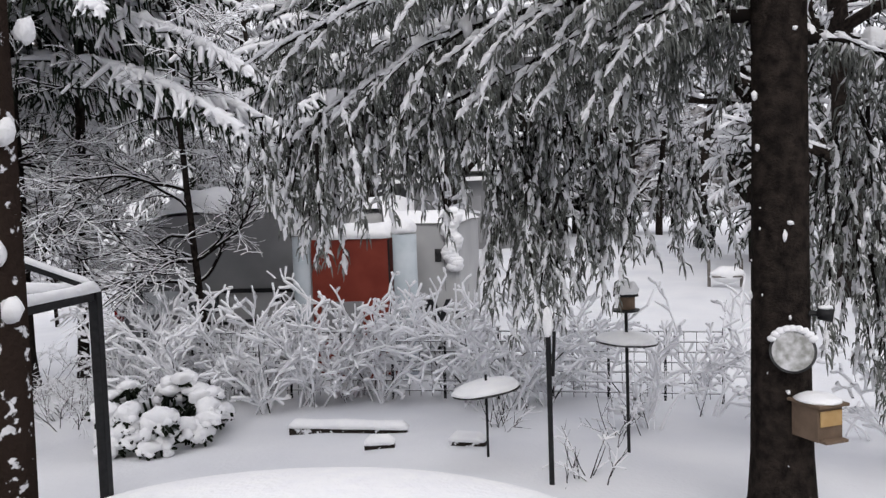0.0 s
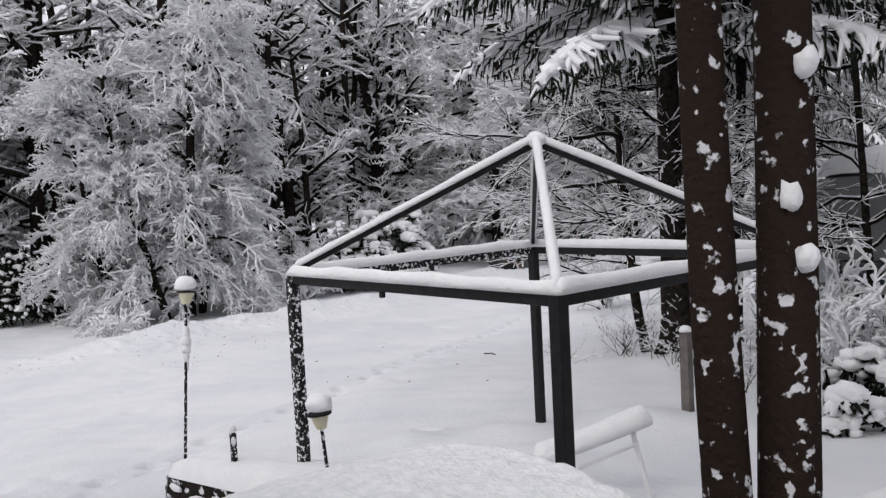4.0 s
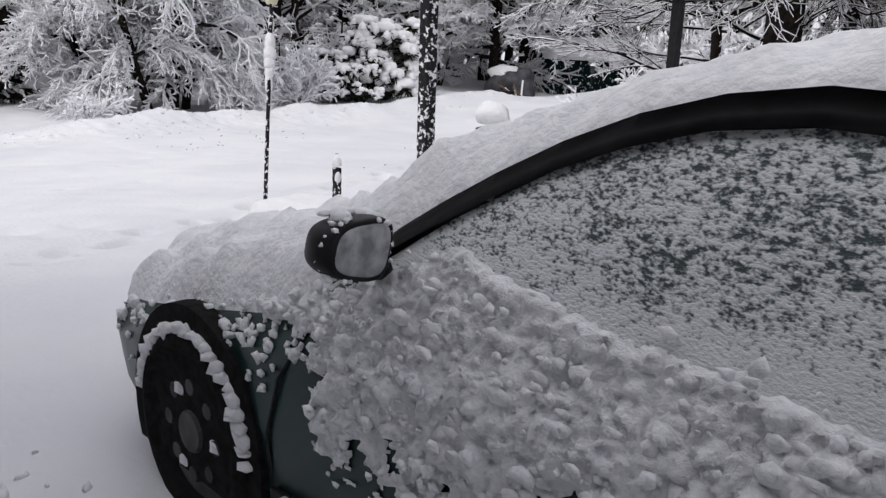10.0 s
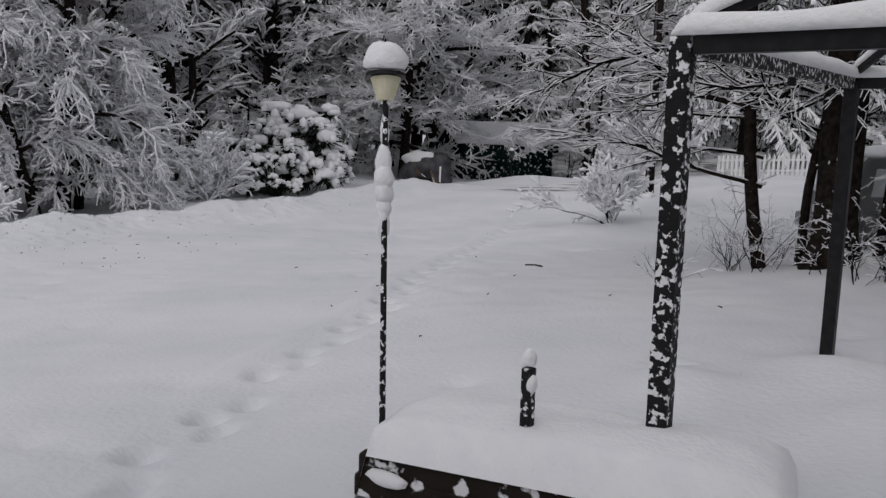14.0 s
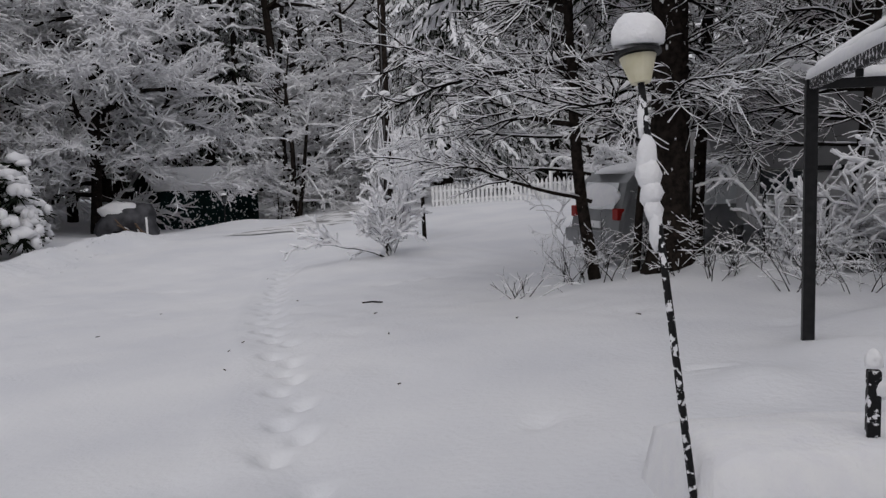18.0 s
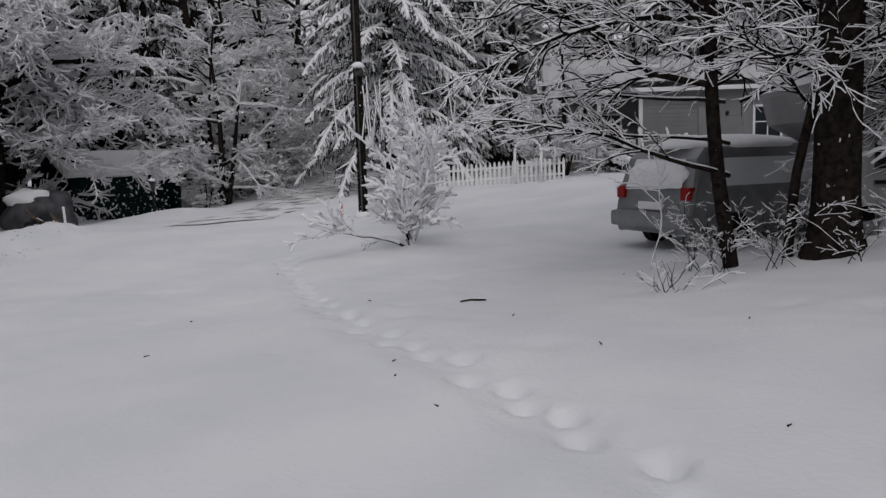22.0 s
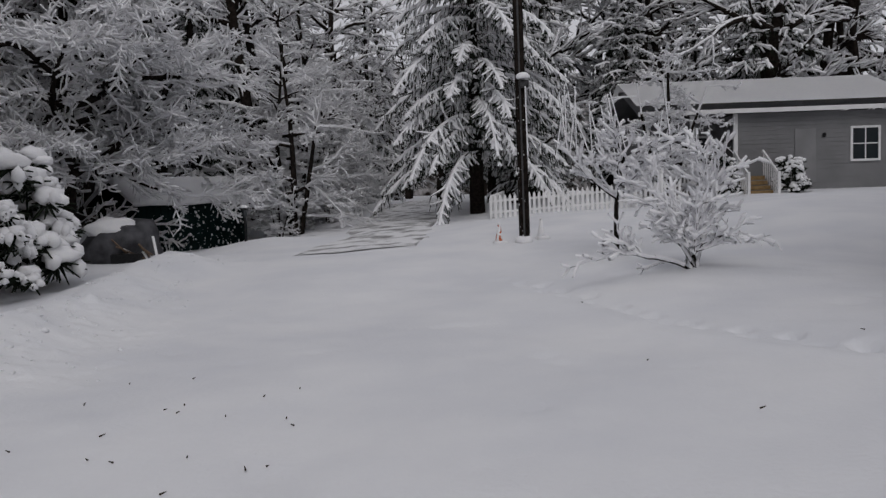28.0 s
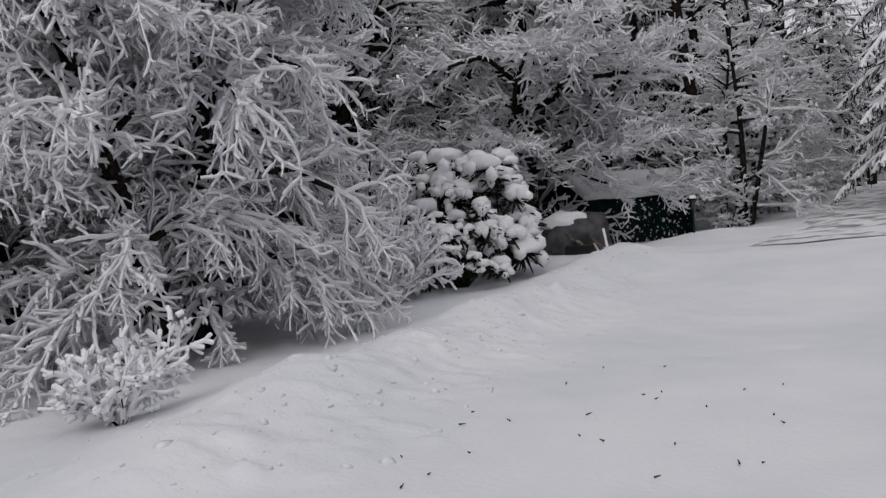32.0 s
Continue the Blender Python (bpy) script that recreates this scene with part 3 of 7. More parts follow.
# ---- raised bed of timbers ----
def raised_bed():
    a, b = Vector((-0.95, -0.76, 0.0)), Vector((0.66, -0.35, 0.0))
    ob = thing("raised_bed", (-0.1, -0.6, 0.2), "raised garden bed of two stacked dark timbers under snow", "garden bed")
    for z, off in ((0.25, 0.0), (0.335, 0.012)):
        bm = bmesh.new()
        beam(bm, a + Vector((off, off, z)), b + Vector((off, off, z)), 0.10, 0.095, 0.012)
        part("timber", bm, M_TIMBER, ob)
    bm = bmesh.new()
    n = (b - a).normalized()
    s = Vector((-n.y, n.x, 0))
    k, m = 28, 14
    grid = []
    for i in range(k + 1):
        row = []
        for j in range(m + 1):
            t, u = i / k, j / m
            q = a + (b - a) * t + s * (u * 0.95 - 0.06)
            edge = min(1, t * 8 + 0.1, (1 - t) * 8 + 0.1, u * 9 + 0.1, (1 - u) * 5)
            q.z = 0.40 + 0.135 * edge ** 0.5 + 0.02 * noise.noise(q * 3) - 0.20 * max(0, u - 0.4)
            if i in (0, k) or j in (0, m):
                q.z = ground_z(q.x, q.y) - 0.03 if j == m or i in (0, k) else 0.385
            row.append(bm.verts.new(q))
        grid.append(row)
    for i in range(k):
        for j in range(m):
            bm.faces.new((grid[i][j], grid[i + 1][j], grid[i + 1][j + 1], grid[i][j + 1]))
    part("snow_cover", bm, M_SNOW, ob, smooth=True)
    bm = bmesh.new()
    lump(bm, a + n * 0.13 - s * 0.045 + Vector((0, 0, 0.30)), (0.13, 0.025, 0.036), 0.3, 2, 8)
    part("stuck_snow", bm, M_SNOW, ob, smooth=True)
    for i, (t, r) in enumerate(((0.28, 0.07), (0.48, 0.05), (0.72, 0.08), (0.97, 0.15))):
        c = a + (b - a) * t - s * 0.10
        bm = bmesh.new()
        lump(bm, (c.x, c.y, ground_z(c.x, c.y) + 0.02), (r * 1.3, r, r * 0.8), 0.3, 2, i)
        part("snow_clod", bm, M_SNOW, ob, smooth=True)


raised_bed()


# ---- the green coupe ----
CAR_Y0, CAR_Y1, CAR_X0, CAR_X1, CAR_Z = -2.73, -1.0, 1.33, 5.95, 0.27
CAR_W = CAR_Y1 - CAR_Y0
MIRROR = (2.80, CAR_Y0 - 0.05, CAR_Z + 0.975)


def lerp(xs, ys, x):
    return float(np.interp(x, xs, ys))


def car_section(x):
    """Outline of the car's left half at x: (inset from the side, height) from sill to centre line."""
    x = 2.0 - (2.0 - x) * 0.925 if x < 2.0 else x
    belt = lerp((1.38, 1.5, 2.1, 2.6, 3.0, 3.8, 5.0, 5.8, 5.95), (0.47, 0.545, 0.675, 0.79, 0.84, 0.87, 0.86, 0.80, 0.66), x)
    roof = lerp((1.38, 1.5, 2.1, 2.5, 2.6, 2.7, 2.82, 2.95, 3.08, 3.22, 3.36, 3.6, 4.0, 4.4, 4.8, 5.3, 5.75, 5.95), (0.50, 0.58, 0.74, 0.865, 0.935, 1.005, 1.085, 1.155, 1.22, 1.28, 1.32, 1.345, 1.325, 1.235, 1.08, 0.96, 0.90, 0.72), x)
    tuck = lerp((1.38, 1.43, 1.52, 1.75, 2.6, 5.2, 5.75, 5.95), (0.24, 0.13, 0.05, 0.01, 0.0, 0.0, 0.07, 0.25), x)
    glass = lerp((1.38, 2.5, 3.2, 4.3, 5.1, 5.95), (0.10, 0.10, 0.15, 0.16, 0.12, 0.10), x)
    low = 0.17 if x > 1.55 else 0.22
    return [(tuck + 0.06, low), (tuck + 0.015, low + 0.12), (tuck, 0.46), (tuck + 0.012, belt - 0.10), (tuck + 0.05, belt),
            (tuck + 0.05 + glass * 0.55, belt + (roof - belt) * 0.62), (tuck + 0.05 + glass, roof - 0.045), (tuck + 0.12 + glass, roof - 0.008), (CAR_W / 2, roof + 0.02)]


def car():
    ob = thing("coupe", ((CAR_X0 + CAR_X1) / 2, (CAR_Y0 + CAR_Y1) / 2, CAR_Z), "dark green two-door coupe caked in wet snow, parked on the drive", "car")
    mid = (CAR_Y0 + CAR_Y1) / 2
    xs = np.unique(np.concatenate([np.linspace(CAR_X0, 1.8, 12), np.linspace(1.8, 5.6, 50), np.linspace(5.6, CAR_X1, 8)]))

    def skin():
        bm = bmesh.new()
        rings = []
        for x in xs:
            sec = car_section(x)
            ring = []
            for s, z in sec:
                ring.append(Vector((x, CAR_Y0 + s, CAR_Z + z)))
            full = ring + [Vector((v.x, 2 * mid - v.y, v.z)) for v in reversed(ring[:-1])]
            rings.append([bm.verts.new(v) for v in full])
        for p, q in zip(rings, rings[1:]):
            for j in range(len(p) - 1):
                bm.faces.new((p[j], q[j], q[j + 1], p[j + 1]))
        bm.faces.new(rings[0])
        bm.faces.new(rings[-1][::-1])
        return bm

    bm = skin()
    bmesh.ops.recalc_face_normals(bm, faces=bm.faces[:])
    body = part("body", bm, M_PAINT, ob, "dark green glossy paint", smooth=True)
    # wheels with arches
    for cx in (2.07, 4.75):
        for side, y in ((-1, CAR_Y0), (1, CAR_Y1)):
            yo = y + (-0.006 if side < 0 else 0.006)
            bm = bmesh.new()
            n = 28
            ring_in, ring_out = [], []
            for i in range(n + 1):
                a = math.pi * (-0.12 + 1.24 * i / n)
                c, s = math.cos(a), math.sin(a)
                ring_in.append(bm.verts.new((cx + 0.335 * c, yo, CAR_Z + 0.32 + 0.345 * s)))
                ring_out.append(bm.verts.new((cx + 0.335 * c, yo - side * 0.25, CAR_Z + 0.32 + 0.345 * s)))
            for i in range(n):
                bm.faces.new((ring_in[i], ring_in[i + 1], ring_out[i + 1], ring_out[i]))
            bm.faces.new(ring_out)
            # flat dark face on the flank stands in for the shade inside the arch
            f = bm.faces.new(ring_in)
            part("wheel_arch", bm, M_RUBBER, ob, "closed black face for the shaded hollow of the wheel arch")
            yw = yo - side * 0.02 + side * 0.035
            wheel = bmesh.new()
            prof = [(0.19, 0.03), (0.235, -0.004), (0.26, 0.0), (0.275, 0.02), (0.275, 0.17), (0.255, 0.19)]
            rings = []
            for i in range(32):
                a = 2 * math.pi * i / 32
                rings.append([wheel.verts.new((cx + r * math.cos(a), yw - side * dy, CAR_Z + 0.32 + r * math.sin(a))) for r, dy in prof])
            for i in range(32):
                p, q = rings[i], rings[(i + 1) % 32]
                for j in range(len(prof) - 1):
                    wheel.faces.new((p[j], q[j], q[j + 1], p[j + 1]))
            tyre = part("tyre", wheel, M_RUBBER, ob, "black winter tyre", smooth=True)
            bm = bmesh.new()
            rod(bm, (cx, yw - side * 0.03, CAR_Z + 0.32), (cx, yw - side * 0.10, CAR_Z + 0.32), 0.195, 0.18, 28)
            rod(bm, (cx, yw - side * 0.005, CAR_Z + 0.32), (cx, yw - side * 0.04, CAR_Z + 0.32), 0.055, 0.07, 16)
            for i in range(8):
                a = 2 * math.pi * i / 8
                rod(bm, (cx + 0.125 * math.cos(a), yw - side * 0.012, CAR_Z + 0.32 + 0.125 * math.sin(a)),
                    (cx + 0.125 * math.cos(a), yw - side * 0.035, CAR_Z + 0.32 + 0.125 * math.sin(a)), 0.022, 0.03, 8)
            part("rim", bm, M_STEEL, tyre, "dark steel wheel rim")
            bm = bmesh.new()
            for i in range(26):
                a = math.pi * (0.02 + 0.96 * i / 26)
                lump(bm, (cx + 0.278 * math.cos(a), yw - side * (0.012 + 0.02 * noise.noise(Vector((i, 1, 2)))), CAR_Z + 0.32 + 0.278 * math.sin(a)), (0.028, 0.024, 0.013 + 0.007 * (i % 3)), 0.8, 1, i, 5)
            for i in range(9):
                a = 2.1 * i
                lump(bm, (cx + 0.12 * math.cos(a), yw - side * 0.02, CAR_Z + 0.32 + 0.12 * math.sin(a)), (0.028, 0.014, 0.022), 0.4, 1, i)
            tagged(part("stuck_snow", bm, M_CARSNOW, tyre, smooth=True), kind="stuff")
    # the blanket of snow on hood, windscreen, roof and tail
    rng = np.random.default_rng(11)
    bm = bmesh.new()
    rows = []
    cols = 70
    for x in np.linspace(CAR_X0 - 0.03, CAR_X1 + 0.04, 220):
        sec = car_section(min(max(x, CAR_X0), CAR_X1))
        # height across the car from the section's upper points
        ss = [p[0] for p in sec[4:]]
        zz = [p[1] for p in sec[4:]]
        edge = sec[4][0]
        roof_zone = lerp((2.5, 2.75, 3.68, 3.9), (0, 1, 1, 0.55), x)
        start = edge + roof_zone * (sec[6][0] - edge - 0.03) - (1 - roof_zone) * 0.01
        depth = lerp((1.27, 1.42, 2.2, 2.7, 3.1, 4.0, 4.6, 5.3, 5.8, 5.99), (0.03, 0.095, 0.125, 0.10, 0.045, 0.038, 0.06, 0.10, 0.10, 0.03), x)
        row = []
        for j in range(cols + 1):
            u = j / cols
            s = start + u * (CAR_W - 2 * start)
            sm = min(s, CAR_W - s)
            z = float(np.interp(sm, ss, zz))
            e = min(1, min(u, 1 - u) * 9) ** 0.5
            p = Vector((x, CAR_Y0 + s, 0))
            k = 1 + 0.22 * noise.noise(Vector((x * 2.2, s * 2.2, 1))) + 0.5 * (0.3 - abs(noise.noise(Vector((x * 6, s * 6, 4))))) + 0.45 * max(0, 1 - u * 4) * (0.3 - abs(noise.noise(Vector((x * 11, s * 11, 9))))) + (0.42 - 0.24 * (abs(u - 0.5) < 0.28)) * noise.noise(Vector((x * 10, s * 10, 2))) + 0.5 * max(0, 1 - u * 3.2) * noise.noise(Vector((x * 6, s * 9, 7))) + 0.10 * noise.noise(Vector((x * 30, s * 30, 2)))
            p.z = CAR_Z + z + (depth * k * e if 0 < j < cols else -0.02)
            row.append(bm.verts.new(p))
        rows.append(row)
    for p, q in zip(rows, rows[1:]):
        for j in range(cols):
            bm.faces.new((p[j], q[j], q[j + 1], p[j + 1]))
    part("snow_blanket", bm, M_CARSNOW, ob, "thick lumpy snow over hood, windscreen and roof", smooth=True)
    # side windows, frosted, each a little proud of the body
    def side_panel(name, mat, outline, off, label):
        b2 = bmesh.new()
        vs = []
        for x, z in outline:
            sec = car_section(x)
            zs = [p[1] for p in sec]
            s = float(np.interp(z, zs, [p[0] for p in sec]))
            vs.append(b2.verts.new((x, CAR_Y0 + s - off, CAR_Z + z)))
        f = b2.faces.new(vs)
        bmesh.ops.triangulate(b2, faces=[f])
        bmesh.ops.subdivide_edges(b2, edges=b2.edges[:], cuts=3, use_grid_fill=True)
        for v in b2.verts:
            sec = car_section(v.co.x)
            v.co.y = CAR_Y0 + float(np.interp(v.co.z - CAR_Z, [p[1] for p in sec], [p[0] for p in sec])) - off
        bmesh.ops.recalc_face_normals(b2, faces=b2.faces[:])
        return part(name, b2, mat, ob, label, smooth=True)

    door_glass = [(2.74, 0.92), (2.90, 1.03), (3.10, 1.145), (3.30, 1.222), (3.56, 1.255), (3.70, 1.235), (3.74, 1.02), (3.71, 0.88), (3.3, 0.86), (2.85, 0.85)]
    side_panel("door_window", M_FROST, door_glass, 0.012, "side window crusted with frozen snow")
    side_panel("quarter_window", M_FROST, [(3.93, 0.90), (3.95, 1.17), (4.05, 1.22), (4.22, 1.14), (4.4, 1.03), (4.5, 0.92), (4.2, 0.89)], 0.012, "rear side window crusted with frozen snow")
    # black weatherstrip along the top of the door glass
    strip = [(2.60, 0.865), (2.70, 0.935), (2.83, 1.015), (2.95, 1.088), (3.08, 1.158), (3.22, 1.216), (3.36, 1.256), (3.5, 1.276), (3.64, 1.272), (3.75, 1.245)]
    b2 = bmesh.new()
    prev = None
    for x, z in strip:
        sec = car_section(x)
        zs, ss = [p[1] for p in sec], [p[0] for p in sec]
        ring = []
        for dz in (-0.026, -0.004, 0.026):
            s = float(np.interp(min(z + dz, zs[-2]), zs, ss))
            ring.append(b2.verts.new((x, CAR_Y0 + s - 0.028, CAR_Z + z + dz)))
        if prev:
            for j in range(2):
                b2.faces.new((prev[j], ring[j], ring[j + 1], prev[j + 1]))
        prev = ring
    bmesh.ops.solidify(b2, geom=b2.faces[:], thickness=0.02)
    part("weatherstrip", b2, M_BLACK, ob, "black rubber strip over the door glass", smooth=True)
    # door seams
    for name, line in (("door_seam", [(3.86, 1.33), (3.79, 1.20), (3.748, 1.03), (3.735, 0.88), (3.725, 0.70), (3.72, 0.50), (3.715, 0.30)]), ("door_seam", [(2.56, 0.74), (2.47, 0.60), (2.43, 0.45), (2.42, 0.25)])):
        b2 = bmesh.new()
        pts = []
        for x, z in line:
            sec = car_section(x)
            s = float(np.interp(z, [p[1] for p in sec], [p[0] for p in sec]))
            pts.append(Vector((x, CAR_Y0 + s - 0.030, CAR_Z + z)))
        for p, q in zip(pts, pts[1:]):
            rod(b2, p + Vector((0, 0.0235, 0)), q + Vector((0, 0.0235, 0)), 0.0048, 0.0048, 6)
        part(name, b2, M_BLACK, ob, "dark gap along the door's edge")
    # crust of snow on the flank, patchy with paint showing through
    rng = np.random.default_rng(21)
    b2 = bmesh.new()
    nx, nz = 560, 140
    grid = {}
    for i in range(nx + 1):
        x = 1.54 + (5.8 - 1.54) * i / nx
        sec = car_section(x)
        zs, ss = [p[1] for p in sec], [p[0] for p in sec]
        for j in range(nz + 1):
            z = 0.24 + 1.06 * j / nz
            if z > zs[6 if x < 3.76 else 7]:
                continue
            n1 = noise.noise(Vector((x * 1.6, z * 1.9, 3.3))) + 0.5 * noise.noise(Vector((x * 6, z * 6, 8.1))) + 0.75 * noise.noise(Vector((x * 15, z * 15, 1))) + 0.6 * noise.noise(Vector((x * 32, z * 32, 6))) + 0.5 * noise.noise(Vector((x * 70, z * 70, 16)))
            low = lerp((1.5, 2.1, 2.45, 2.7, 3.4, 3.7, 4.2), (0.52, 0.64, 0.66, 0.50, 0.42, 0.34, 0.22), x) + 0.07 * noise.noise(Vector((x * 3, 7, 7)))
            want = (z - low) * 5.0 + 0.15 + n1 * 0.75
            want -= 2.6 * math.exp(-((x - 3.48) / 0.20) ** 2 - ((z - 0.66 - (x - 3.48) * 0.2) / 0.10) ** 2)
            want -= 1.3 * math.exp(-((x - 2.5) / 0.08) ** 2 - ((z - 0.50) / 0.2) ** 2)
            gap = lerp((0.30, 0.50, 0.70, 0.88, 1.03, 1.20, 1.33), (3.715, 3.72, 3.725, 3.735, 3.748, 3.79, 3.86), z) + 0.006 * noise.noise(Vector((z * 30, 3, 1)))
            groove = 1 - math.exp(-((x - gap) / 0.013) ** 2)
            top = lerp((2.6, 2.8, 3.0, 3.2, 3.5, 3.8), (0.85, 0.94, 1.05, 1.15, 1.215, 1.225), x)
            sill = lerp((2.7, 2.9, 3.1, 3.3, 3.76), (1.03, 0.99, 0.945, 0.92, 0.91), x) + 0.012 * n1
            if 2.70 < x < 3.70 and z > sill:
                want = min(want, 0.35) - (z - sill) * 30
            if 3.97 < x < 4.34 and 0.96 < z < 1.15:
                want -= 0.55 - 0.6 * noise.noise(Vector((x * 40, z * 40, 2)))
            if z > top - 0.02 and x < 3.76:
                want -= 4
            if z < 0.82:
                want -= 0.25 + 1.3 * max(0, noise.noise(Vector((x * 19, z * 19, 12)))) + 0.5 * max(0, noise.noise(Vector((x * 8, z * 8, 22))))
            d = 0.002 + groove * min(1, max(0, want * 1.6)) * (0.010 + 0.022 * abs(noise.noise(Vector((x * 10, z * 10, 5)))) + 0.026 * abs(noise.noise(Vector((x * 26, z * 26, 5)))) + 0.016 * abs(noise.noise(Vector((x * 58, z * 58, 5)))) + 0.008 * noise.noise(Vector((x * 105, z * 105, 5))))
            s = float(np.interp(z, zs, ss))
            grid[i, j] = (Vector((x, CAR_Y0 + s - max(0.003, d), CAR_Z + z)), want)
    vmap = {}
    for i in range(nx):
        for j in range(nz):
            ks = ((i, j), (i + 1, j), (i + 1, j + 1), (i, j + 1))
            if all(k in grid and grid[k][1] > -0.10 for k in ks):
                for k in ks:
                    if k not in vmap:
                        vmap[k] = b2.verts.new(grid[k][0])
                b2.faces.new([vmap[k] for k in ks])
    part("snow_crust", b2, M_CARSNOW, ob, "patchy wet snow stuck to the door and flank", smooth=True)
    # crumbs clinging to crust, hood edge and paint
    b2 = bmesh.new()
    keys = list(vmap)
    for i in range(2600):
        k = keys[int(rng.integers(len(keys)))]
        p, want = grid[k]
        if p.x > 4.4 or (p.z - CAR_Z > 0.9 and rng.random() < 0.6):
            continue
        s = 0.004 + abs(rng.normal(0, 0.006))
        lump(b2, (p.x + rng.normal(0, 0.01), p.y - 0.001, p.z + rng.normal(0, 0.02)), (s * rng.uniform(0.9, 1.8), s * 0.6, s), 1.1, 1, i, 6)
    for i in range(420):
        x = rng.uniform(1.5, 4.2)
        sec = car_section(x)
        z = sec[4][1] + rng.normal(-0.06, 0.05) if x < 2.6 else sec[6][1] + rng.normal(0.03, 0.02)
        s0 = float(np.interp(z, [p[1] for p in sec], [p[0] for p in sec]))
        s = 0.005 + abs(rng.normal(0, 0.006))
        lump(b2, (x, CAR_Y0 + s0 - 0.004, CAR_Z + z), (s * rng.uniform(0.9, 1.8), s * 0.8, s), 1.1, 1, i, 6)
    tagged(part("stuck_snow", b2, M_CARSNOW, ob, "crumbs of wet snow on paint and glass", smooth=True), kind="stuff")
    # mirror: a rounded square shell, its glass turned to the driver
    turn = Matrix.Translation(MIRROR) @ Matrix.Rotation(radians(6), 4, "Z") @ Matrix.Rotation(radians(-8), 4, "X")

    def squared(bm, at, r, power, cut):
        out = bmesh.ops.create_icosphere(bm, subdivisions=4, radius=1.0)
        for v in out["verts"]:
            y, z = (math.copysign(abs(u) ** power, u) for u in (v.co.y, v.co.z))
            lean = 1 + 0.16 * y
            v.co = turn @ Vector((min(at[0] + v.co.x * r[0], cut), at[1] + y * r[1] + 0.10 * z * r[2], at[2] + z * r[2] * lean))

    b2 = bmesh.new()
    squared(b2, (0, 0, 0), (0.075, 0.078, 0.058), 0.62, 0.028)
    rod(b2, turn @ Vector((-0.03, 0.04, -0.03)), turn @ Vector((-0.04, 0.12, -0.05)), 0.022, 0.026, 12)
    part("mirror_housing", b2, M_BLACK, ob, "black door mirror housing", smooth=True)
    b2 = bmesh.new()
    squared(b2, (0.030, 0, 0), (0.004, 0.066, 0.047), 0.62, 0.05)
    part("mirror_glass", b2, material("mirror_glass_with_snow", (0.20, 0.21, 0.22), 0.25, color2=(0.46, 0.47, 0.48), scale=26, detail=8), ob, "frosted mirror glass", smooth=True)
    b2 = bmesh.new()
    rng = np.random.default_rng(6)
    for i in range(46):
        a = rng.uniform(0, 6.28)
        y, z = (math.copysign(abs(u) ** 0.62, u) for u in (math.cos(a), math.sin(a)))
        s = rng.uniform(0.004, 0.009)
        lump(b2, turn @ Vector((rng.uniform(-0.03, 0.03), y * 0.074, z * 0.056)), (s, s, s * 0.8), 0.9, 1, i, 5)
    for i in range(16):
        s = rng.uniform(0.010, 0.022)
        lump(b2, turn @ Vector((rng.uniform(-0.05, 0.015), rng.uniform(-0.06, 0.06), 0.058)), (s, s, s * 0.6), 0.7, 1, i, 4)
    tagged(part("mirror_snow", b2, M_CARSNOW, ob, "crumbs of snow on the mirror", smooth=True), kind="stuff")
    # bumper, lamp, sill line
    b2 = bmesh.new()
    box(b2, (CAR_X0 - 0.05, CAR_Y0 + 0.26, CAR_Z + 0.24), (CAR_X0 + 0.12, CAR_Y1 - 0.26, CAR_Z + 0.46), 0.05)
    part("front_bumper", b2, M_PAINT, ob, smooth=False)
    b2 = bmesh.new()
    box(b2, (CAR_X0 + 0.03, CAR_Y0 + 0.17, CAR_Z + 0.48), (CAR_X0 + 0.16, CAR_Y0 + 0.42, CAR_Z + 0.57), 0.02)
    part("headlight", b2, M_GLASS, ob, "snow-dusted headlight")
    b2 = bmesh.new()
    beam(b2, (2.44, CAR_Y0 + 0.005, CAR_Z + 0.30), (4.38, CAR_Y0 + 0.005, CAR_Z + 0.30), 0.02, 0.035, 0.005)
    part("side_moulding", b2, M_BLACK, ob)
    b2 = bmesh.new()
    beam(b2, (2.5, CAR_Y0 - 0.012, CAR_Z + 0.32), (4.3, CAR_Y0 - 0.012, CAR_Z + 0.32), 0.02, 0.012, 0.003)
    part("snow_line", b2, M_CARSNOW, ob)


car()


# ---- snow-laden bench beside the gazebo ----
def bench():
    a, b = Vector((1.76, 0.85, 0.60)), Vector((2.28, 1.60, 0.86))
    ob = thing("garden_swing_seat", (2.0, 1.2, 0.2), "white tube garden seat frame buried under a roll of snow", "garden seat")
    bm = bmesh.new()
    beam(bm, a, b, 0.05, 0.04)
    part("top_tube", bm, M_WHITE, ob)
    bm = bmesh.new()
    ridge(bm, a + Vector((0, 0, 0.01)), b + Vector((0, 0, 0.01)), 0.20, 0.15, 4)
    part("snow_roll", bm, M_SNOW, ob, smooth=True)
    for t, s in ((0.25, 0.1), (0.85, 0.14)):
        p = a + (b - a) * t
        bm = bmesh.new()
        rod(bm, p, (p.x + s, p.y + 0.05, ground_z(p.x, p.y) - 0.1), 0.022, n=10)
        part("leg", bm, M_WHITE, ob)
    bm = bmesh.new()
    rod(bm, a + (b - a) * 0.25 + Vector((0.05, 0, -0.12)), a + (b - a) * 0.85 + Vector((0.05, 0, -0.10)), 0.014, n=8)
    part("stretcher", bm, M_WHITE, ob)


bench()


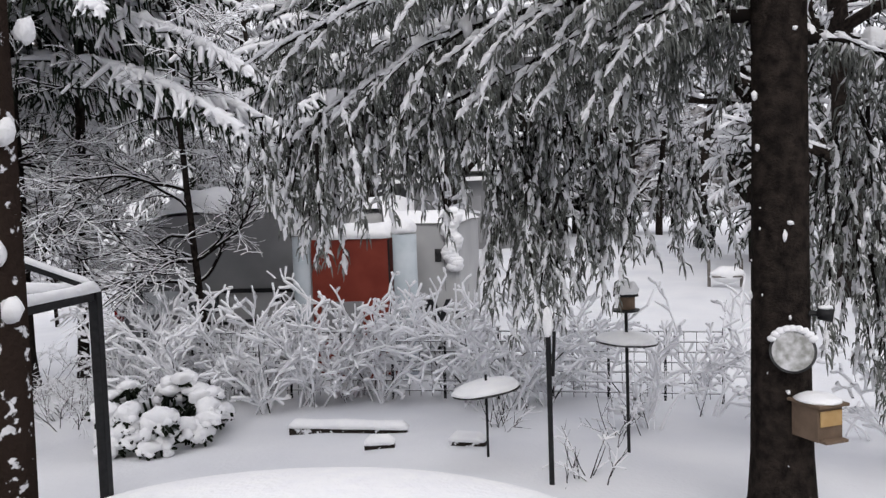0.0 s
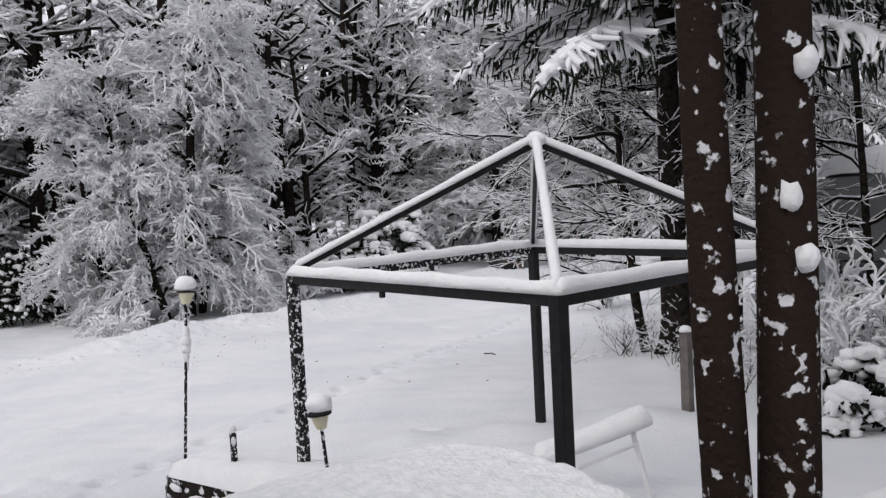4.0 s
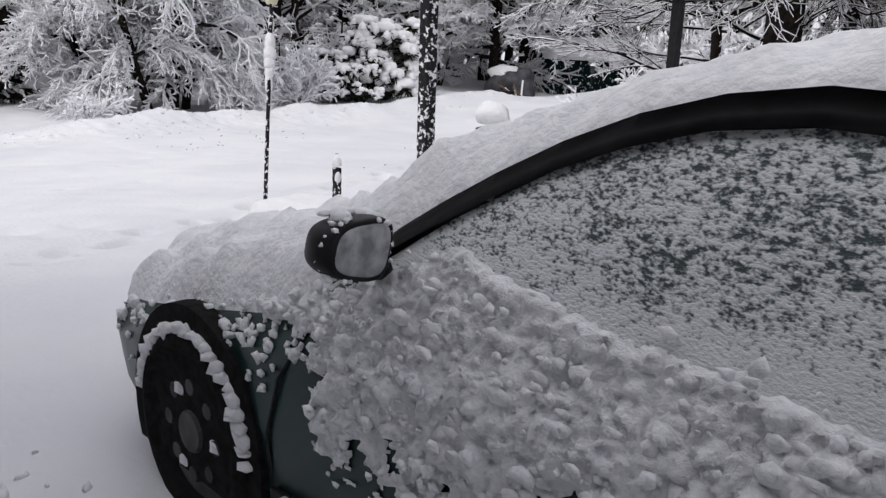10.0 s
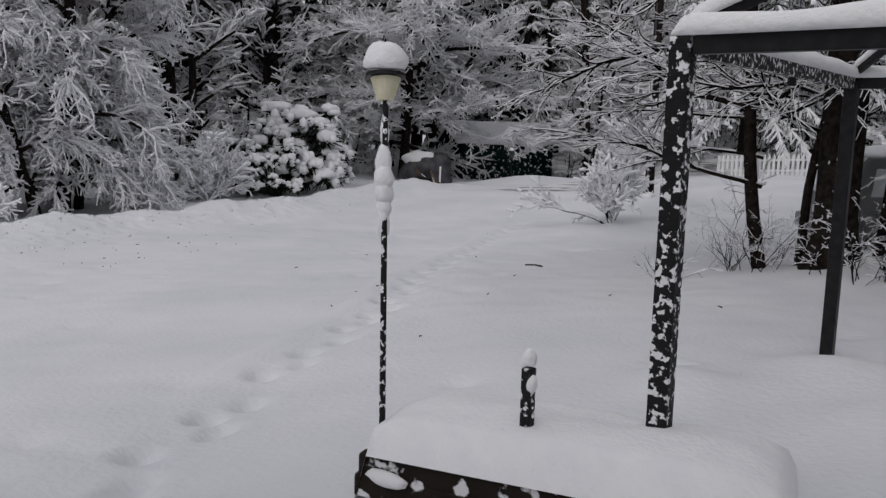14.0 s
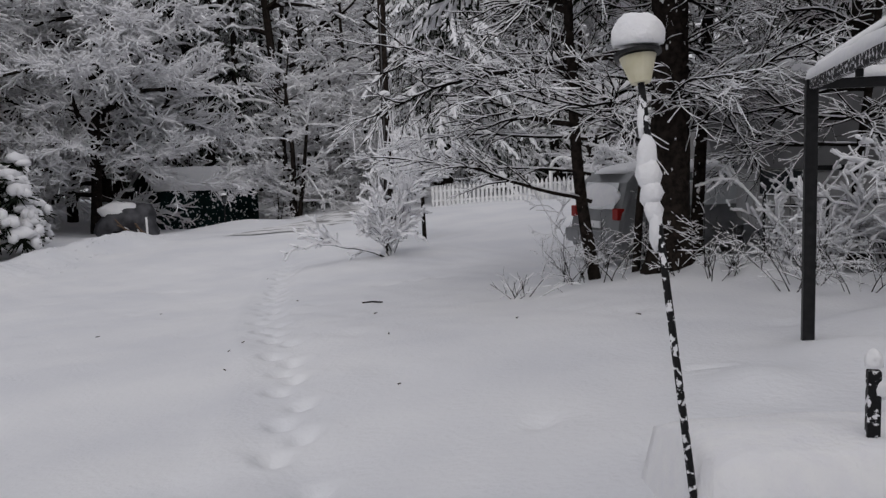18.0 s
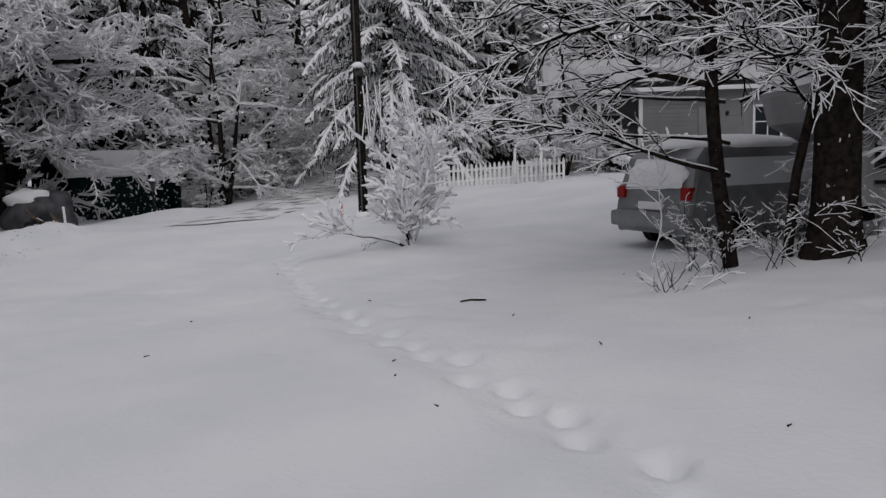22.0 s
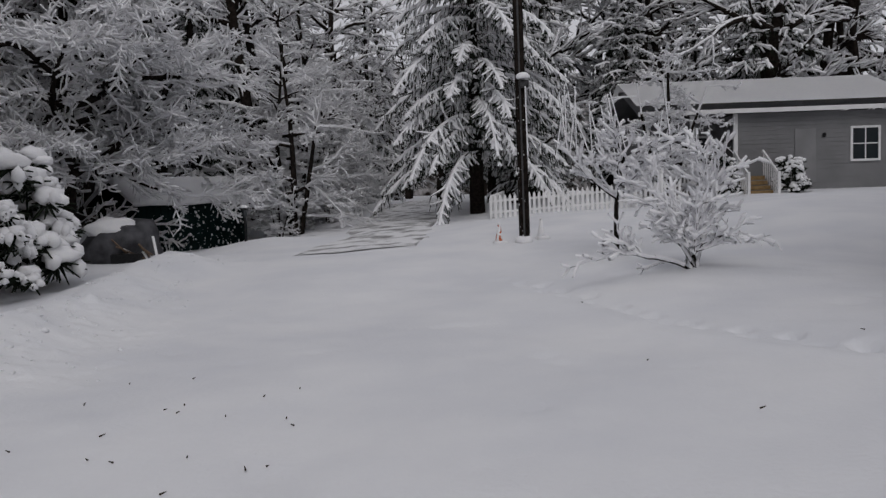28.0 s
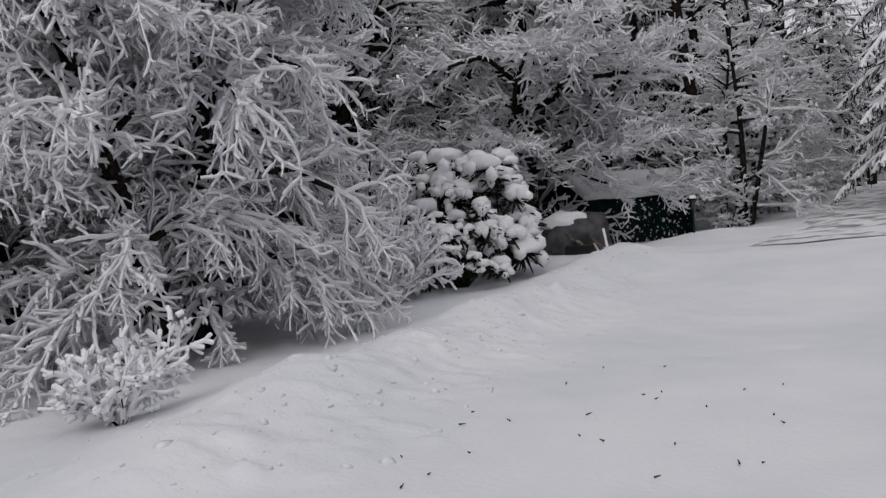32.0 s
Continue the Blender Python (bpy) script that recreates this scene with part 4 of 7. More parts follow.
# ---- broad snow-covered table top by the house ----
def snow_table():
    cx, cy, z = 5.75, -0.26, 1.30
    ob = thing("patio_table", (cx, cy, ground_z(cx, cy)), "long patio table under a thick smooth pillow of snow", "table")
    bm = bmesh.new()
    rod(bm, (cx, cy, z - 0.05), (cx, cy, z - 0.01), 0.60, 0.60, 40)
    part("tabletop", bm, M_BLACK, ob)
    bm = bmesh.new()
    lump(bm, (cx, cy, z), (1.25, 0.68, 0.25), 0.04, 4, 2, 1.2, flat=z)
    part("snow_pillow", bm, M_SNOW, ob, smooth=True)
    for i in range(4):
        a = math.pi / 4 + i * math.pi / 2
        x, y = cx + 0.4 * math.cos(a), cy + 0.4 * math.sin(a)
        bm = bmesh.new()
        rod(bm, (x, y, ground_z(x, y) - 0.1), (x, y, z - 0.05), 0.025, n=10)
        part("leg", bm, M_BLACK, ob)


snow_table()


# ---- trees near the drive ----
K_LIMB = [dict(seg=0.35, wig=0.035, up=0.02, kids=16, spread=1.0, len=0.42, short=0.4, bare=0.34, taper=0.55, rmin=0.02),
          dict(seg=0.16, wig=0.06, up=-0.10, kids=11, spread=0.6, len=0.44, short=0.3, bare=0.15, taper=0.3, rmin=0.008, roundness=0.5),
          dict(seg=0.11, wig=0.10, up=-0.14, kids=6, spread=0.6, len=0.45, short=0.3, bare=0.15, taper=0.4, rmin=0.005, roundness=0.5),
          dict(seg=0.09, wig=0.12, up=-0.1, kids=0, spread=0.6, len=0.5, taper=0.5, rmin=0.003)]


def stuck_patches(ob, line, count, seed, face=(-0.5, -0.8)):
    """Blotches of wet snow stuck to the windward bark of a trunk given by (x, y, z, r) points."""
    rng = np.random.default_rng(seed)
    bm = bmesh.new()
    for i in range(count):
        k = rng.random() * (len(line) - 1)
        j = int(k)
        p = np.array(line[j]) + (np.array(line[j + 1]) - np.array(line[j])) * (k - j)
        a = math.atan2(face[1], face[0]) + rng.normal(0, 0.75)
        s = abs(rng.normal(0, 0.009)) + 0.004
        lump(bm, (p[0] + p[3] * math.cos(a), p[1] + p[3] * math.sin(a), p[2]), (s * rng.uniform(0.6, 1.2), s * rng.uniform(0.6, 1.2), s * rng.uniform(0.8, 2.4)), 0.9, 1, i, 5)
    tagged(part("stuck_snow", bm, M_SNOW, ob, "blotches of wet snow stuck to the bark", smooth=True), kind="stuff")


# the double-trunked tree between house and gazebo
tx, ty = 4.115, -0.17
tz = ground_z(tx, ty)
K_DOUBLE = [dict(K_LIMB[0], wig=0.006, up=0.0, kids=15, bare=0.42, len=0.31, thin=0.2)] + K_LIMB[1:]
double = snow_tree("maple_tree", (tx, ty, tz - 0.1), "double-trunked bare maple with snow stuck to its bark", "tree", 41, K_DOUBLE,
                   [((-0.09, -0.10, 0), (-0.012, -0.02, 1), 8.0, 0.115), ((0.06, 0.06, 0), (0.008, 0.02, 1), 8.5, 0.142)], 0.016, M_BARK_SNOW, trunk_r=0.05)
for i, (dx, dy, z, ex, ey) in enumerate(((0.05, -0.03, 2.75, 0.35, 0.25), (0.07, -0.02, 1.95, 0.14, 0.0), (0.08, 0.0, 3.2, 0.75, 0.55), (0.02, -0.03, 2.2, 0.12, -0.06))):
    bm = bmesh.new()
    lump(bm, (tx + 0.10 + dx + ex * 0.15, ty + 0.06 + dy + ey * 0.1, tz + z), (0.05, 0.045, 0.065), 0.5, 2, i)
    part("crotch_snow", bm, M_SNOW, double, smooth=True)

# the leaning maple over the driveway
K_MAPLE = [dict(seg=0.35, wig=0.03, up=0.01, kids=24, spread=1.25, len=0.42, short=0.45, bare=0.24, taper=0.4, rmin=0.022),
           dict(seg=0.14, wig=0.13, up=-0.08, kids=16, spread=0.75, len=0.42, short=0.4, bare=0.12, taper=0.28, rmin=0.008, roundness=0.5),
           dict(seg=0.10, wig=0.17, up=-0.12, kids=7, spread=0.75, len=0.42, short=0.3, bare=0.1, taper=0.4, rmin=0.005, roundness=0.5),
           dict(seg=0.09, wig=0.14, up=-0.1, kids=0, spread=0.6, len=0.5, taper=0.5, rmin=0.0035)]
for i, (x, y, dx, dy, L, r, lab) in enumerate((
        (-1.80, 7.40, -0.12, -0.02, 7.4, 0.085, "slim maple with long snowy boughs arching over the drive"),
        (-1.3, 7.15, 0.10, 0.0, 6.5, 0.055, "thin leaning maple stem behind a thicker trunk"),
        (1.4, 8.1, 0.05, -0.05, 6.5, 0.06, "bare maple in front of the caravan with snowy boughs"))):
    z = ground_z(x, y)
    snow_tree("maple_tree", (x, y, z - 0.1), lab, "tree", 60 + i, K_MAPLE, [((0, 0, 0), (dx, dy, 1), L, r)], 0.0045, M_BARK, "maples by the drive", trunk_r=0.03, width=0.35)
# long low bough that reaches over the snow
bx, by = -1.85, 7.38
rngb = np.random.default_rng(8)
rows = []
K_BOUGH = [dict(seg=0.16, wig=0.06, up=-0.16, kids=15, spread=0.75, len=0.30, short=0.4, bare=0.25, taper=0.25, rmin=0.01, roundness=0.4),
           dict(seg=0.10, wig=0.13, up=-0.05, kids=6, spread=0.75, len=0.42, short=0.3, bare=0.1, taper=0.4, rmin=0.004, roundness=0.4),
           dict(seg=0.12, wig=0.14, up=0.0, kids=0, spread=0.6, len=0.5, taper=0.5, rmin=0.004)]
snow_tree("fallen_bough", (bx, by, 1.0), "low snowy maple bough sweeping down to the drive", "branch", 9, K_BOUGH,
          [((0, 0, 0.0), (-0.85, -0.50, 0.42), 2.9, 0.028), ((0, 0, 0.35), (-0.95, -0.25, 0.30), 2.3, 0.022), ((-0.05, 0, 0.8), (-0.95, 0.1, 0.25), 2.4, 0.022),
           ((-0.1, 0, 1.1), (-0.75, -0.6, 0.25), 2.4, 0.020), ((0.1, 0, 0.8), (0.8, -0.5, 0.3), 2.2, 0.02)], 0.0055, M_BARK, trunk_r=0.02, width=0.35)


def big_trunk(x, y, r, h, label, seed, lean=(0, 0), spots=60):
    """A tall pine trunk whose crown is out of view, with stubs and a flared foot."""
    z = ground_z(x, y)
    ob = thing("pine_tree", (x, y, z), label, "tree", "tall pines")
    rng = np.random.default_rng(seed)
    bm = bmesh.new()
    rings = []
    zs = np.concatenate([[-0.3, 0, 0.12, 0.3, 0.6], np.linspace(1, h, int(h * 2))])
    for q in zs:
        rr = r * (1 + 0.55 * math.exp(-max(q, 0) / 0.22)) * (1 - 0.35 * max(q, 0) / h)
        ring = []
        for j in range(18):
            a = 2 * math.pi * j / 18
            k = rr * (1 + 0.06 * noise.noise(Vector((math.cos(a) * 3 + seed, math.sin(a) * 3, q * 0.9))) + 0.04 * math.sin(a * 7 + q))
            ring.append(bm.verts.new((x + lean[0] * q + k * math.cos(a), y + lean[1] * q + k * math.sin(a), z + q)))
        rings.append(ring)
    for p, q in zip(rings, rings[1:]):
        for j in range(18):
            bm.faces.new((p[j], p[(j + 1) % 18], q[(j + 1) % 18], q[j]))
    part("trunk", bm, M_BARK, ob, smooth=True)
    stuck_patches(ob, [(x, y, z + 0.1, r * 1.05), (x + lean[0] * h / 2, y + lean[1] * h / 2, z + h / 2, r * 0.9)], spots, seed)
    return ob


def pine_crown(ob, x, y, z0, z1, r, seed):
    """Sagging boughs with fat clumps of snow, high on a pine whose lower trunk is bare."""
    rng = np.random.default_rng(seed)
    needle, snow = [], []
    clumps = bmesh.new()
    z = z0
    while z < z1:
        t = (z - z0) / (z1 - z0)
        for k in range(7):
            a = rng.uniform(0, 6.28)
            L = r * (1 - 0.8 * t) * rng.uniform(0.7, 1.1)
            d = (math.cos(a), math.sin(a), 0.12)
            conifer_bough(rng, (x, y, z), d, L, 0.18, needle, snow, 1.6)
        z += 0.36 * rng.uniform(0.8, 1.2)
    for i in range(420):
        s = snow[int(rng.integers(len(snow)))]
        w = rng.uniform(0.05, 0.12)
        lump(clumps, (s[0], s[1], s[2] + 0.01), (w, w, w * rng.uniform(0.7, 1.1)), 0.9, 1, i, 3)
    v, q = tubes(np.array(needle), 3)
    mesh_part("foliage", v, q, M_NEEDLE, ob, "dark hanging needles", smooth=False)
    v, q = tubes(np.array(snow), 4, phase=0.5)
    mesh_part("snow_load", v, q, M_TWIGSNOW, ob, "snow weighing down the boughs")
    tagged(part("snow_clump", clumps, M_SNOW, ob, "fat clumps of snow on the boughs", smooth=True), kind="stuff")


tall_pine = big_trunk(-0.88, 6.9, 0.23, 12, "thick dark pine trunk with stuck snow beside the drive", 4)
big_trunk(-0.55, 7.9, 0.08, 9, "slim dark trunk close to a larger pine", 6, (0.05, 0))
far_pine = big_trunk(2.6, 13.2, 0.2, 12, "dark pine trunk behind the caravan", 14)


# ---- conifers ----
def conifer_bough(rng, p, d, L, droop, needle, snow, dens=1.0):
    """One drooping bough: a stem with side twigs, needles hanging from them, snow on top."""
    p, d = np.array(p, float), np.array(d, float)
    n = max(4, int(L / 0.22))
    st = L / n
    for i in range(n):
        d[2] -= droop * st
        d /= np.linalg.norm(d)
        q = p + d * st
        t = (i + 1) / n
        needle.append((*p, *q, 0.03 * (1 - t) + 0.012, 0.03 * (1 - t) + 0.010))
        w = 0.5 * math.sin(math.pi * min(1, 0.15 + t * 0.85)) * min(1.0, L / 2.5) + 0.12
        s = np.array((-d[1], d[0], 0.0))
        s /= max(1e-6, np.linalg.norm(s))
        for side in (-1, 1):
            for k in range(max(1, int(2 * dens))):
                e = (d * rng.uniform(0.4, 0.9) + s * side * rng.uniform(0.6, 1.0))
                e += rng.normal(0, 0.3, 3)
                e[2] -= rng.uniform(0.15, 0.75)
                e /= np.linalg.norm(e)
                a = p + (q - p) * rng.random()
                l = w * rng.uniform(0.6, 1.2)
                b = a + e * l
                b[2] -= 0.1 * l
                needle.append((*a, *b, 0.028, 0.012))
                c = b + np.array((e[0] * 0.3, e[1] * 0.3, -0.9)) * l * 0.45
                needle.append((*b, *c, 0.020, 0.006))
                if rng.random() < 0.75:
                    snow.append((a[0], a[1], a[2] + 0.03, b[0], b[1], b[2] + 0.02, rng.uniform(0.035, 0.065), rng.uniform(0.02, 0.045)))
        if rng.random() < 0.9:
            snow.append((p[0], p[1], p[2] + 0.045, q[0], q[1], q[2] + 0.045, rng.uniform(0.05, 0.09), rng.uniform(0.04, 0.08)))
        p = q
    return p


def conifer(name, at, h, r, label, seed, bare=0.1, droop=0.35, dens=1.0, group="", snow_amt=1.0, trunk=0.16, step=0.28):
    rng = np.random.default_rng(seed)
    needle, snow = [], []
    z = bare * h
    while z < h * 0.985:
        t = (z / h - bare) / (1 - bare)
        m = 5 if t < 0.8 else 4
        a0 = rng.uniform(0, 6.28)
        for k in range(m):
            a = a0 + 2 * math.pi * k / m + rng.normal(0, 0.2)
            L = r * (1 - t) ** 0.8 * rng.uniform(0.75, 1.1) + 0.15
            conifer_bough(rng, (0, 0, z), (math.cos(a), math.sin(a), 0.15), L, droop, needle, snow, dens)
        z += step * rng.uniform(0.8, 1.3) * (1.2 - 0.5 * t)
    ob = thing(name, at, label, "tree", group)
    off = np.array((*at, *at, 0, 0))
    bm = bmesh.new()
    rod(bm, (at[0], at[1], at[2] - 0.3), (at[0], at[1], at[2] + h), trunk, 0.02, 12)
    part("trunk", bm, M_BARK, ob, smooth=True)
    v, q = tubes(np.array(needle) + off, 3)
    mesh_part("foliage", v, q, M_NEEDLE, ob, "dark hanging needles", smooth=False)
    sn = np.array(snow)
    sn = sn[rng.random(len(sn)) < snow_amt]
    v, q = tubes(sn + off, 4, phase=0.5)
    mesh_part("snow_load", v, q, M_TWIGSNOW, ob, "snow weighing down the boughs")
    return ob


conifer("spruce_tree", (-9.14, 29.5, 0.15), 17.0, 4.8, "tall dark spruce with drooping snow-laden boughs by the road", 31, 0.12, 0.30, 1.3, trunk=0.28, step=0.42)

# added mostly above the view, wide and dense to shade ground and caravan
pine_crown(tall_pine, -0.88, 6.9, 4.7, 11.5, 4.4, 91)
pine_crown(far_pine, 2.6, 13.2, 4.8, 11.5, 3.6, 92)

# the near pine with its board, dial and hanging boughs
near_pine = big_trunk(8.2, 2.35, 0.20, 9, "thick near pine with dial, nest box and hanging boughs", 22, spots=22)


def clot(snow, a, b, r):
    """A clot of snow along a to b, thin at both ends and fat between."""
    m = (np.asarray(a) + np.asarray(b)) / 2 + np.array((0, 0, r * 0.35))
    snow.append((*a, *m, r * 0.25, r))
    snow.append((*m, *b, r, r * 0.2))


def fine_bough(rng, p, d, L, droop, stem, needle, snow, hang=0.35, load=1.0):
    """A slender pine bough: thin stem, short drooping sprays of needles, clumps of snow above."""
    p, d = np.array(p, float), np.array(d, float)
    n = max(4, int(L / 0.10))
    st = L / n
    for i in range(n):
        d[2] -= droop * st
        d += rng.normal(0, 0.03, 3)
        d /= np.linalg.norm(d)
        q = p + d * st
        t = (i + 1) / n
        stem.append((*p, *q, 0.016 * (1 - t) + 0.004, 0.016 * (1 - t) + 0.003))
        for k in range(5):
            a = rng.uniform(0, 6.28)
            e = np.array((math.cos(a), math.sin(a), -rng.uniform(0.3, 2.2)))
            e /= np.linalg.norm(e)
            o = p + (q - p) * rng.random()
            l = hang * rng.uniform(0.3, 0.9)
            m = o + e * l * 0.5
            f = m + np.array((e[0] * 0.35, e[1] * 0.35, -1.0)) * l * 0.5
            needle.append((*o, *m, 0.003, 0.0095))
            needle.append((*m, *f, 0.0095, 0.002))
            if rng.random() < 0.4 * load:
                clot(snow, o + (0, 0, 0.006), m + (0, 0, 0.004), rng.uniform(0.010, 0.020))
        if rng.random() < 0.8 * load:
            clot(snow, p + rng.normal(0, 0.012, 3) + (0, 0, 0.012), q + (d * 0.05) + (0, 0, 0.008), rng.uniform(0.016, 0.036))
        p = q


rng = np.random.default_rng(77)
stem, needle, snow = [], [], []
limbs = [((8.2, 2.3, 3.85), (-0.74, 0.42, 0.10), 3.7, 0.14), ((8.2, 2.3, 4.1), (-0.85, 0.25, 0.12), 4.0, 0.15), ((8.2, 2.3, 4.8), (-0.55, 0.75, 0.1), 3.4, 0.12),
         ((8.3, 2.3, 3.7), (0.75, 0.5, 0.1), 3.4, 0.2), ((8.2, 2.3, 4.9), (-0.8, 0.45, 0.15), 4.4, 0.13),
         ((8.3, 2.3, 4.7), (0.8, -0.1, 0.1), 2.6, 0.2), ((8.1, 2.3, 4.5), (-0.7, 0.15, 0.05), 3.6, 0.18), ((8.1, 2.35, 4.05), (-0.9, 0.5, 0.0), 3.2, 0.2),
         ((8.2, 2.3, 5.3), (-0.8, -0.05, 0.1), 3.9, 0.16), ((8.2, 2.3, 4.4), (-0.3, 0.9, 0.05), 2.6, 0.2), ((8.2, 2.3, 5.0), (-0.15, 0.9, 0.05), 2.8, 0.2)]
for p, d, L, dr in limbs:
    p, d = np.array(p), np.array(d)
    d = d / np.linalg.norm(d)
    n = int(L / 0.16)
    for i in range(n):
        d[2] -= dr * 0.16
        d += rng.normal(0, 0.025, 3)
        d /= np.linalg.norm(d)
        q = p + d * 0.16
        t = i / n
        stem.append((*p, *q, 0.045 * (1 - t) + 0.010, 0.045 * (1 - t) + 0.009))
        clot(snow, p + (0, 0, 0.02), q + d * 0.04 + (0, 0, 0.02), rng.uniform(0.02, 0.045))
        for side in (-1, 1):
            if rng.random() < 0.85:
                s = np.array((-d[1] * side, d[0] * side, -0.15)) + d * rng.uniform(0.3, 0.9)
                fine_bough(rng, q, s / np.linalg.norm(s), rng.uniform(0.5, 1.1) * (1.15 - 0.5 * t), rng.uniform(0.6, 1.6), stem, needle, snow, 0.26)
        p = q
# fat clumps of snow caught on the limbs
clump = bmesh.new()
heavy = [s for s in stem if s[6] > 0.012]
for i in range(150):
    s = heavy[int(rng.integers(len(heavy)))]
    w = rng.uniform(0.04, 0.10)
    lump(clump, (s[0] + rng.normal(0, 0.06), s[1] + rng.normal(0, 0.06), s[2] + w * 0.2), (w * rng.uniform(0.7, 1.2), w * rng.uniform(0.7, 1.2), w * rng.uniform(0.8, 1.5)), 0.7, 2, i, 3)
tagged(part("snow_clump", clump, M_SNOW, near_pine, "fat clumps of snow on the boughs", smooth=True), kind="stuff")
# curtains of long hanging sprays
for cx, cy, cz, L, w, k in ((6.48, 3.8, 2.6, 1.3, 0.19, 64), (7.12, 4.0, 2.5, 1.0, 0.12, 30), (4.7, 3.3, 2.9, 0.9, 0.24, 34), (5.3, 3.4, 3.1, 0.75, 0.3, 34), (9.1, 3.6, 2.7, 2.2, 0.25, 26), (9.45, 3.2, 2.0, 1.6, 0.25, 20), (7.85, 4.4, 2.6, 0.8, 0.14, 14), (5.9, 3.6, 3.2, 0.7, 0.35, 30), (6.9, 3.9, 3.3, 0.7, 0.35, 26)):
    for i in range(k):
        p = (cx + rng.normal(0, w), cy + rng.normal(0, w), cz + rng.uniform(0, 0.7))
        fine_bough(rng, p, (rng.normal(0, 0.2), rng.normal(0, 0.2), -1), L * rng.uniform(0.4, 1.0), 0.4, stem, needle, snow, 0.20, 0.85)
v, q = tubes(np.array(stem), 5)
mesh_part("crown", v, q, M_TWIG, near_pine, "thin dark boughs")
v, q = tubes(np.array(needle), 3)
mesh_part("foliage", v, q, M_PINE, near_pine, "dark hanging needles", smooth=False)
v, q = tubes(np.array(snow), 4, phase=0.5)
mesh_part("snow_load", v, q, M_TWIGSNOW, near_pine, "snow weighing down the boughs")

# ---- weeping tree and shrubs across the road ----
K_WEEP = [dict(seg=0.4, wig=0.05, up=0.02, kids=58, spread=0.85, len=0.27, short=0.35, bare=0.06, taper=0.4, rmin=0.03),
          dict(seg=0.17, wig=0.09, up=-0.62, kids=20, spread=0.65, len=0.48, short=0.25, bare=0.08, taper=0.3, rmin=0.010),
          dict(seg=0.13, wig=0.13, up=-0.8, kids=9, spread=0.85, len=0.30, short=0.3, bare=0.08, taper=0.4, rmin=0.006),
          dict(seg=0.12, wig=0.15, up=-0.5, kids=0, spread=0.6, len=0.5, taper=0.5, rmin=0.005)]
snow_tree("weeping_birch", (-18.7, 7.5, -0.78), "weeping birch, every hanging twig coated in snow", "tree", 12, K_WEEP,
          [((0, 0, 0), (0.06, -0.05, 1), 9.6, 0.19), ((0.5, -0.9, 0), (0.18, -0.28, 1), 7.4, 0.13), ((-0.2, 0.5, 0), (-0.05, 0.14, 1), 7.8, 0.13), ((-0.6, -1.9, 0), (0.1, -0.32, 1), 7.0, 0.12)], 0.019, M_BARK, trunk_r=0.04, twig=M_RIME, sides=3, steep=0.99, hidden=0.0065)


def leafy_shrub(name, at, r, h, label, seed, clumps=60, mat=M_NEEDLE, group="", pad=1.0):
    """An evergreen shrub bent under pads of snow: dark foliage tufts with a snow pad on each."""
    rng = np.random.default_rng(seed)
    ob = thing(name, at, label, "shrub", group)
    needle, pads = [], bmesh.new()
    for i in range(clumps):
        a, t = rng.uniform(0, 6.28), rng.uniform(0.72, 1.0)
        el = math.asin(rng.uniform(0.04, 0.99))
        c = np.array((at[0] + r * t * math.cos(a) * math.cos(el * 0.8), at[1] + r * t * math.sin(a) * math.cos(el * 0.8), at[2] + h * (0.12 + 0.82 * math.sin(el) * t)))
        s = rng.uniform(0.10, 0.17) * (r + h) / 2.0
        lump(pads, (c[0], c[1], c[2] + s * 0.35), (pad * s * rng.uniform(0.6, 1.05), pad * s * rng.uniform(0.6, 1.05), pad * s * 0.5), 0.5, 2, i, 2.6)
        for k in range(3):
            b = a + rng.normal(0, 0.9)
            o = s * rng.uniform(0.7, 1.1)
            lump(pads, (c[0] + o * math.cos(b), c[1] + o * math.sin(b), c[2] + s * rng.uniform(-0.55, 0.25)), (pad * s * 0.42, pad * s * 0.42, pad * s * rng.uniform(0.3, 0.55)), 0.6, 1, 7 * i + k, 3)
        for k in range(22):
            d = rng.normal(0, 1, 3)
            d[2] = -abs(d[2]) * 0.8
            d /= np.linalg.norm(d)
            e = c + d * s * rng.uniform(0.9, 1.7)
            needle.append((*c, *e, 0.035, 0.014))
    for i in range(24):
        a = rng.uniform(0, 6.28)
        needle.append((at[0], at[1], at[2] - 0.1, at[0] + r * 0.6 * math.cos(a), at[1] + r * 0.6 * math.sin(a), at[2] + h * rng.uniform(0.2, 0.8), 0.03, 0.015))
    v, q = tubes(np.array(needle), 3)
    mesh_part("foliage", v, q, mat, ob, "dark evergreen foliage", smooth=False)
    tagged(part("snow_load", pads, M_SNOW, ob, "rounded pads of snow", smooth=True), kind="stuff")
    return ob


leafy_shrub("rhododendron", (-18.75, 15.35, -0.66), 1.6, 3.1, "tall evergreen shrub loaded with round pads of snow", 1, 95, group="evergreen shrubs")
leafy_shrub("rhododendron", (-18.05, 13.85, -0.66), 1.15, 1.75, "low evergreen shrub bowed under snow", 2, 50, group="evergreen shrubs")
leafy_shrub("rhododendron", (-19.5, 13.7, -0.66), 1.25, 1.95, "evergreen shrub half buried in snow", 3, 50, group="evergreen shrubs")
leafy_shrub("hedge_bush", (-22.0, 3.0, -0.70), 1.7, 2.4, "dark dense hedge bush dusted with snow", 4, 110, pad=0.5)
leafy_shrub("dwarf_spruce", (2.25, 4.95, 0.08), 0.72, 0.78, "low dwarf spruce covered by fat pads of snow", 6, 70, pad=1.5)
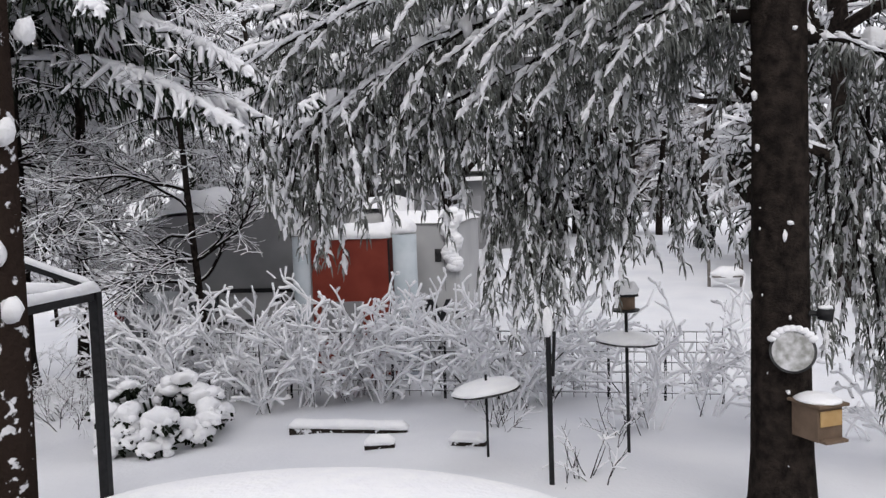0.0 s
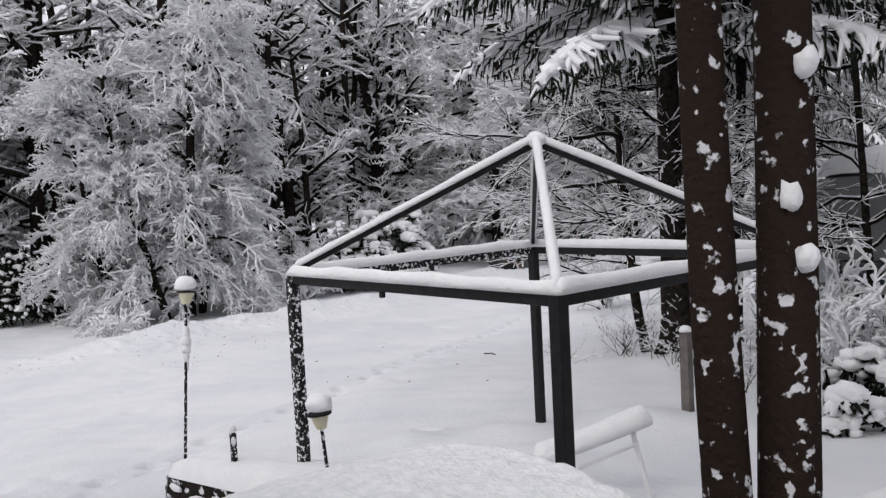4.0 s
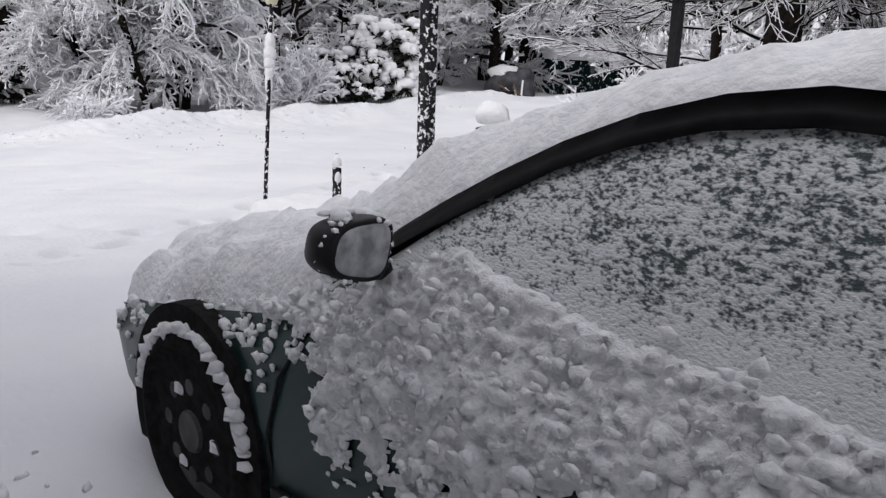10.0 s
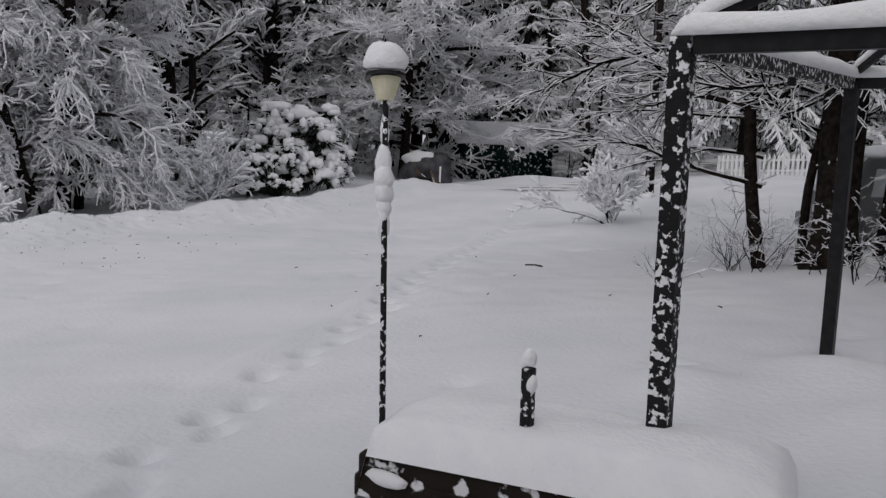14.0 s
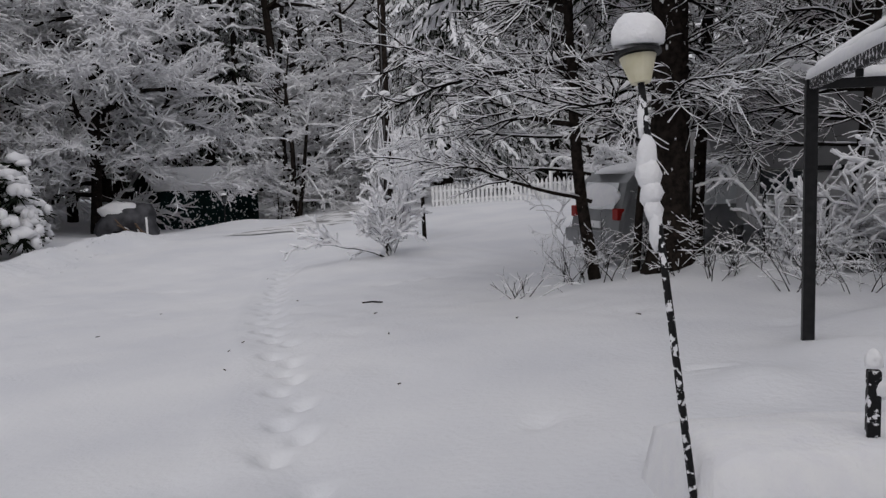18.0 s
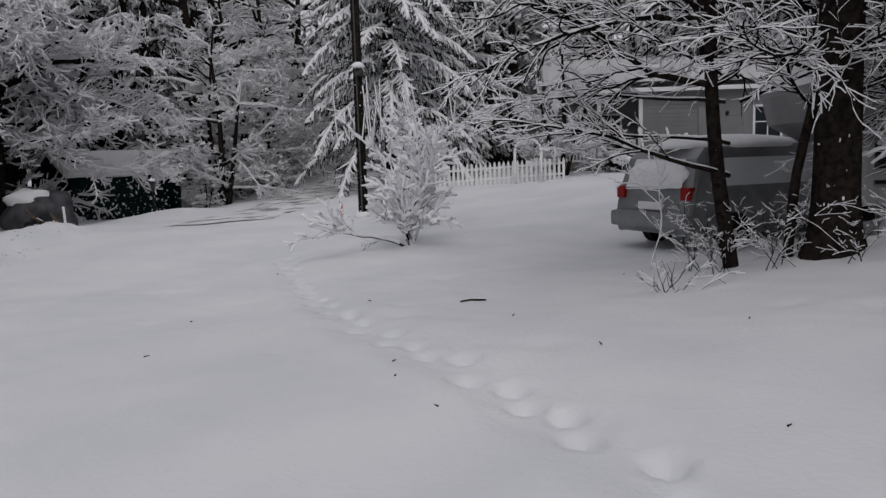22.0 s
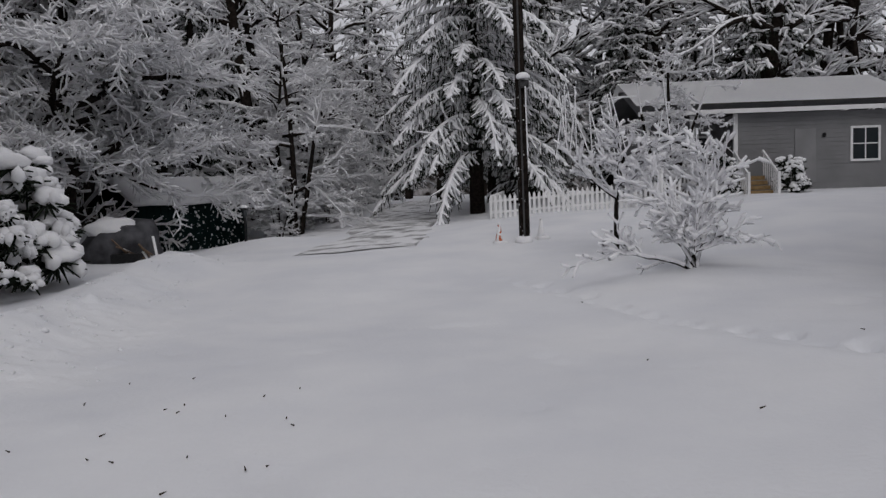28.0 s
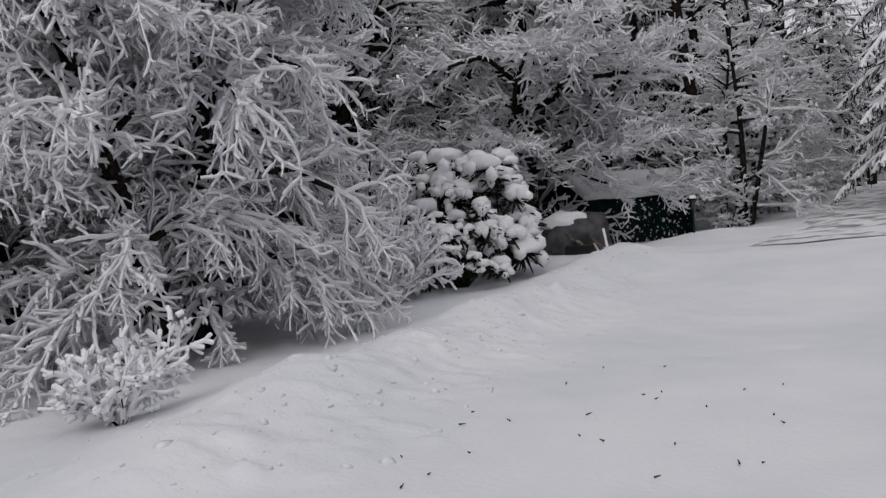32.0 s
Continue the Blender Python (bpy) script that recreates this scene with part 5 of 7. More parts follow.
K_LOW = [dict(seg=0.14, wig=0.1, up=-0.25, kids=9, spread=0.7, len=0.5, short=0.4, bare=0.15, taper=0.4, rmin=0.008),
         dict(seg=0.12, wig=0.14, up=-0.3, kids=5, spread=0.7, len=0.5, short=0.3, bare=0.1, taper=0.4, rmin=0.005),
         dict(seg=0.10, wig=0.16, up=-0.2, kids=0, spread=0.6, len=0.5, taper=0.5, rmin=0.004)]


def low_bush(name, at, stems, L, label, seed, K=K_LOW, thick=0.02, out=0.8, r=0.014, group="", steep=0.93):
    rng = np.random.default_rng(seed)
    tr = []
    for i in range(stems):
        a = 2 * math.pi * i / stems + rng.normal(0, 0.3)
        tr.append(((rng.normal(0, 0.08), rng.normal(0, 0.08), 0), (out * rng.uniform(0.3, 1.25) * math.cos(a), out * rng.uniform(0.3, 1.25) * math.sin(a), 1), L * rng.uniform(0.6, 1.2), r))
    return snow_tree(name, at, label, "shrub", seed, K, tr, thick, M_BARK, group, trunk_r=0.03, steep=steep)


low_bush("low_shrub", (-18.2, 11.75, -0.66), 14, 1.6, "low twiggy shrub pressed flat by snow", 70, thick=0.03, group="twiggy shrubs")
low_bush("low_shrub", (-15.85, 4.04, -0.70), 9, 0.78, "bent twiggy shrub at the edge of the road", 71, thick=0.024, group="twiggy shrubs")
low_bush("low_shrub", (-17.93, 11.2, -0.66), 9, 1.3, "twiggy shrub poking through snow", 72, thick=0.024, group="twiggy shrubs")

# the two small trees by the pole
K_FRUIT = [dict(seg=0.2, wig=0.05, up=0.0, kids=12, spread=0.9, len=0.62, short=0.3, bare=0.45, taper=0.55, rmin=0.014),
           dict(seg=0.15, wig=0.12, up=0.06, kids=7, spread=0.75, len=0.5, short=0.3, bare=0.2, taper=0.4, rmin=0.009, roundness=0.6),
           dict(seg=0.12, wig=0.14, up=0.05, kids=4, spread=0.7, len=0.5, taper=0.5, rmin=0.006),
           dict(seg=0.10, wig=0.14, up=0.0, kids=0, spread=0.6, len=0.5, taper=0.5, rmin=0.005)]
K_ARCH = [dict(seg=0.13, wig=0.17, up=-0.35, kids=9, spread=0.7, len=0.5, short=0.3, bare=0.25, taper=0.4, rmin=0.010, roundness=0.6),
          dict(seg=0.12, wig=0.14, up=-0.1, kids=5, spread=0.7, len=0.5, bare=0.2, taper=0.5, rmin=0.007),
          dict(seg=0.10, wig=0.14, up=0.0, kids=0, spread=0.6, len=0.5, taper=0.5, rmin=0.005)]
fz = ground_z(-6.47, 16.05)
fruit = snow_tree("fruit_tree", (-6.47, 16.05, fz - 0.05), "small pruned fruit tree thick with snow", "tree", 33, K_FRUIT,
                  [((0, 0, 0), (-0.03, 0.02, 1), 1.9, 0.055)], 0.032, M_BARK, trunk_r=0.03)
rng = np.random.default_rng(4)
sh = []
for i in range(17):
    x, y = -7.0 + rng.normal(0, 0.65), 16.08 + rng.normal(0, 0.35)
    l = rng.uniform(0.6, 1.1)
    sh.append((x, y, fz + 1.9, x + rng.normal(-0.12, 0.12), y + rng.normal(0, 0.08), fz + 1.9 + l * 1.25, 0.010, 0.004))
v, q = tubes(np.array(sh), 4)
mesh_part("water_shoots", v, q, M_TWIG, fruit, "upright bare shoots")
s2 = np.array(sh)
s2[:, [0, 3]] += 0.012
s2[:, 6:] = 0.017
v, q = tubes(s2, 5)
mesh_part("shoot_snow", v, q, M_TWIGSNOW, fruit)
low_bush("fruit_bush", (-6.05, 11.9, ground_z(-6.05, 11.9) - 0.03), 11, 1.5, "spreading bush with arching snow-thick branches", 34, K_ARCH, 0.024, 0.5, 0.022)


# ---- utility pole, cones, lantern ----
def utility_pole(x, y):
    z = ground_z(x, y)
    ob = thing("utility_pole", (x, y, z), "dark wooden utility pole with a snow-capped box", "pole")
    bm = bmesh.new()
    rod(bm, (x, y, z - 0.4), (x - 0.05, y, z + 9.0), 0.125, 0.10, 16)
    part("pole", bm, M_BARK, ob, smooth=True)
    bm = bmesh.new()
    box(bm, (x - 0.06, y - 0.28, 3.24), (x + 0.16, y - 0.115, 3.40), 0.02)
    part("meter_box", bm, M_STEEL, ob)
    snow_cap(ob, (x + 0.04, y - 0.22, 3.47), 0.16, 0.11, 12)
    bm = bmesh.new()
    rod(bm, (x - 0.01, y - 0.125, z), (x - 0.05, y - 0.12, z + 6), 0.02, n=8)
    part("conduit", bm, M_WIRE, ob)
    stuck_patches(ob, [(x, y, z + 0.1, 0.123), (x - 0.03, y, z + 4.0, 0.112)], 40, 5, (-0.2, -1))
    bm = bmesh.new()
    lump(bm, (x - 0.02, y - 0.1, z + 0.05), (0.22, 0.2, 0.1), 0.3, 2, 3)
    part("snow_collar", bm, M_SNOW, ob, smooth=True)


utility_pole(-8.13, 18.5)


def traffic_cone(x, y, mat, label):
    z = ground_z(x, y)
    ob = thing("traffic_cone", (x, y, z), label, "traffic cone", "traffic cones")
    bm = bmesh.new()
    rod(bm, (x, y, z - 0.1), (x, y, z + 0.45), 0.125, 0.025, 18)
    part("cone", bm, mat, ob, smooth=True)
    bm = bmesh.new()
    lump(bm, (x, y, z + 0.45), (0.04, 0.04, 0.04), 0.2, 2, 1)
    part("snow_tip", bm, M_SNOW, ob, smooth=True)
    bm = bmesh.new()
    lump(bm, (x + 0.03, y + 0.02, z + 0.02), (0.19, 0.17, 0.07), 0.25, 2, 5)
    part("snow_foot", bm, M_SNOW, ob, smooth=True)


traffic_cone(-8.71, 18.5, M_CONE, "orange traffic cone streaked with snow")
traffic_cone(-7.73, 18.82, M_SNOW, "traffic cone wholly plastered with snow")


def lantern(x, y):
    z = ground_z(x, y) + 0.2
    ob = thing("post_lantern", (x, y, z), "black post lantern with a snow cap at the drive", "lamp")
    bm = bmesh.new()
    rod(bm, (x, y, z - 0.4), (x, y, z + 0.75), 0.03, 0.025, 10)
    part("post", bm, M_BLACK, ob)
    bm = bmesh.new()
    rod(bm, (x, y, z + 0.75), (x, y, z + 0.98), 0.06, 0.10, 6)
    part("lantern_head", bm, M_GLASS, ob)
    bm = bmesh.new()
    rod(bm, (x, y, z + 0.98), (x, y, z + 1.08), 0.13, 0.02, 6)
    part("lantern_roof", bm, M_BLACK, ob)
    snow_cap(ob, (x, y, z + 1.07), 0.10, 0.07, 3)
    bm = bmesh.new()
    box(bm, (x - 0.12, y - 0.1, z - 0.12), (x + 0.12, y + 0.1, z + 0.02), 0.02)
    part("base_block", bm, M_BLACK, ob)


lantern(-15.99, 23.7)


# ---- shed across the road ----
def shed():
    # front wall from a to b, ridge behind it
    a, b = Vector((-20.1, 26.05, 0)), Vector((-17.53, 29.45, 0))
    zb, ze = -0.83, 0.79
    n = (b - a).normalized()
    s = Vector((-n.y, n.x, 0))
    ob = thing("garden_shed", tuple((a + b) / 2 + s * 1.3 + Vector((0, 0, zb))), "dark green board shed with snow on its roof", "shed")
    L = (b - a).length
    m = Matrix((n, s, Vector((0, 0, 1)))).transposed().to_4x4()
    m.translation = a
    k = 16
    for i in range(k):
        bm = bmesh.new()
        box(bm, (L * i / k + 0.008, -0.02 - 0.008 * (i % 2), zb), (L * (i + 1) / k - 0.008, 0.03, ze), 0, m)
        part("board", bm, M_SHED, ob)
    bm = bmesh.new()
    box(bm, (0, 0.035, zb), (L, 2.6, ze - 0.03), 0, m)
    part("wall", bm, M_SHED, ob)
    bm = bmesh.new()
    vs = [bm.verts.new(m @ Vector(p)) for p in ((-0.25, -0.3, ze), (L + 0.25, -0.3, ze), (L + 0.25, 1.3, ze + 0.8), (-0.25, 1.3, ze + 0.8), (-0.25, 2.9, ze), (L + 0.25, 2.9, ze))]
    bm.faces.new((vs[0], vs[1], vs[2], vs[3]))
    bm.faces.new((vs[3], vs[2], vs[5], vs[4]))
    bm.faces.new((vs[0], vs[3], vs[4]))
    bm.faces.new((vs[1], vs[5], vs[2]))
    bmesh.ops.solidify(bm, geom=bm.faces[:], thickness=0.06)
    part("roof", bm, M_SHED, ob)
    bm = bmesh.new()
    vs = [bm.verts.new(m @ Vector(p)) for p in ((-0.3, -0.38, ze + 0.10), (L + 0.3, -0.38, ze + 0.10), (L + 0.3, 1.3, ze + 0.97), (-0.3, 1.3, ze + 0.97), (-0.3, 2.95, ze + 0.1), (L + 0.3, 2.95, ze + 0.1))]
    bm.faces.new((vs[0], vs[1], vs[2], vs[3]))
    bm.faces.new((vs[3], vs[2], vs[5], vs[4]))
    bmesh.ops.subdivide_edges(bm, edges=bm.edges[:], cuts=8, use_grid_fill=True)
    for v in bm.verts:
        v.co.z += 0.04 * noise.noise(v.co * 1.3)
    bmesh.ops.solidify(bm, geom=bm.faces[:], thickness=0.12)
    part("roof_snow", bm, M_SNOW, ob, "smooth white snow on the roof", smooth=True)
    # stuck snow on the boards
    bm = bmesh.new()
    rng = np.random.default_rng(8)
    for i in range(230):
        p = m @ Vector((rng.uniform(0.1, L), -0.03, zb + rng.random() ** 1.6 * 1.5))
        s = 0.008 + abs(rng.normal(0, 0.022))
        lump(bm, tuple(p), (s * rng.uniform(0.5, 1.4), 0.02, s * rng.uniform(0.6, 1.8)), 0.8, 1, i)
    tagged(part("stuck_snow", bm, M_SNOW, ob, "flecks of blown snow on the boards", smooth=True), kind="stuff")


shed()


def tarp_heap():
    c = Vector((-19.2, 22.5, -0.72))
    ob = thing("covered_heap", tuple(c), "heap under a grey tarp, snow on top and slats leaning out", "tarpaulin")
    bm = bmesh.new()
    lump(bm, (c.x, c.y, c.z + 0.2), (1.15, 0.9, 1.15), 0.25, 3, 4, 1.5, flat=c.z)
    part("tarp", bm, M_TARP, ob, smooth=True)
    bm = bmesh.new()
    lump(bm, (c.x - 0.15, c.y - 0.2, c.z + 0.95), (0.72, 0.55, 0.36), 0.3, 3, 6, 1.6)
    part("snow_cover", bm, M_SNOW, ob, smooth=True)
    rng = np.random.default_rng(2)
    for i in range(7):
        a = Vector((c.x + 0.7 + 0.12 * i, c.y - 0.75, c.z + 0.05 + 0.05 * (i % 3)))
        bm = bmesh.new()
        beam(bm, a, a + Vector((rng.uniform(-0.9, 0.2), rng.uniform(-0.2, 0.3), rng.uniform(0.2, 0.75))), 0.07, 0.03, 0.004)
        part("slat", bm, M_WHITE if i % 2 else M_BOX, ob)
    bm = bmesh.new()
    box(bm, (c.x + 0.1, c.y - 1.0, c.z - 0.1), (c.x + 0.9, c.y - 0.7, c.z + 0.3), 0.05)
    part("dark_crate", bm, M_BLACK, ob)


tarp_heap()


# ---- the neighbour's house ----
HX0, HX1, HY, HB, HE = -3.0, 6.2, 30.2, 0.5, 3.35


def house():
    ob = thing("bungalow", (5.0, HY + 3, HB), "low grey-sided bungalow with a white snowy roof and porch", "house")
    k = 18
    hh = (HE - HB) / k
    for i in range(k):
        bm = bmesh.new()
        box(bm, (0.30, HY - 0.012 - 0.006 * (i % 2), HB + hh * i + 0.004), (HX1, HY + 0.05, HB + hh * (i + 1) - 0.004))
        part("siding_board", bm, M_HOUSE, ob)
    bm = bmesh.new()
    box(bm, (HX0, HY + 1.6, HB), (HX1, HY + 7, HE), 0)
    part("wall", bm, M_HOUSE, ob)
    bm = bmesh.new()
    box(bm, (0.30, HY + 0.06, HB), (HX1, HY + 1.58, HE), 0)
    part("wall", bm, M_HOUSE, ob)
    bm = bmesh.new()
    box(bm, (HX0 - 0.3, HY - 0.45, HE), (HX1 + 0.4, HY - 0.4, HE + 0.16), 0.01)
    part("fascia", bm, M_WHITE, ob, "white fascia board")
    for z, mat, nm, th in ((HE + 0.04, M_HOUSE, "roof", 0.06), (HE + 0.38, M_SNOW, "roof_snow", 0.16)):
        bm = bmesh.new()
        g = 0.06 if nm == "roof_snow" else 0
        vs = [bm.verts.new(p) for p in ((HX0 - 0.3 - g, HY - 0.40 - g, z), (HX1 + 0.4, HY - 0.40 - g, z), (HX1 + 0.4, HY + 3.5, z + 1.25), (HX0 - 0.3 - g, HY + 3.5, z + 1.25), (HX1 + 0.4, HY + 7.3, z), (HX0 - 0.3 - g, HY + 7.3, z))]
        bm.faces.new((vs[0], vs[1], vs[2], vs[3]))
        bm.faces.new((vs[3], vs[2], vs[4], vs[5]))
        bmesh.ops.solidify(bm, geom=bm.faces[:], thickness=th)
        part(nm, bm, mat, ob)
    # porch recess: corner post, door, window, railing
    for x in (-2.9, -1.3, 0.24):
        bm = bmesh.new()
        box(bm, (x - 0.07, HY - 0.10, HB), (x + 0.07, HY + 0.05, HE), 0.01)
        part("corner_post", bm, M_WHITE, ob, "white porch post")
    bm = bmesh.new()
    box(bm, (HX0, HY - 0.10, HB - 0.15), (0.24, HY + 1.6, HB + 0.35), 0.01)
    part("porch_floor", bm, M_WOOD, ob)

    def window(x0, x1, z0, z1, y, bars=1):
        w = bmesh.new()
        for lo, hi in (((x0 - 0.08, z0 - 0.08), (x0, z1 + 0.08)), ((x1, z0 - 0.08), (x1 + 0.08, z1 + 0.08)), ((x0, z1), (x1, z1 + 0.08)), ((x0, z0 - 0.08), (x1, z0))):
            box(w, (lo[0], y - 0.05, lo[1]), (hi[0], y + 0.01, hi[1]))
        for i in range(bars):
            xm = x0 + (x1 - x0) * (i + 1) / (bars + 1)
            box(w, (xm - 0.02, y - 0.045, z0), (xm + 0.02, y, z1))
        box(w, (x0, y - 0.04, (z0 + z1) / 2 - 0.02), (x1, y, (z0 + z1) / 2 + 0.02))
        fr = part("window", w, M_WHITE, ob, "white window frame")
        w = bmesh.new()
        box(w, (x0, y - 0.03, z0), (x1, y - 0.012, z1))
        part("pane", w, M_GLASS, fr)

    window(-1.05, -0.35, HB + 1.15, HB + 2.1, HY + 1.58)
    window(-2.3, -1.8, HB + 1.15, HB + 2.1, HY + 1.58)
    window(4.4, 5.3, HB + 1.1, HB + 2.2, HY - 0.02)
    for i in range(22):
        x = -2.85 + i * 0.135
        bm = bmesh.new()
        box(bm, (x, HY - 0.09, HB + 0.36), (x + 0.06, HY - 0.05, HB + 1.15))
        part("baluster", bm, M_WHITE, ob)
    bm = bmesh.new()
    box(bm, (-2.9, HY - 0.12, HB + 1.15), (0.2, HY - 0.03, HB + 1.22), 0.01)
    part("porch_rail", bm, M_WHITE, ob)
    bm = bmesh.new()
    box(bm, (2.35, HY - 0.06, HB + 0.3), (3.1, HY - 0.012, HB + 2.25), 0.01)
    part("door", bm, M_RVGREY, ob, "plain grey side door")
    bm = bmesh.new()
    lump(bm, (3.4, HY - 0.05, HB + 2.0), (0.07, 0.06, 0.09), 0.1, 2, 1)
    part("wall_lamp", bm, M_BLACK, ob)


house()


def porch_steps():
    x0, x1, y0 = 0.2, 1.1, HY - 1.7
    ob = thing("porch_steps", ((x0 + x1) / 2, y0, 0.5), "bare wooden porch steps with white railings", "stairs")
    for i in range(5):
        bm = bmesh.new()
        z = 0.42 + 0.17 * i
        box(bm, (x0, y0 + 0.28 * i, z - 0.14), (x1, y0 + 0.28 * (i + 1) + 0.03, z), 0.01)
        part("tread", bm, M_STEP, ob)
    for x in (x0 - 0.06, x1 + 0.06):
        bm = bmesh.new()
        beam(bm, (x, y0 - 0.05, 1.15), (x, y0 + 1.5, 2.0), 0.07, 0.09)
        part("handrail", bm, M_WHITE, ob)
        for i in range(8):
            y = y0 + 0.02 + i * 0.2
            bm = bmesh.new()
            box(bm, (x - 0.02, y - 0.02, 0.28 + 0.12 * i), (x + 0.02, y + 0.02, 1.15 + 0.85 * (y - y0 + 0.05) / 1.55 - 0.04))
            part("baluster", bm, M_WHITE, ob)
        bm = bmesh.new()
        box(bm, (x - 0.05, y0 - 0.12, 0.1), (x + 0.05, y0 - 0.02, 1.25), 0.01)
        part("newel_post", bm, M_WHITE, ob)


porch_steps()
leafy_shrub("porch_bush", (-0.75, 28.6, 0.4), 0.5, 1.7, "upright evergreen bush by the porch, flecked with snow", 15, 60, group="porch bushes")
leafy_shrub("porch_bush", (1.75, 28.9, 0.4), 0.5, 1.5, "rounded evergreen bush beside the steps, flecked with snow", 16, 60, group="porch bushes")


def picket_fence(a, b, label):
    a, b = Vector(a), Vector(b)
    L = (b - a).length
    d = (b - a) / L
    ob = thing("picket_fence", tuple((a + b) / 2), label, "fence", "picket fences")
    n = int(L / 0.15)
    for i in range(n + 1):
        p = a + d * (L * i / n)
        z = ground_z(p.x, p.y)
        bm = bmesh.new()
        vs = [(-0.042, 0), (0.042, 0), (0.042, 0.74), (0, 0.84), (-0.042, 0.74)]
        f = [bm.verts.new(Vector((p.x, p.y, z - 0.1)) + d * u + Vector((0, 0, w))) for u, w in vs]
        fc = bm.faces.new(f)
        e = bmesh.ops.extrude_face_region(bm, geom=[fc])
        bmesh.ops.translate(bm, verts=[v for v in e["geom"] if isinstance(v, bmesh.types.BMVert)], vec=Vector((-d.y, d.x, 0)) * 0.02)
        bmesh.ops.recalc_face_normals(bm, faces=bm.faces[:])
        part("picket", bm, M_WHITE, ob)
    for h in (0.2, 0.55):
        bm = bmesh.new()
        za, zb = ground_z(a.x, a.y), ground_z(b.x, b.y)
        o = Vector((-d.y, d.x, 0)) * 0.04
        beam(bm, (a.x + o.x, a.y + o.y, za + h), (b.x + o.x, b.y + o.y, zb + h), 0.03, 0.07)
        part("rail", bm, M_WHITE, ob)


picket_fence((-8.74, 25.6, 0.2), (-2.83, 25.84, 0.3), "white picket fence knee-deep in snow before the house")
picket_fence((-8.74, 25.6, 0.2), (-8.2, 28.6, 0.2), "white picket fence running back to the house")


def arch(x, y):
    z = ground_z(x, y)
    ob = thing("garden_arch", (x, y, z), "small white garden arch coated with snow", "arch")
    for dy in (0.0, 0.35):
        pts = [Vector((x - 0.42, y + dy, z))] + [Vector((x + 0.42 * math.cos(t), y + dy, z + 1.0 + 0.42 * math.sin(t))) for t in np.linspace(math.pi, 0, 12)] + [Vector((x + 0.42, y + dy, z))]
        bm = bmesh.new()
        for p, q in zip(pts, pts[1:]):
            rod(bm, p, q, 0.045, n=8)
        part("hoop", bm, M_WHITE, ob, smooth=True)


arch(-4.0, 24.95)


# ---- the silver people carrier and the caravan ----
def van():
    c = Vector((-0.11, 12.71, ground_z(-0.8, 11.6) - 0.05))
    m = Matrix.Translation(c) @ Matrix.Rotation(radians(-58), 4, "Z")
    ob = thing("minivan", tuple(c), "silver minivan with snow on roof and windows, tail towards the drive", "car")
    prof = [(-2.3, 0.28), (-2.36, 0.45), (-2.34, 0.62), (-2.28, 0.95), (-2.12, 1.45), (-1.95, 1.62), (0.6, 1.66), (1.3, 1.18), (2.2, 0.98), (2.32, 0.6), (2.25, 0.3)]
    bm = bmesh.new()
    loops = []
    for u, ins in ((-0.88, 0.06), (-0.86, 0.0), (0.86, 0.0), (0.88, 0.06)):
        loops.append([bm.verts.new(m @ Vector((u * (1 - 0.16 * max(0, z - 0.9)), y * (1 - ins * 0.4), z - ins * 0.4))) for y, z in prof])
    for p, q in zip(loops, loops[1:]):
        for j in range(len(prof)):
            k = (j + 1) % len(prof)
            bm.faces.new((p[j], p[k], q[k], q[j]))
    bm.faces.new(loops[0])
    bm.faces.new(loops[-1][::-1])
    bmesh.ops.recalc_face_normals(bm, faces=bm.faces[:])
    part("body", bm, M_SILVER, ob, "silver paint")
    bm = bmesh.new()
    box(bm, (-0.90, -2.46, 0.36), (0.90, -2.25, 0.62), 0.06, m)
    part("rear_bumper", bm, M_SILVER, ob)
    for s in (-1, 1):
        bm = bmesh.new()
        box(bm, (s * 0.76 - 0.10, -2.345, 0.82), (s * 0.76 + 0.10, -2.2, 1.02), 0.02, m)
        part("tail_light", bm, M_TAIL, ob, "red tail light")
    bm = bmesh.new()
    vs = [bm.verts.new(m @ Vector(p)) for p in ((-0.66, -2.31, 1.0), (0.66, -2.31, 1.0), (0.58, -2.15, 1.45), (-0.58, -2.15, 1.45))]
    bm.faces.new(vs)
    part("rear_window", bm, M_FROST, ob, "snow-crusted rear window")
    bm = bmesh.new()
    lump(bm, (0, -0.75, 1.62), (0.86, 1.5, 0.2), 0.06, 4, 2, 1.4, flat=1.60)
    lump(bm, (0, -2.2, 1.18), (0.72, 0.13, 0.26), 0.12, 3, 5)
    bmesh.ops.transform(bm, matrix=m, verts=bm.verts[:])
    part("snow_blanket", bm, M_SNOW, ob, smooth=True)
    for s in (-1, 1):
        bm = bmesh.new()
        vs = [bm.verts.new(m @ Vector((s * 0.875 * 0.97, y, z))) for y, z in ((-1.9, 1.02), (0.9, 1.02), (0.5, 1.45), (-1.85, 1.45))]
        bm.faces.new(vs)
        part("side_window", bm, M_FROST, ob)
        for y in (-1.45, 1.45):
            bm = bmesh.new()
            rod(bm, m @ Vector((s * 0.74, y, 0.30)), m @ Vector((s * 0.93, y, 0.30)), 0.31, 0.31, 22)
            part("wheel", bm, M_RUBBER, ob)
    bm = bmesh.new()
    box(bm, (-0.28, -2.375, 0.66), (0.28, -2.33, 0.78), 0.01, m)
    part("number_plate", bm, M_WHITE, ob)


van()


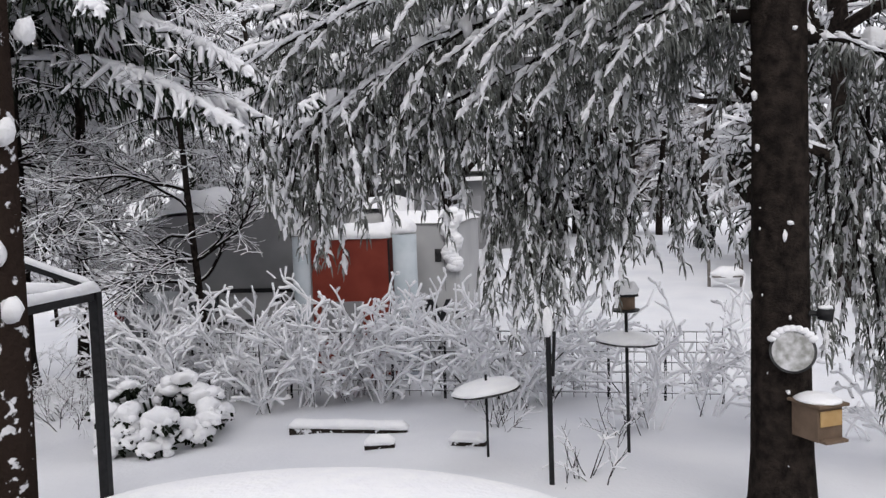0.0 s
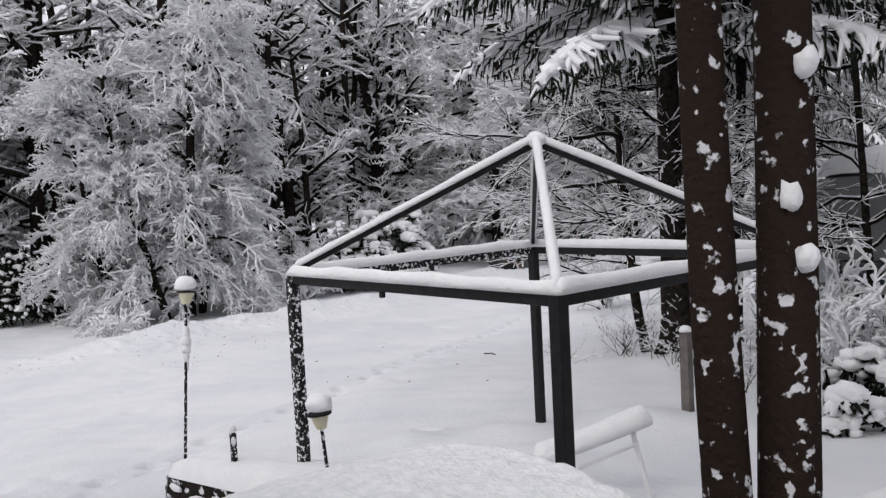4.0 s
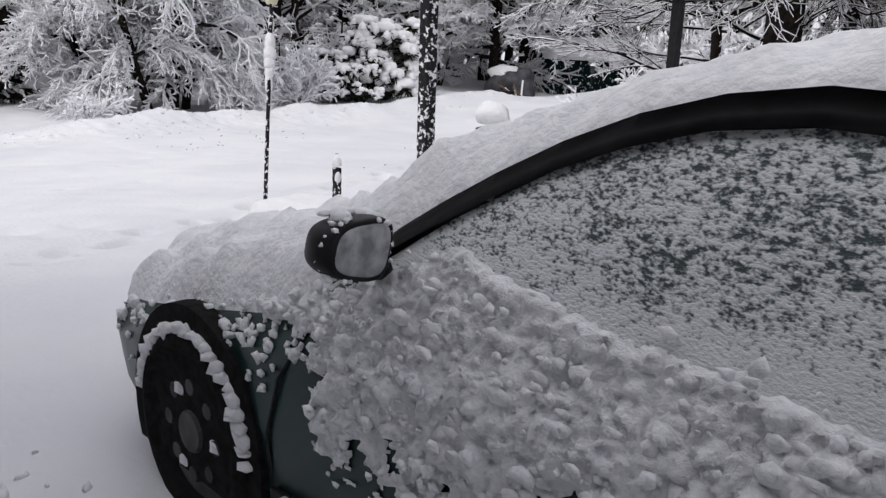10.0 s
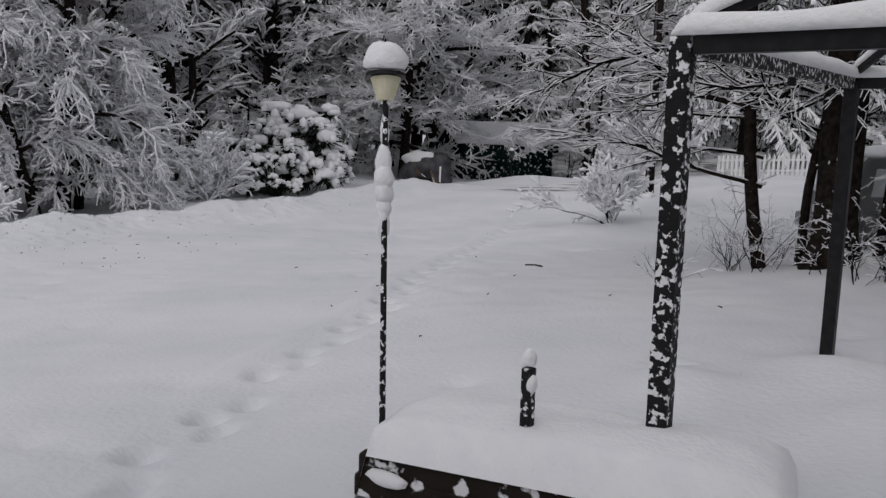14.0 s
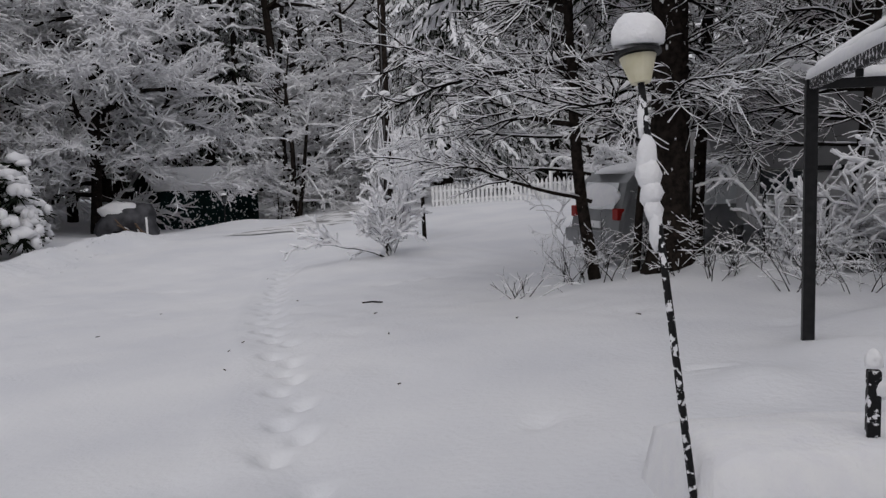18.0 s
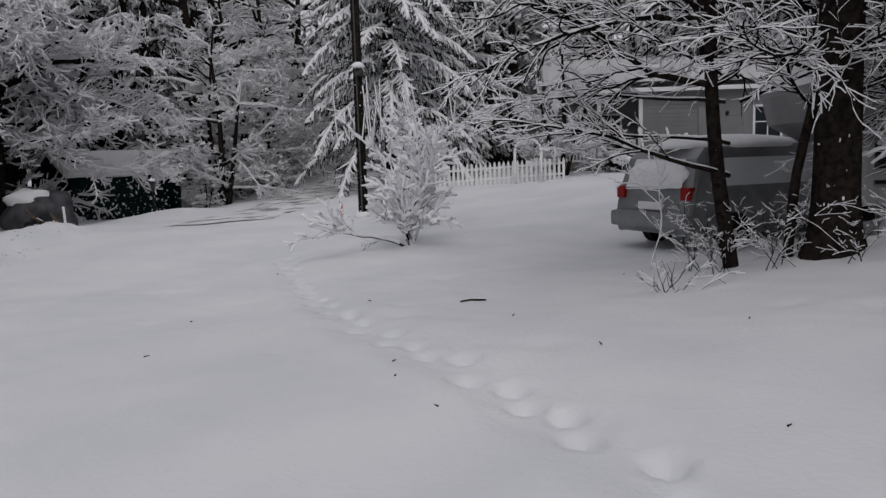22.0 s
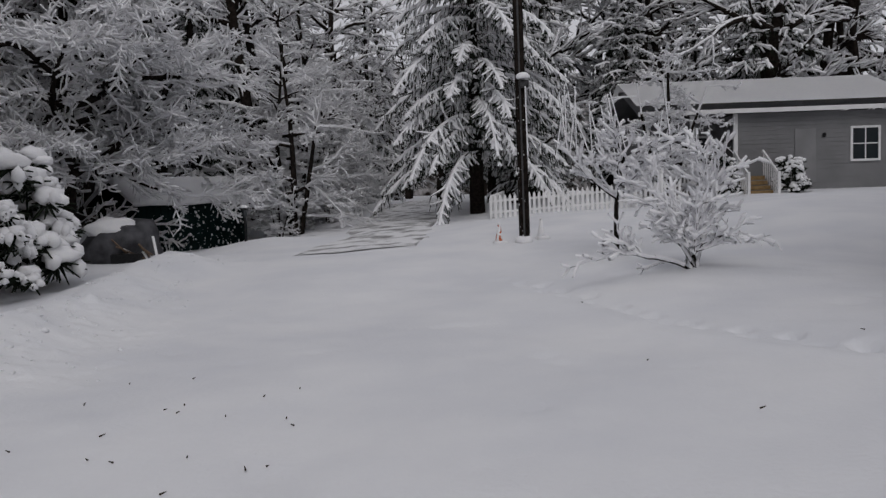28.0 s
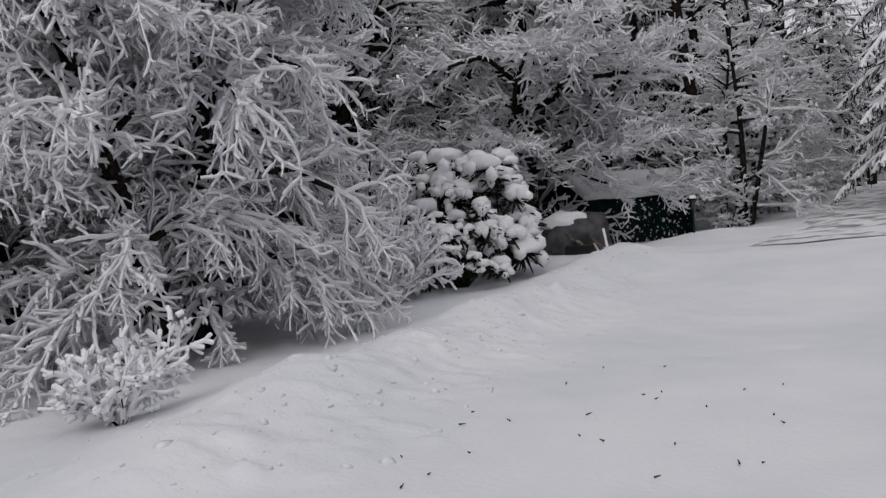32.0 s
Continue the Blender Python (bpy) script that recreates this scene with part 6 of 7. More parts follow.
def caravan():
    x0, x1, y, zb, zt = -0.3, 5.08, 9.3, 0.48, 2.6
    ob = thing("caravan", ((x0 + x1) / 2, y + 1.2, zb), "white and grey fifth-wheel caravan with deep snow on its roof", "caravan")
    bm = bmesh.new()
    box(bm, (x0 + 0.62, y, zb), (3.85, y + 2.4, zt - 0.06), 0.10)
    part("body", bm, M_RV, ob, smooth=False)
    bm = bmesh.new()
    box(bm, (3.86, y - 0.25, zb - 0.05), (x1, y + 2.4, zt - 0.25), 0.06)
    part("slide_out", bm, M_RV, ob)
    bm = bmesh.new()
    outline = [(3.3, 1.34), (3.3, zt - 0.02)] + [(x0 + 0.75 - 0.8 * math.sin(a), zt - 0.57 + 0.55 * math.cos(a)) for a in np.linspace(0, math.pi / 2, 9)] + [(x0 + 0.05, 1.62), (x0 + 0.55, 1.34)]
    f = bm.faces.new([bm.verts.new((u, y - 0.02, w)) for u, w in outline])
    e = bmesh.ops.extrude_face_region(bm, geom=[f])
    bmesh.ops.translate(bm, verts=[v for v in e["geom"] if isinstance(v, bmesh.types.BMVert)], vec=(0, 2.44, 0))
    bmesh.ops.recalc_face_normals(bm, faces=bm.faces[:])
    part("upper_panel", bm, M_RVGREY, ob, "grey upper wall panel")
    # windows, stripes
    for wx0, wx1, z0, z1 in ((0.42, 1.05, 0.98, 1.33), ):
        bm = bmesh.new()
        box(bm, (wx0, y - 0.045, z0), (wx1, y - 0.02, z1), 0.03)
        part("window", bm, M_GLASS, ob)
    for sx0, sx1, z, h in ((1.1, 2.4, 1.30, 0.07), (0.42, 1.2, 0.78, 0.05), (1.5, 2.6, 0.82, 0.05)):
        bm = bmesh.new()
        box(bm, (sx0, y - 0.06, z), (sx1, y - 0.022, z + h), 0.01)
        part("stripe", bm, M_BLACK, ob)
    # plain marks where lettering stands
    for i in range(4):
        bm = bmesh.new()
        box(bm, (2.02 + i * 0.10, y - 0.034, 1.14), (2.09 + i * 0.10, y - 0.026, 1.21))
        part("mark_bar", bm, M_BLACK, ob)
    bm = bmesh.new()
    for p in (((4.98, 0.62), (5.07, 0.62), (5.16, 0.95), (5.07, 0.95)), ((5.09, 0.95), (5.20, 0.95), (5.30, 0.62), (5.19, 0.62)), ((5.23, 0.62), (5.32, 0.62), (5.46, 0.95), (5.37, 0.95))):
        bm.faces.new([bm.verts.new((u - 0.52, y - 0.256 - 0.0015 * len(bm.faces), w + 0.22)) for u, w in p])
    part("emblem", bm, M_BLACK, ob, "black slanted emblem")
    for z in (0.86, 0.95):
        bm = bmesh.new()
        box(bm, (4.97, y - 0.262, z), (5.16, y - 0.254, z + 0.05))
        part("mark_bar", bm, M_BLACK, ob)
    bm = bmesh.new()
    rod(bm, (4.85, y - 0.256, 1.3), (4.85, y - 0.256, 2.1), 0.008, n=6)
    part("seam", bm, M_RVGREY, ob)
    bm = bmesh.new()
    box(bm, (4.7, y - 0.27, 1.75), (4.8, y - 0.25, 1.95), 0.01)
    part("door_handle", bm, M_STEEL, ob)
    # roof snow
    bm = bmesh.new()
    k, n = 60, 16
    rows = []
    for i in range(k + 1):
        x = x0 - 0.05 + (x1 + 0.1 - x0) * i / k
        top = zt - max(0, x0 + 0.6 - x) ** 2 * 1.2 if x < 3.86 else zt - 0.25
        row = []
        for j in range(n + 1):
            u = j / n
            e = min(1, min(i, k - i) / 3 + 0.05, min(j, n - j) / 2.0 + 0.02) ** 0.5
            h = 0.20 + 0.26 * math.exp(-((x - 0.55) / 0.45) ** 2) + 0.08 * noise.noise(Vector((x * 1.3, u * 3, 1)))
            row.append(bm.verts.new((x, y - 0.05 + u * 2.5 - (0.25 if x > 3.86 else 0), top - 0.03 + h * e)))
        rows.append(row)
    for p, q in zip(rows, rows[1:]):
        for j in range(n):
            bm.faces.new((p[j], q[j], q[j + 1], p[j + 1]))
    part("roof_snow", bm, M_SNOW, ob, "deep soft snow on the roof", smooth=True)
    bm = bmesh.new()
    for i in range(16):
        lump(bm, (x1 - 0.1 + 0.05 * math.sin(i), y - 0.3, zt - 0.1 - i * 0.055), (0.13, 0.1, 0.09), 0.4, 2, i)
    part("hanging_snow", bm, M_SNOW, ob, "snow slumping over the corner", smooth=True)
    for x in (1.2, 2.0, 4.4):
        bm = bmesh.new()
        rod(bm, (x, y + 0.05, 0.2), (x, y + 0.3, 0.2), 0.34, 0.34, 22)
        part("wheel", bm, M_RUBBER, ob)
    for x in (0.2, 3.6):
        bm = bmesh.new()
        rod(bm, (x, y + 0.4, -0.2), (x, y + 0.4, zb + 0.02), 0.05, n=8)
        part("support_leg", bm, M_STEEL, ob)


caravan()


def red_cabinet():
    x0, x1, y = 2.73, 4.33, 8.47
    z0, z1 = ground_z(3.6, y) - 0.05, 2.16
    ob = thing("red_cabinet", (3.7, y, z0), "rust-red cabinet between two pale columns with snow caps", "cabinet")
    bm = bmesh.new()
    box(bm, (x0 + 0.18, y, z0), (x1 - 0.22, y + 0.7, z1), 0.02)
    part("body", bm, M_RED, ob, "rust-red painted panel")
    bm = bmesh.new()
    box(bm, (x0 + 0.32, y - 0.02, z0 + 0.72), (x0 + 0.95, y - 0.002, z0 + 1.22), 0.005)
    part("notice_board", bm, M_RVGREY, ob, "plain pale panel")
    bm = bmesh.new()
    box(bm, (x1 - 0.235, y - 0.012, z0), (x1 - 0.215, y + 0.02, z1 - 0.02))
    part("corner_strip", bm, M_BLACK, ob)
    for x, r in ((x0 + 0.02, 0.15), (x1, 0.18)):
        bm = bmesh.new()
        rod(bm, (x, y + 0.1, z0), (x, y + 0.1, z1 + 0.05), r, r, 20)
        part("column", bm, M_PALE, ob, "pale blue-grey column", smooth=True)
        snow_cap(ob, (x, y + 0.1, z1 + 0.13), r * 1.05, 0.16, 3)
    bm = bmesh.new()
    ridge(bm, (x0 + 0.2, y + 0.35, z1), (x1 - 0.2, y + 0.35, z1), 0.8, 0.22, 3, 0.1)
    part("snow_cover", bm, M_SNOW, ob, smooth=True)


red_cabinet()


# ---- garden fence, brambles and feeders ----
def wire_fence():
    y = 7.1
    ob = thing("wire_fence", (4.0, y, 0.0), "low wire garden fence on thin posts, rimed with snow", "fence")
    xs = np.linspace(0.2, 8.6, 13)
    for i, x in enumerate(xs):
        z = ground_z(x, y)
        bm = bmesh.new()
        rod(bm, (x, y, z - 0.2), (x + 0.02, y, z + 0.95), 0.018, n=6)
        part("fence_post", bm, M_FLECK, ob)
    for r in range(7):
        bm = bmesh.new()
        sn = bmesh.new()
        for a, b in zip(xs, xs[1:]):
            za, zb = ground_z(a, y) + 0.12 + r * 0.13, ground_z(b, y) + 0.12 + r * 0.13
            rod(bm, (a, y, za), (b, y, zb), 0.005, n=4)
            rod(sn, (a, y, za + 0.012), (b, y, zb + 0.012), 0.011, n=4)
        part("wire", bm, M_WIRE, ob)
        part("wire_snow", sn, M_TWIGSNOW, ob)
    bm = bmesh.new()
    for i in range(56):
        x = 0.2 + 8.4 * i / 55
        rod(bm, (x, y, ground_z(x, y) + 0.05), (x, y, ground_z(x, y) + 0.9), 0.004, n=4)
    part("upright_wires", bm, M_WIRE, ob)


wire_fence()
K_BRAMBLE = [dict(seg=0.16, wig=0.09, up=-0.55, kids=7, spread=0.7, len=0.42, short=0.3, bare=0.15, taper=0.4, rmin=0.006),
             dict(seg=0.12, wig=0.14, up=-0.3, kids=4, spread=0.7, len=0.5, bare=0.1, taper=0.4, rmin=0.004),
             dict(seg=0.10, wig=0.15, up=-0.2, kids=0, spread=0.6, len=0.5, taper=0.5, rmin=0.003)]
rng = np.random.default_rng(90)
for i in range(15):
    x = 0.4 + 0.42 * i + rng.normal(0, 0.2)
    y = rng.uniform(6.1, 7.5)
    low_bush("bramble", (x, y, ground_z(x, y) - 0.03), 8, rng.uniform(1.0, 1.6), "tangled arching brambles white with snow", 100 + i, K_BRAMBLE, 0.017, 0.55, 0.010, "brambles")
for i, (x, y) in enumerate(((7.6, 5.6), (8.3, 6.4), (9.0, 5.6), (6.9, 7.6), (9.8, 4.6))):
    low_bush("bramble", (x, y, ground_z(x, y) - 0.03), 6, 1.2, "loose arching canes bent by snow", 130 + i, K_BRAMBLE, 0.016, 0.6, 0.008, "brambles")
for i, (x, y) in enumerate(((-0.9, 6.4), (-1.2, 7.2), (0.1, 6.8), (0.7, 7.2), (-2.0, 7.0), (1.4, 5.9), (0.3, 5.4), (-1.5, 6.7), (-0.4, 6.1), (0.5, 6.2), (1.2, 6.8), (-1.9, 7.7), (-1.0, 7.7), (0.9, 5.3), (-2.2, 7.4), (1.9, 6.5))):
    low_bush("undergrowth", (x, y, ground_z(x, y) - 0.03), 5, 0.75, "tangle of dead stems under snow", 150 + i, K_BRAMBLE, 0.001, 0.8, 0.006, "undergrowth", steep=0.3)
low_bush("sapling", (-2.74, 8.05, ground_z(-2.74, 8.05) - 0.03), 1, 1.5, "thin snow-dusted sapling standing alone", 170, K_BRAMBLE, 0.006, 0.05, 0.009)


def pole_feeder(x, y, top, baffle_z, baffle_r, tilt, feeder, label, pole_r=0.016):
    z = ground_z(x, y)
    ob = thing("bird_feeder" if feeder else "baffle_pole", (x, y, z), label, "bird feeder")
    bm = bmesh.new()
    rod(bm, (x, y, z - 0.3), (x, y, top), pole_r, n=10)
    part("pole", bm, M_BLACK, ob)
    bm = bmesh.new()
    m = Matrix.Translation((x, y, baffle_z)) @ Matrix.Rotation(tilt, 4, "Y")
    rod(bm, (0, 0, -0.012), (0, 0, 0), baffle_r, baffle_r * 0.9, 30)
    bmesh.ops.transform(bm, matrix=m, verts=bm.verts[:])
    part("baffle", bm, M_STEEL, ob, "round metal squirrel guard")
    bm = bmesh.new()
    lump(bm, (0, 0, 0.004), (baffle_r * 1.0, baffle_r * 0.98, 0.085), 0.12, 3, 4, 1.5, flat=0.002)
    bmesh.ops.transform(bm, matrix=m, verts=bm.verts[:])
    part("snow_cap", bm, M_SNOW, ob, smooth=True)
    if feeder:
        bm = bmesh.new()
        rod(bm, (x, y, top), (x, y, top + 0.02), 0.12, 0.13, 18)
        part("tray", bm, M_BLACK, ob)
        bm = bmesh.new()
        rod(bm, (x, y, top + 0.025), (x, y, top + 0.14), 0.085, 0.085, 18)
        part("seed_tube", bm, M_BOX, ob)
        bm = bmesh.new()
        rod(bm, (x, y, top + 0.145), (x, y, top + 0.17), 0.12, 0.11, 18)
        part("lid", bm, M_BLACK, ob)
        snow_cap(ob, (x, y, top + 0.20), 0.12, 0.10, 6)


pole_feeder(7.29, 4.39, 1.61, 1.33, 0.29, 0.06, True, "bird feeder on a black pole above a snow-heaped guard")
pole_feeder(5.99, 4.03, 1.09, 0.95, 0.32, -0.14, False, "tilted round guard heaped with snow on a thin pole", 0.012)


def black_post(x, y, top):
    z = ground_z(x, y)
    ob = thing("iron_post", (x, y, z), "slim black iron post with a tall finger of snow", "post")
    bm = bmesh.new()
    rod(bm, (x, y, z - 0.3), (x, y, top), 0.022, n=10)
    part("shaft", bm, M_BLACK, ob)
    bm = bmesh.new()
    lump(bm, (x, y, top + 0.05), (0.042, 0.042, 0.13), 0.15, 3, 4)
    part("snow_cap", bm, M_SNOW, ob, smooth=True)
    bm = bmesh.new()
    rod(bm, (x + 0.03, y, top - 0.38), (x + 0.05, y, top - 0.02), 0.014, n=8)
    part("hook", bm, M_BLACK, ob)


black_post(6.605, 3.1, 1.66)


def wood_post(x, y, top):
    z = ground_z(x, y)
    ob = thing("fence_post", (x, y, z), "weathered grey square post with a cap of snow", "post")
    bm = bmesh.new()
    box(bm, (x - 0.05, y - 0.05, z - 0.3), (x + 0.05, y + 0.05, top), 0.006)
    part("shaft", bm, M_WOOD, ob)
    snow_cap(ob, (x, y, top + 0.03), 0.065, 0.05, 2)
    bm = bmesh.new()
    rod(bm, (x + 0.11, y + 0.02, z - 0.2), (x + 0.12, y + 0.02, top + 0.4), 0.011, n=8)
    part("stake", bm, M_FLECK, ob)


wood_post(0.97, 4.17, 1.03)


def dial(x, y, z):
    ob = thing("wall_dial", (x, y, z), "round outdoor dial iced over with snow, fixed to a pine", "thermometer")
    d = (Vector((6.84, -3.58, 2.0)) - Vector((x, y, z)))
    d.z = 0.15
    d.normalize()
    bm = bmesh.new()
    rod(bm, Vector((x, y, z)), Vector((x, y, z)) + d * 0.03, 0.145, 0.145, 30)
    part("case", bm, M_STEEL, ob)
    bm = bmesh.new()
    rod(bm, Vector((x, y, z)) + d * 0.031, Vector((x, y, z)) + d * 0.036, 0.128, 0.128, 30)
    part("face", bm, M_DISC, ob, "dial face covered by ice")
    bm = bmesh.new()
    s = Vector((-d.y, d.x, 0)).normalized()
    for i in range(9):
        a = math.radians(35 + i * 14)
        lump(bm, tuple(Vector((x, y, z)) + d * 0.02 + s * 0.15 * math.cos(a) + Vector((0, 0, 0.15 * math.sin(a)))), (0.032, 0.032, 0.024), 0.3, 2, i)
    part("snow_rim", bm, M_SNOW, ob, smooth=True)


def nest_box(x, y, z):
    ob = thing("nest_box", (x, y, z), "weathered wooden nest box with snowy lid on a pine", "bird house")
    m = Matrix.Translation((x, y, z)) @ Matrix.Rotation(radians(28), 4, "Z")
    bm = bmesh.new()
    box(bm, (-0.10, -0.13, 0), (0.10, 0.10, 0.22), 0.006, m)
    part("body", bm, M_BOX, ob)
    bm = bmesh.new()
    box(bm, (-0.085, -0.142, 0.10), (0.085, -0.132, 0.20), 0.002, m)
    part("front_board", bm, M_TAN, ob, "bright tan replacement board")
    bm = bmesh.new()
    box(bm, (-0.12, -0.17, 0.225), (0.12, 0.12, 0.245), 0.004, m)
    part("lid", bm, M_BOX, ob)
    bm = bmesh.new()
    lump(bm, (0, -0.02, 0.245), (0.135, 0.16, 0.045), 0.1, 3, 2, 1.5, flat=0.246)
    bmesh.ops.transform(bm, matrix=m, verts=bm.verts[:])
    part("snow_cap", bm, M_SNOW, ob, smooth=True)
    bm = bmesh.new()
    box(bm, (-0.09, -0.19, 0.0), (0.09, -0.135, 0.02), 0.003, m)
    part("perch", bm, M_BOX, ob)


dial(8.22, 2.12, 1.66)
nest_box(8.35, 2.11, 1.10)


# ---- garden bed edging under snow, small litter ----
def edging(a, b, label):
    a, b = Vector(a), Vector(b)
    za, zb = ground_z(a.x, a.y), ground_z(b.x, b.y)
    ob = thing("garden_timber", (a.x, a.y, za), label, "timber", "garden timbers")
    bm = bmesh.new()
    beam(bm, (a.x, a.y, za + 0.03), (b.x, b.y, zb + 0.03), 0.09, 0.09, 0.01)
    part("timber", bm, M_TIMBER, ob)
    bm = bmesh.new()
    ridge(bm, (a.x, a.y, za + 0.075), (b.x, b.y, zb + 0.075), 0.16, 0.09, 2)
    part("snow_ridge", bm, M_SNOW, ob, smooth=True)


edging((3.64, 5.25, 0), (5.0, 5.15, 0), "dark bed timber under a ridge of snow")
edging((4.7, 4.45, 0), (5.0, 4.5, 0), "short dark bed timber under snow")
edging((5.55, 4.6, 0), (5.92, 4.5, 0), "splintered dark timber under snow")
rng = np.random.default_rng(51)
litter = bmesh.new()
spots = [(rng.uniform(-13.0, -10.6), rng.uniform(3.2, 7.4)) for i in range(26)] + [(rng.uniform(-8, -1), rng.uniform(1.0, 8.0)) for i in range(10)] + [(-4.62, 2.75), (-4.2, 5.53), (-7.9, 10.34), (-10.22, 3.56), (-10.38, 3.86), (-10.15, 3.64), (-11.8, 5.99), (-12.6, 7.2)]
for x, y in spots:
    z = ground_z(x, y) + float(fine(np.array([x]), np.array([y]))[0]) + 0.012
    a = rng.uniform(0, 3.14)
    l = rng.uniform(0.010, 0.03)
    rod(litter, (x - l * math.cos(a), y - l * math.sin(a), z), (x + l * math.cos(a), y + l * math.sin(a), z + 0.006), 0.007, 0.003, 5)
tagged(part("leaf_litter", litter, M_LEAF, None), "scattered dead leaves and bits of twig on the snow", "leaf litter", kind="stuff")
bm = bmesh.new()
for p, q in (((-4.78, 6.70), (-4.66, 6.79)), ((-4.66, 6.79), (-4.51, 6.72))):
    rod(bm, (p[0], p[1], ground_z(*p) + 0.03), (q[0], q[1], ground_z(*q) + 0.035), 0.012, 0.009, 6)
tagged(part("fallen_twig", bm, M_TWIG, None), "bent dark twig fallen on the snow", "twig")
for i, (x, y) in enumerate(((-2.67, 6.38), (-0.2, 6.3), (0.5, 5.7), (6.9, 3.3), (7.2, 5.2), (6.0, 5.4))):
    low_bush("dead_plant", (x, y, ground_z(x, y) - 0.02), 9, 0.42, "small dead plant poking out of the snow", 190 + i, K_LOW[1:], 0.004, 0.9, 0.006, "dead plants", steep=0.3)


# ---- the woods ----
K_WOOD = [dict(seg=0.8, wig=0.03, up=0.02, kids=18, spread=1.05, len=0.26, short=0.4, bare=0.12, taper=0.3, rmin=0.03),
          dict(seg=0.4, wig=0.12, up=-0.06, kids=7, spread=0.75, len=0.45, short=0.3, bare=0.15, taper=0.3, rmin=0.012, roundness=0.6),
          dict(seg=0.28, wig=0.15, up=-0.08, kids=5, spread=0.7, len=0.5, short=0.3, bare=0.1, taper=0.4, rmin=0.008, roundness=0.6),
          dict(seg=0.24, wig=0.16, up=-0.05, kids=0, spread=0.6, len=0.5, taper=0.5, rmin=0.006)]
woods = []
for i in range(4):
    woods.append(snow_tree("woodland_tree", (-30 - 4 * i, 30, -0.6), "dark woodland tree with snow along its branches", "tree", 300 + i, K_WOOD,
                           [((0, 0, 0), (0.03 * (i - 1), 0.02, 1), 11.5, 0.17 + 0.03 * i)], 0.030, M_BARK, "woodland trees", trunk_r=0.04, twig=M_RIME_THIN, sides=4))
firs = [conifer("woodland_conifer", (-34 - 4 * i, 40, -0.5), 11 + 2 * i, 2.6, "woodland conifer hung with snow", 320 + i, 0.12, 0.32, 0.6, "woodland conifers", 0.8, 0.16, 0.5) for i in range(2)]
# the spreading tree over the shed
K_OAK = [dict(seg=0.5, wig=0.03, up=0.01, kids=46, spread=1.35, len=0.46, short=0.45, bare=0.08, taper=0.35, rmin=0.03),
         dict(seg=0.28, wig=0.09, up=-0.10, kids=26, spread=0.95, len=0.34, short=0.45, bare=0.12, taper=0.3, rmin=0.012, roundness=0.45),
         dict(seg=0.16, wig=0.13, up=-0.05, kids=14, spread=1.0, len=0.34, short=0.3, bare=0.1, taper=0.4, rmin=0.009, roundness=0.6),
         dict(seg=0.16, wig=0.14, up=-0.02, kids=0, spread=0.6, len=0.5, taper=0.5, rmin=0.008)]
K_ORNAMENT = [dict(K_OAK[0], seg=0.3, kids=15)] + [dict(k, seg=k["seg"] * 1.5, kids=int(k["kids"] * 0.5)) for k in K_OAK[1:]]
snow_tree("oak_tree", (-21.3, 23.6, -0.76), "spreading bare tree with layered snowy boughs above a shed", "tree", 44, K_OAK,
          [((0, 0, 0), (0.04, -0.03, 1), 12.0, 0.22), ((0, 0, 2.6), (0.8, -0.1, 0.25), 4.6, 0.06, 1), ((0, 0, 3.3), (0.85, 0.45, 0.2), 5.4, 0.06, 1), ((0.1, 0, 2.9), (0.9, 0.15, 0.2), 5.2, 0.06, 1),
           ((0, 0, 3.8), (0.8, 0.75, 0.15), 6.0, 0.06, 1), ((0, 0, 3.0), (0.5, -0.8, 0.2), 4.2, 0.06, 1), ((0, 0, 2.4), (-0.6, -0.7, 0.25), 4.0, 0.06, 1)], 0.027, M_BARK, trunk_r=0.04, twig=M_RIME, sides=3, hidden=0.0095)
ornament = snow_tree("ornamental_tree", (-2.78, 27.64, 0.3), "rounded ornamental tree of fine frosted twigs by the house", "tree", 45, K_ORNAMENT,
          [((0, 0, 0), (0.02, 0, 1), 4.6, 0.10), ((0.1, 0.1, 0), (0.3, 0, 1), 4.0, 0.08), ((-0.1, 0, 0), (-0.3, 0.1, 1), 4.0, 0.08)], 0.022, M_BARK, trunk_r=0.04, twig=M_RIME, sides=3)
rng = np.random.default_rng(17)
sites = []
for x0, x1, y0, y1, n in ((-40, -20.5, -6, 12, 46), (-44, -22, 12, 36, 60), (-32, -15.5, 33, 62, 44), (-7.5, 14, 38, 52, 40), (12, 32, 4, 40, 30), (2, 12, 14.0, 24, 10), (-16, -6, 70, 84, 16), (-8.5, -4.5, 32, 60, 16)):
    for i in range(n):
        x, y = rng.uniform(x0, x1), rng.uniform(y0, y1)
        # the open field beyond the garden stays clear
        if y < 36 and -0.12 < math.atan2(x - 6.8, y + 3.6) < 0.2:
            continue
        sites.append((x, y))
for i, (x, y) in enumerate(sites):
    if i < 4:
        src = woods[i]
        src.location = (x, y, ground_z(x, y) - 0.2)
        continue
    if i in (4, 5):
        firs[i - 4].location = (x, y, ground_z(x, y) - 0.2)
        continue
    src = firs[i % 2] if rng.random() < 0.14 else woods[int(rng.integers(4))]
    s = rng.uniform(0.95, 1.5)
    m = Matrix.Translation((x, y, ground_z(x, y) - 0.2)) @ Matrix.Rotation(rng.uniform(0, 6.28), 4, "Z") @ Matrix.Diagonal((s, s, s, 1))
    copy_thing(src, m)
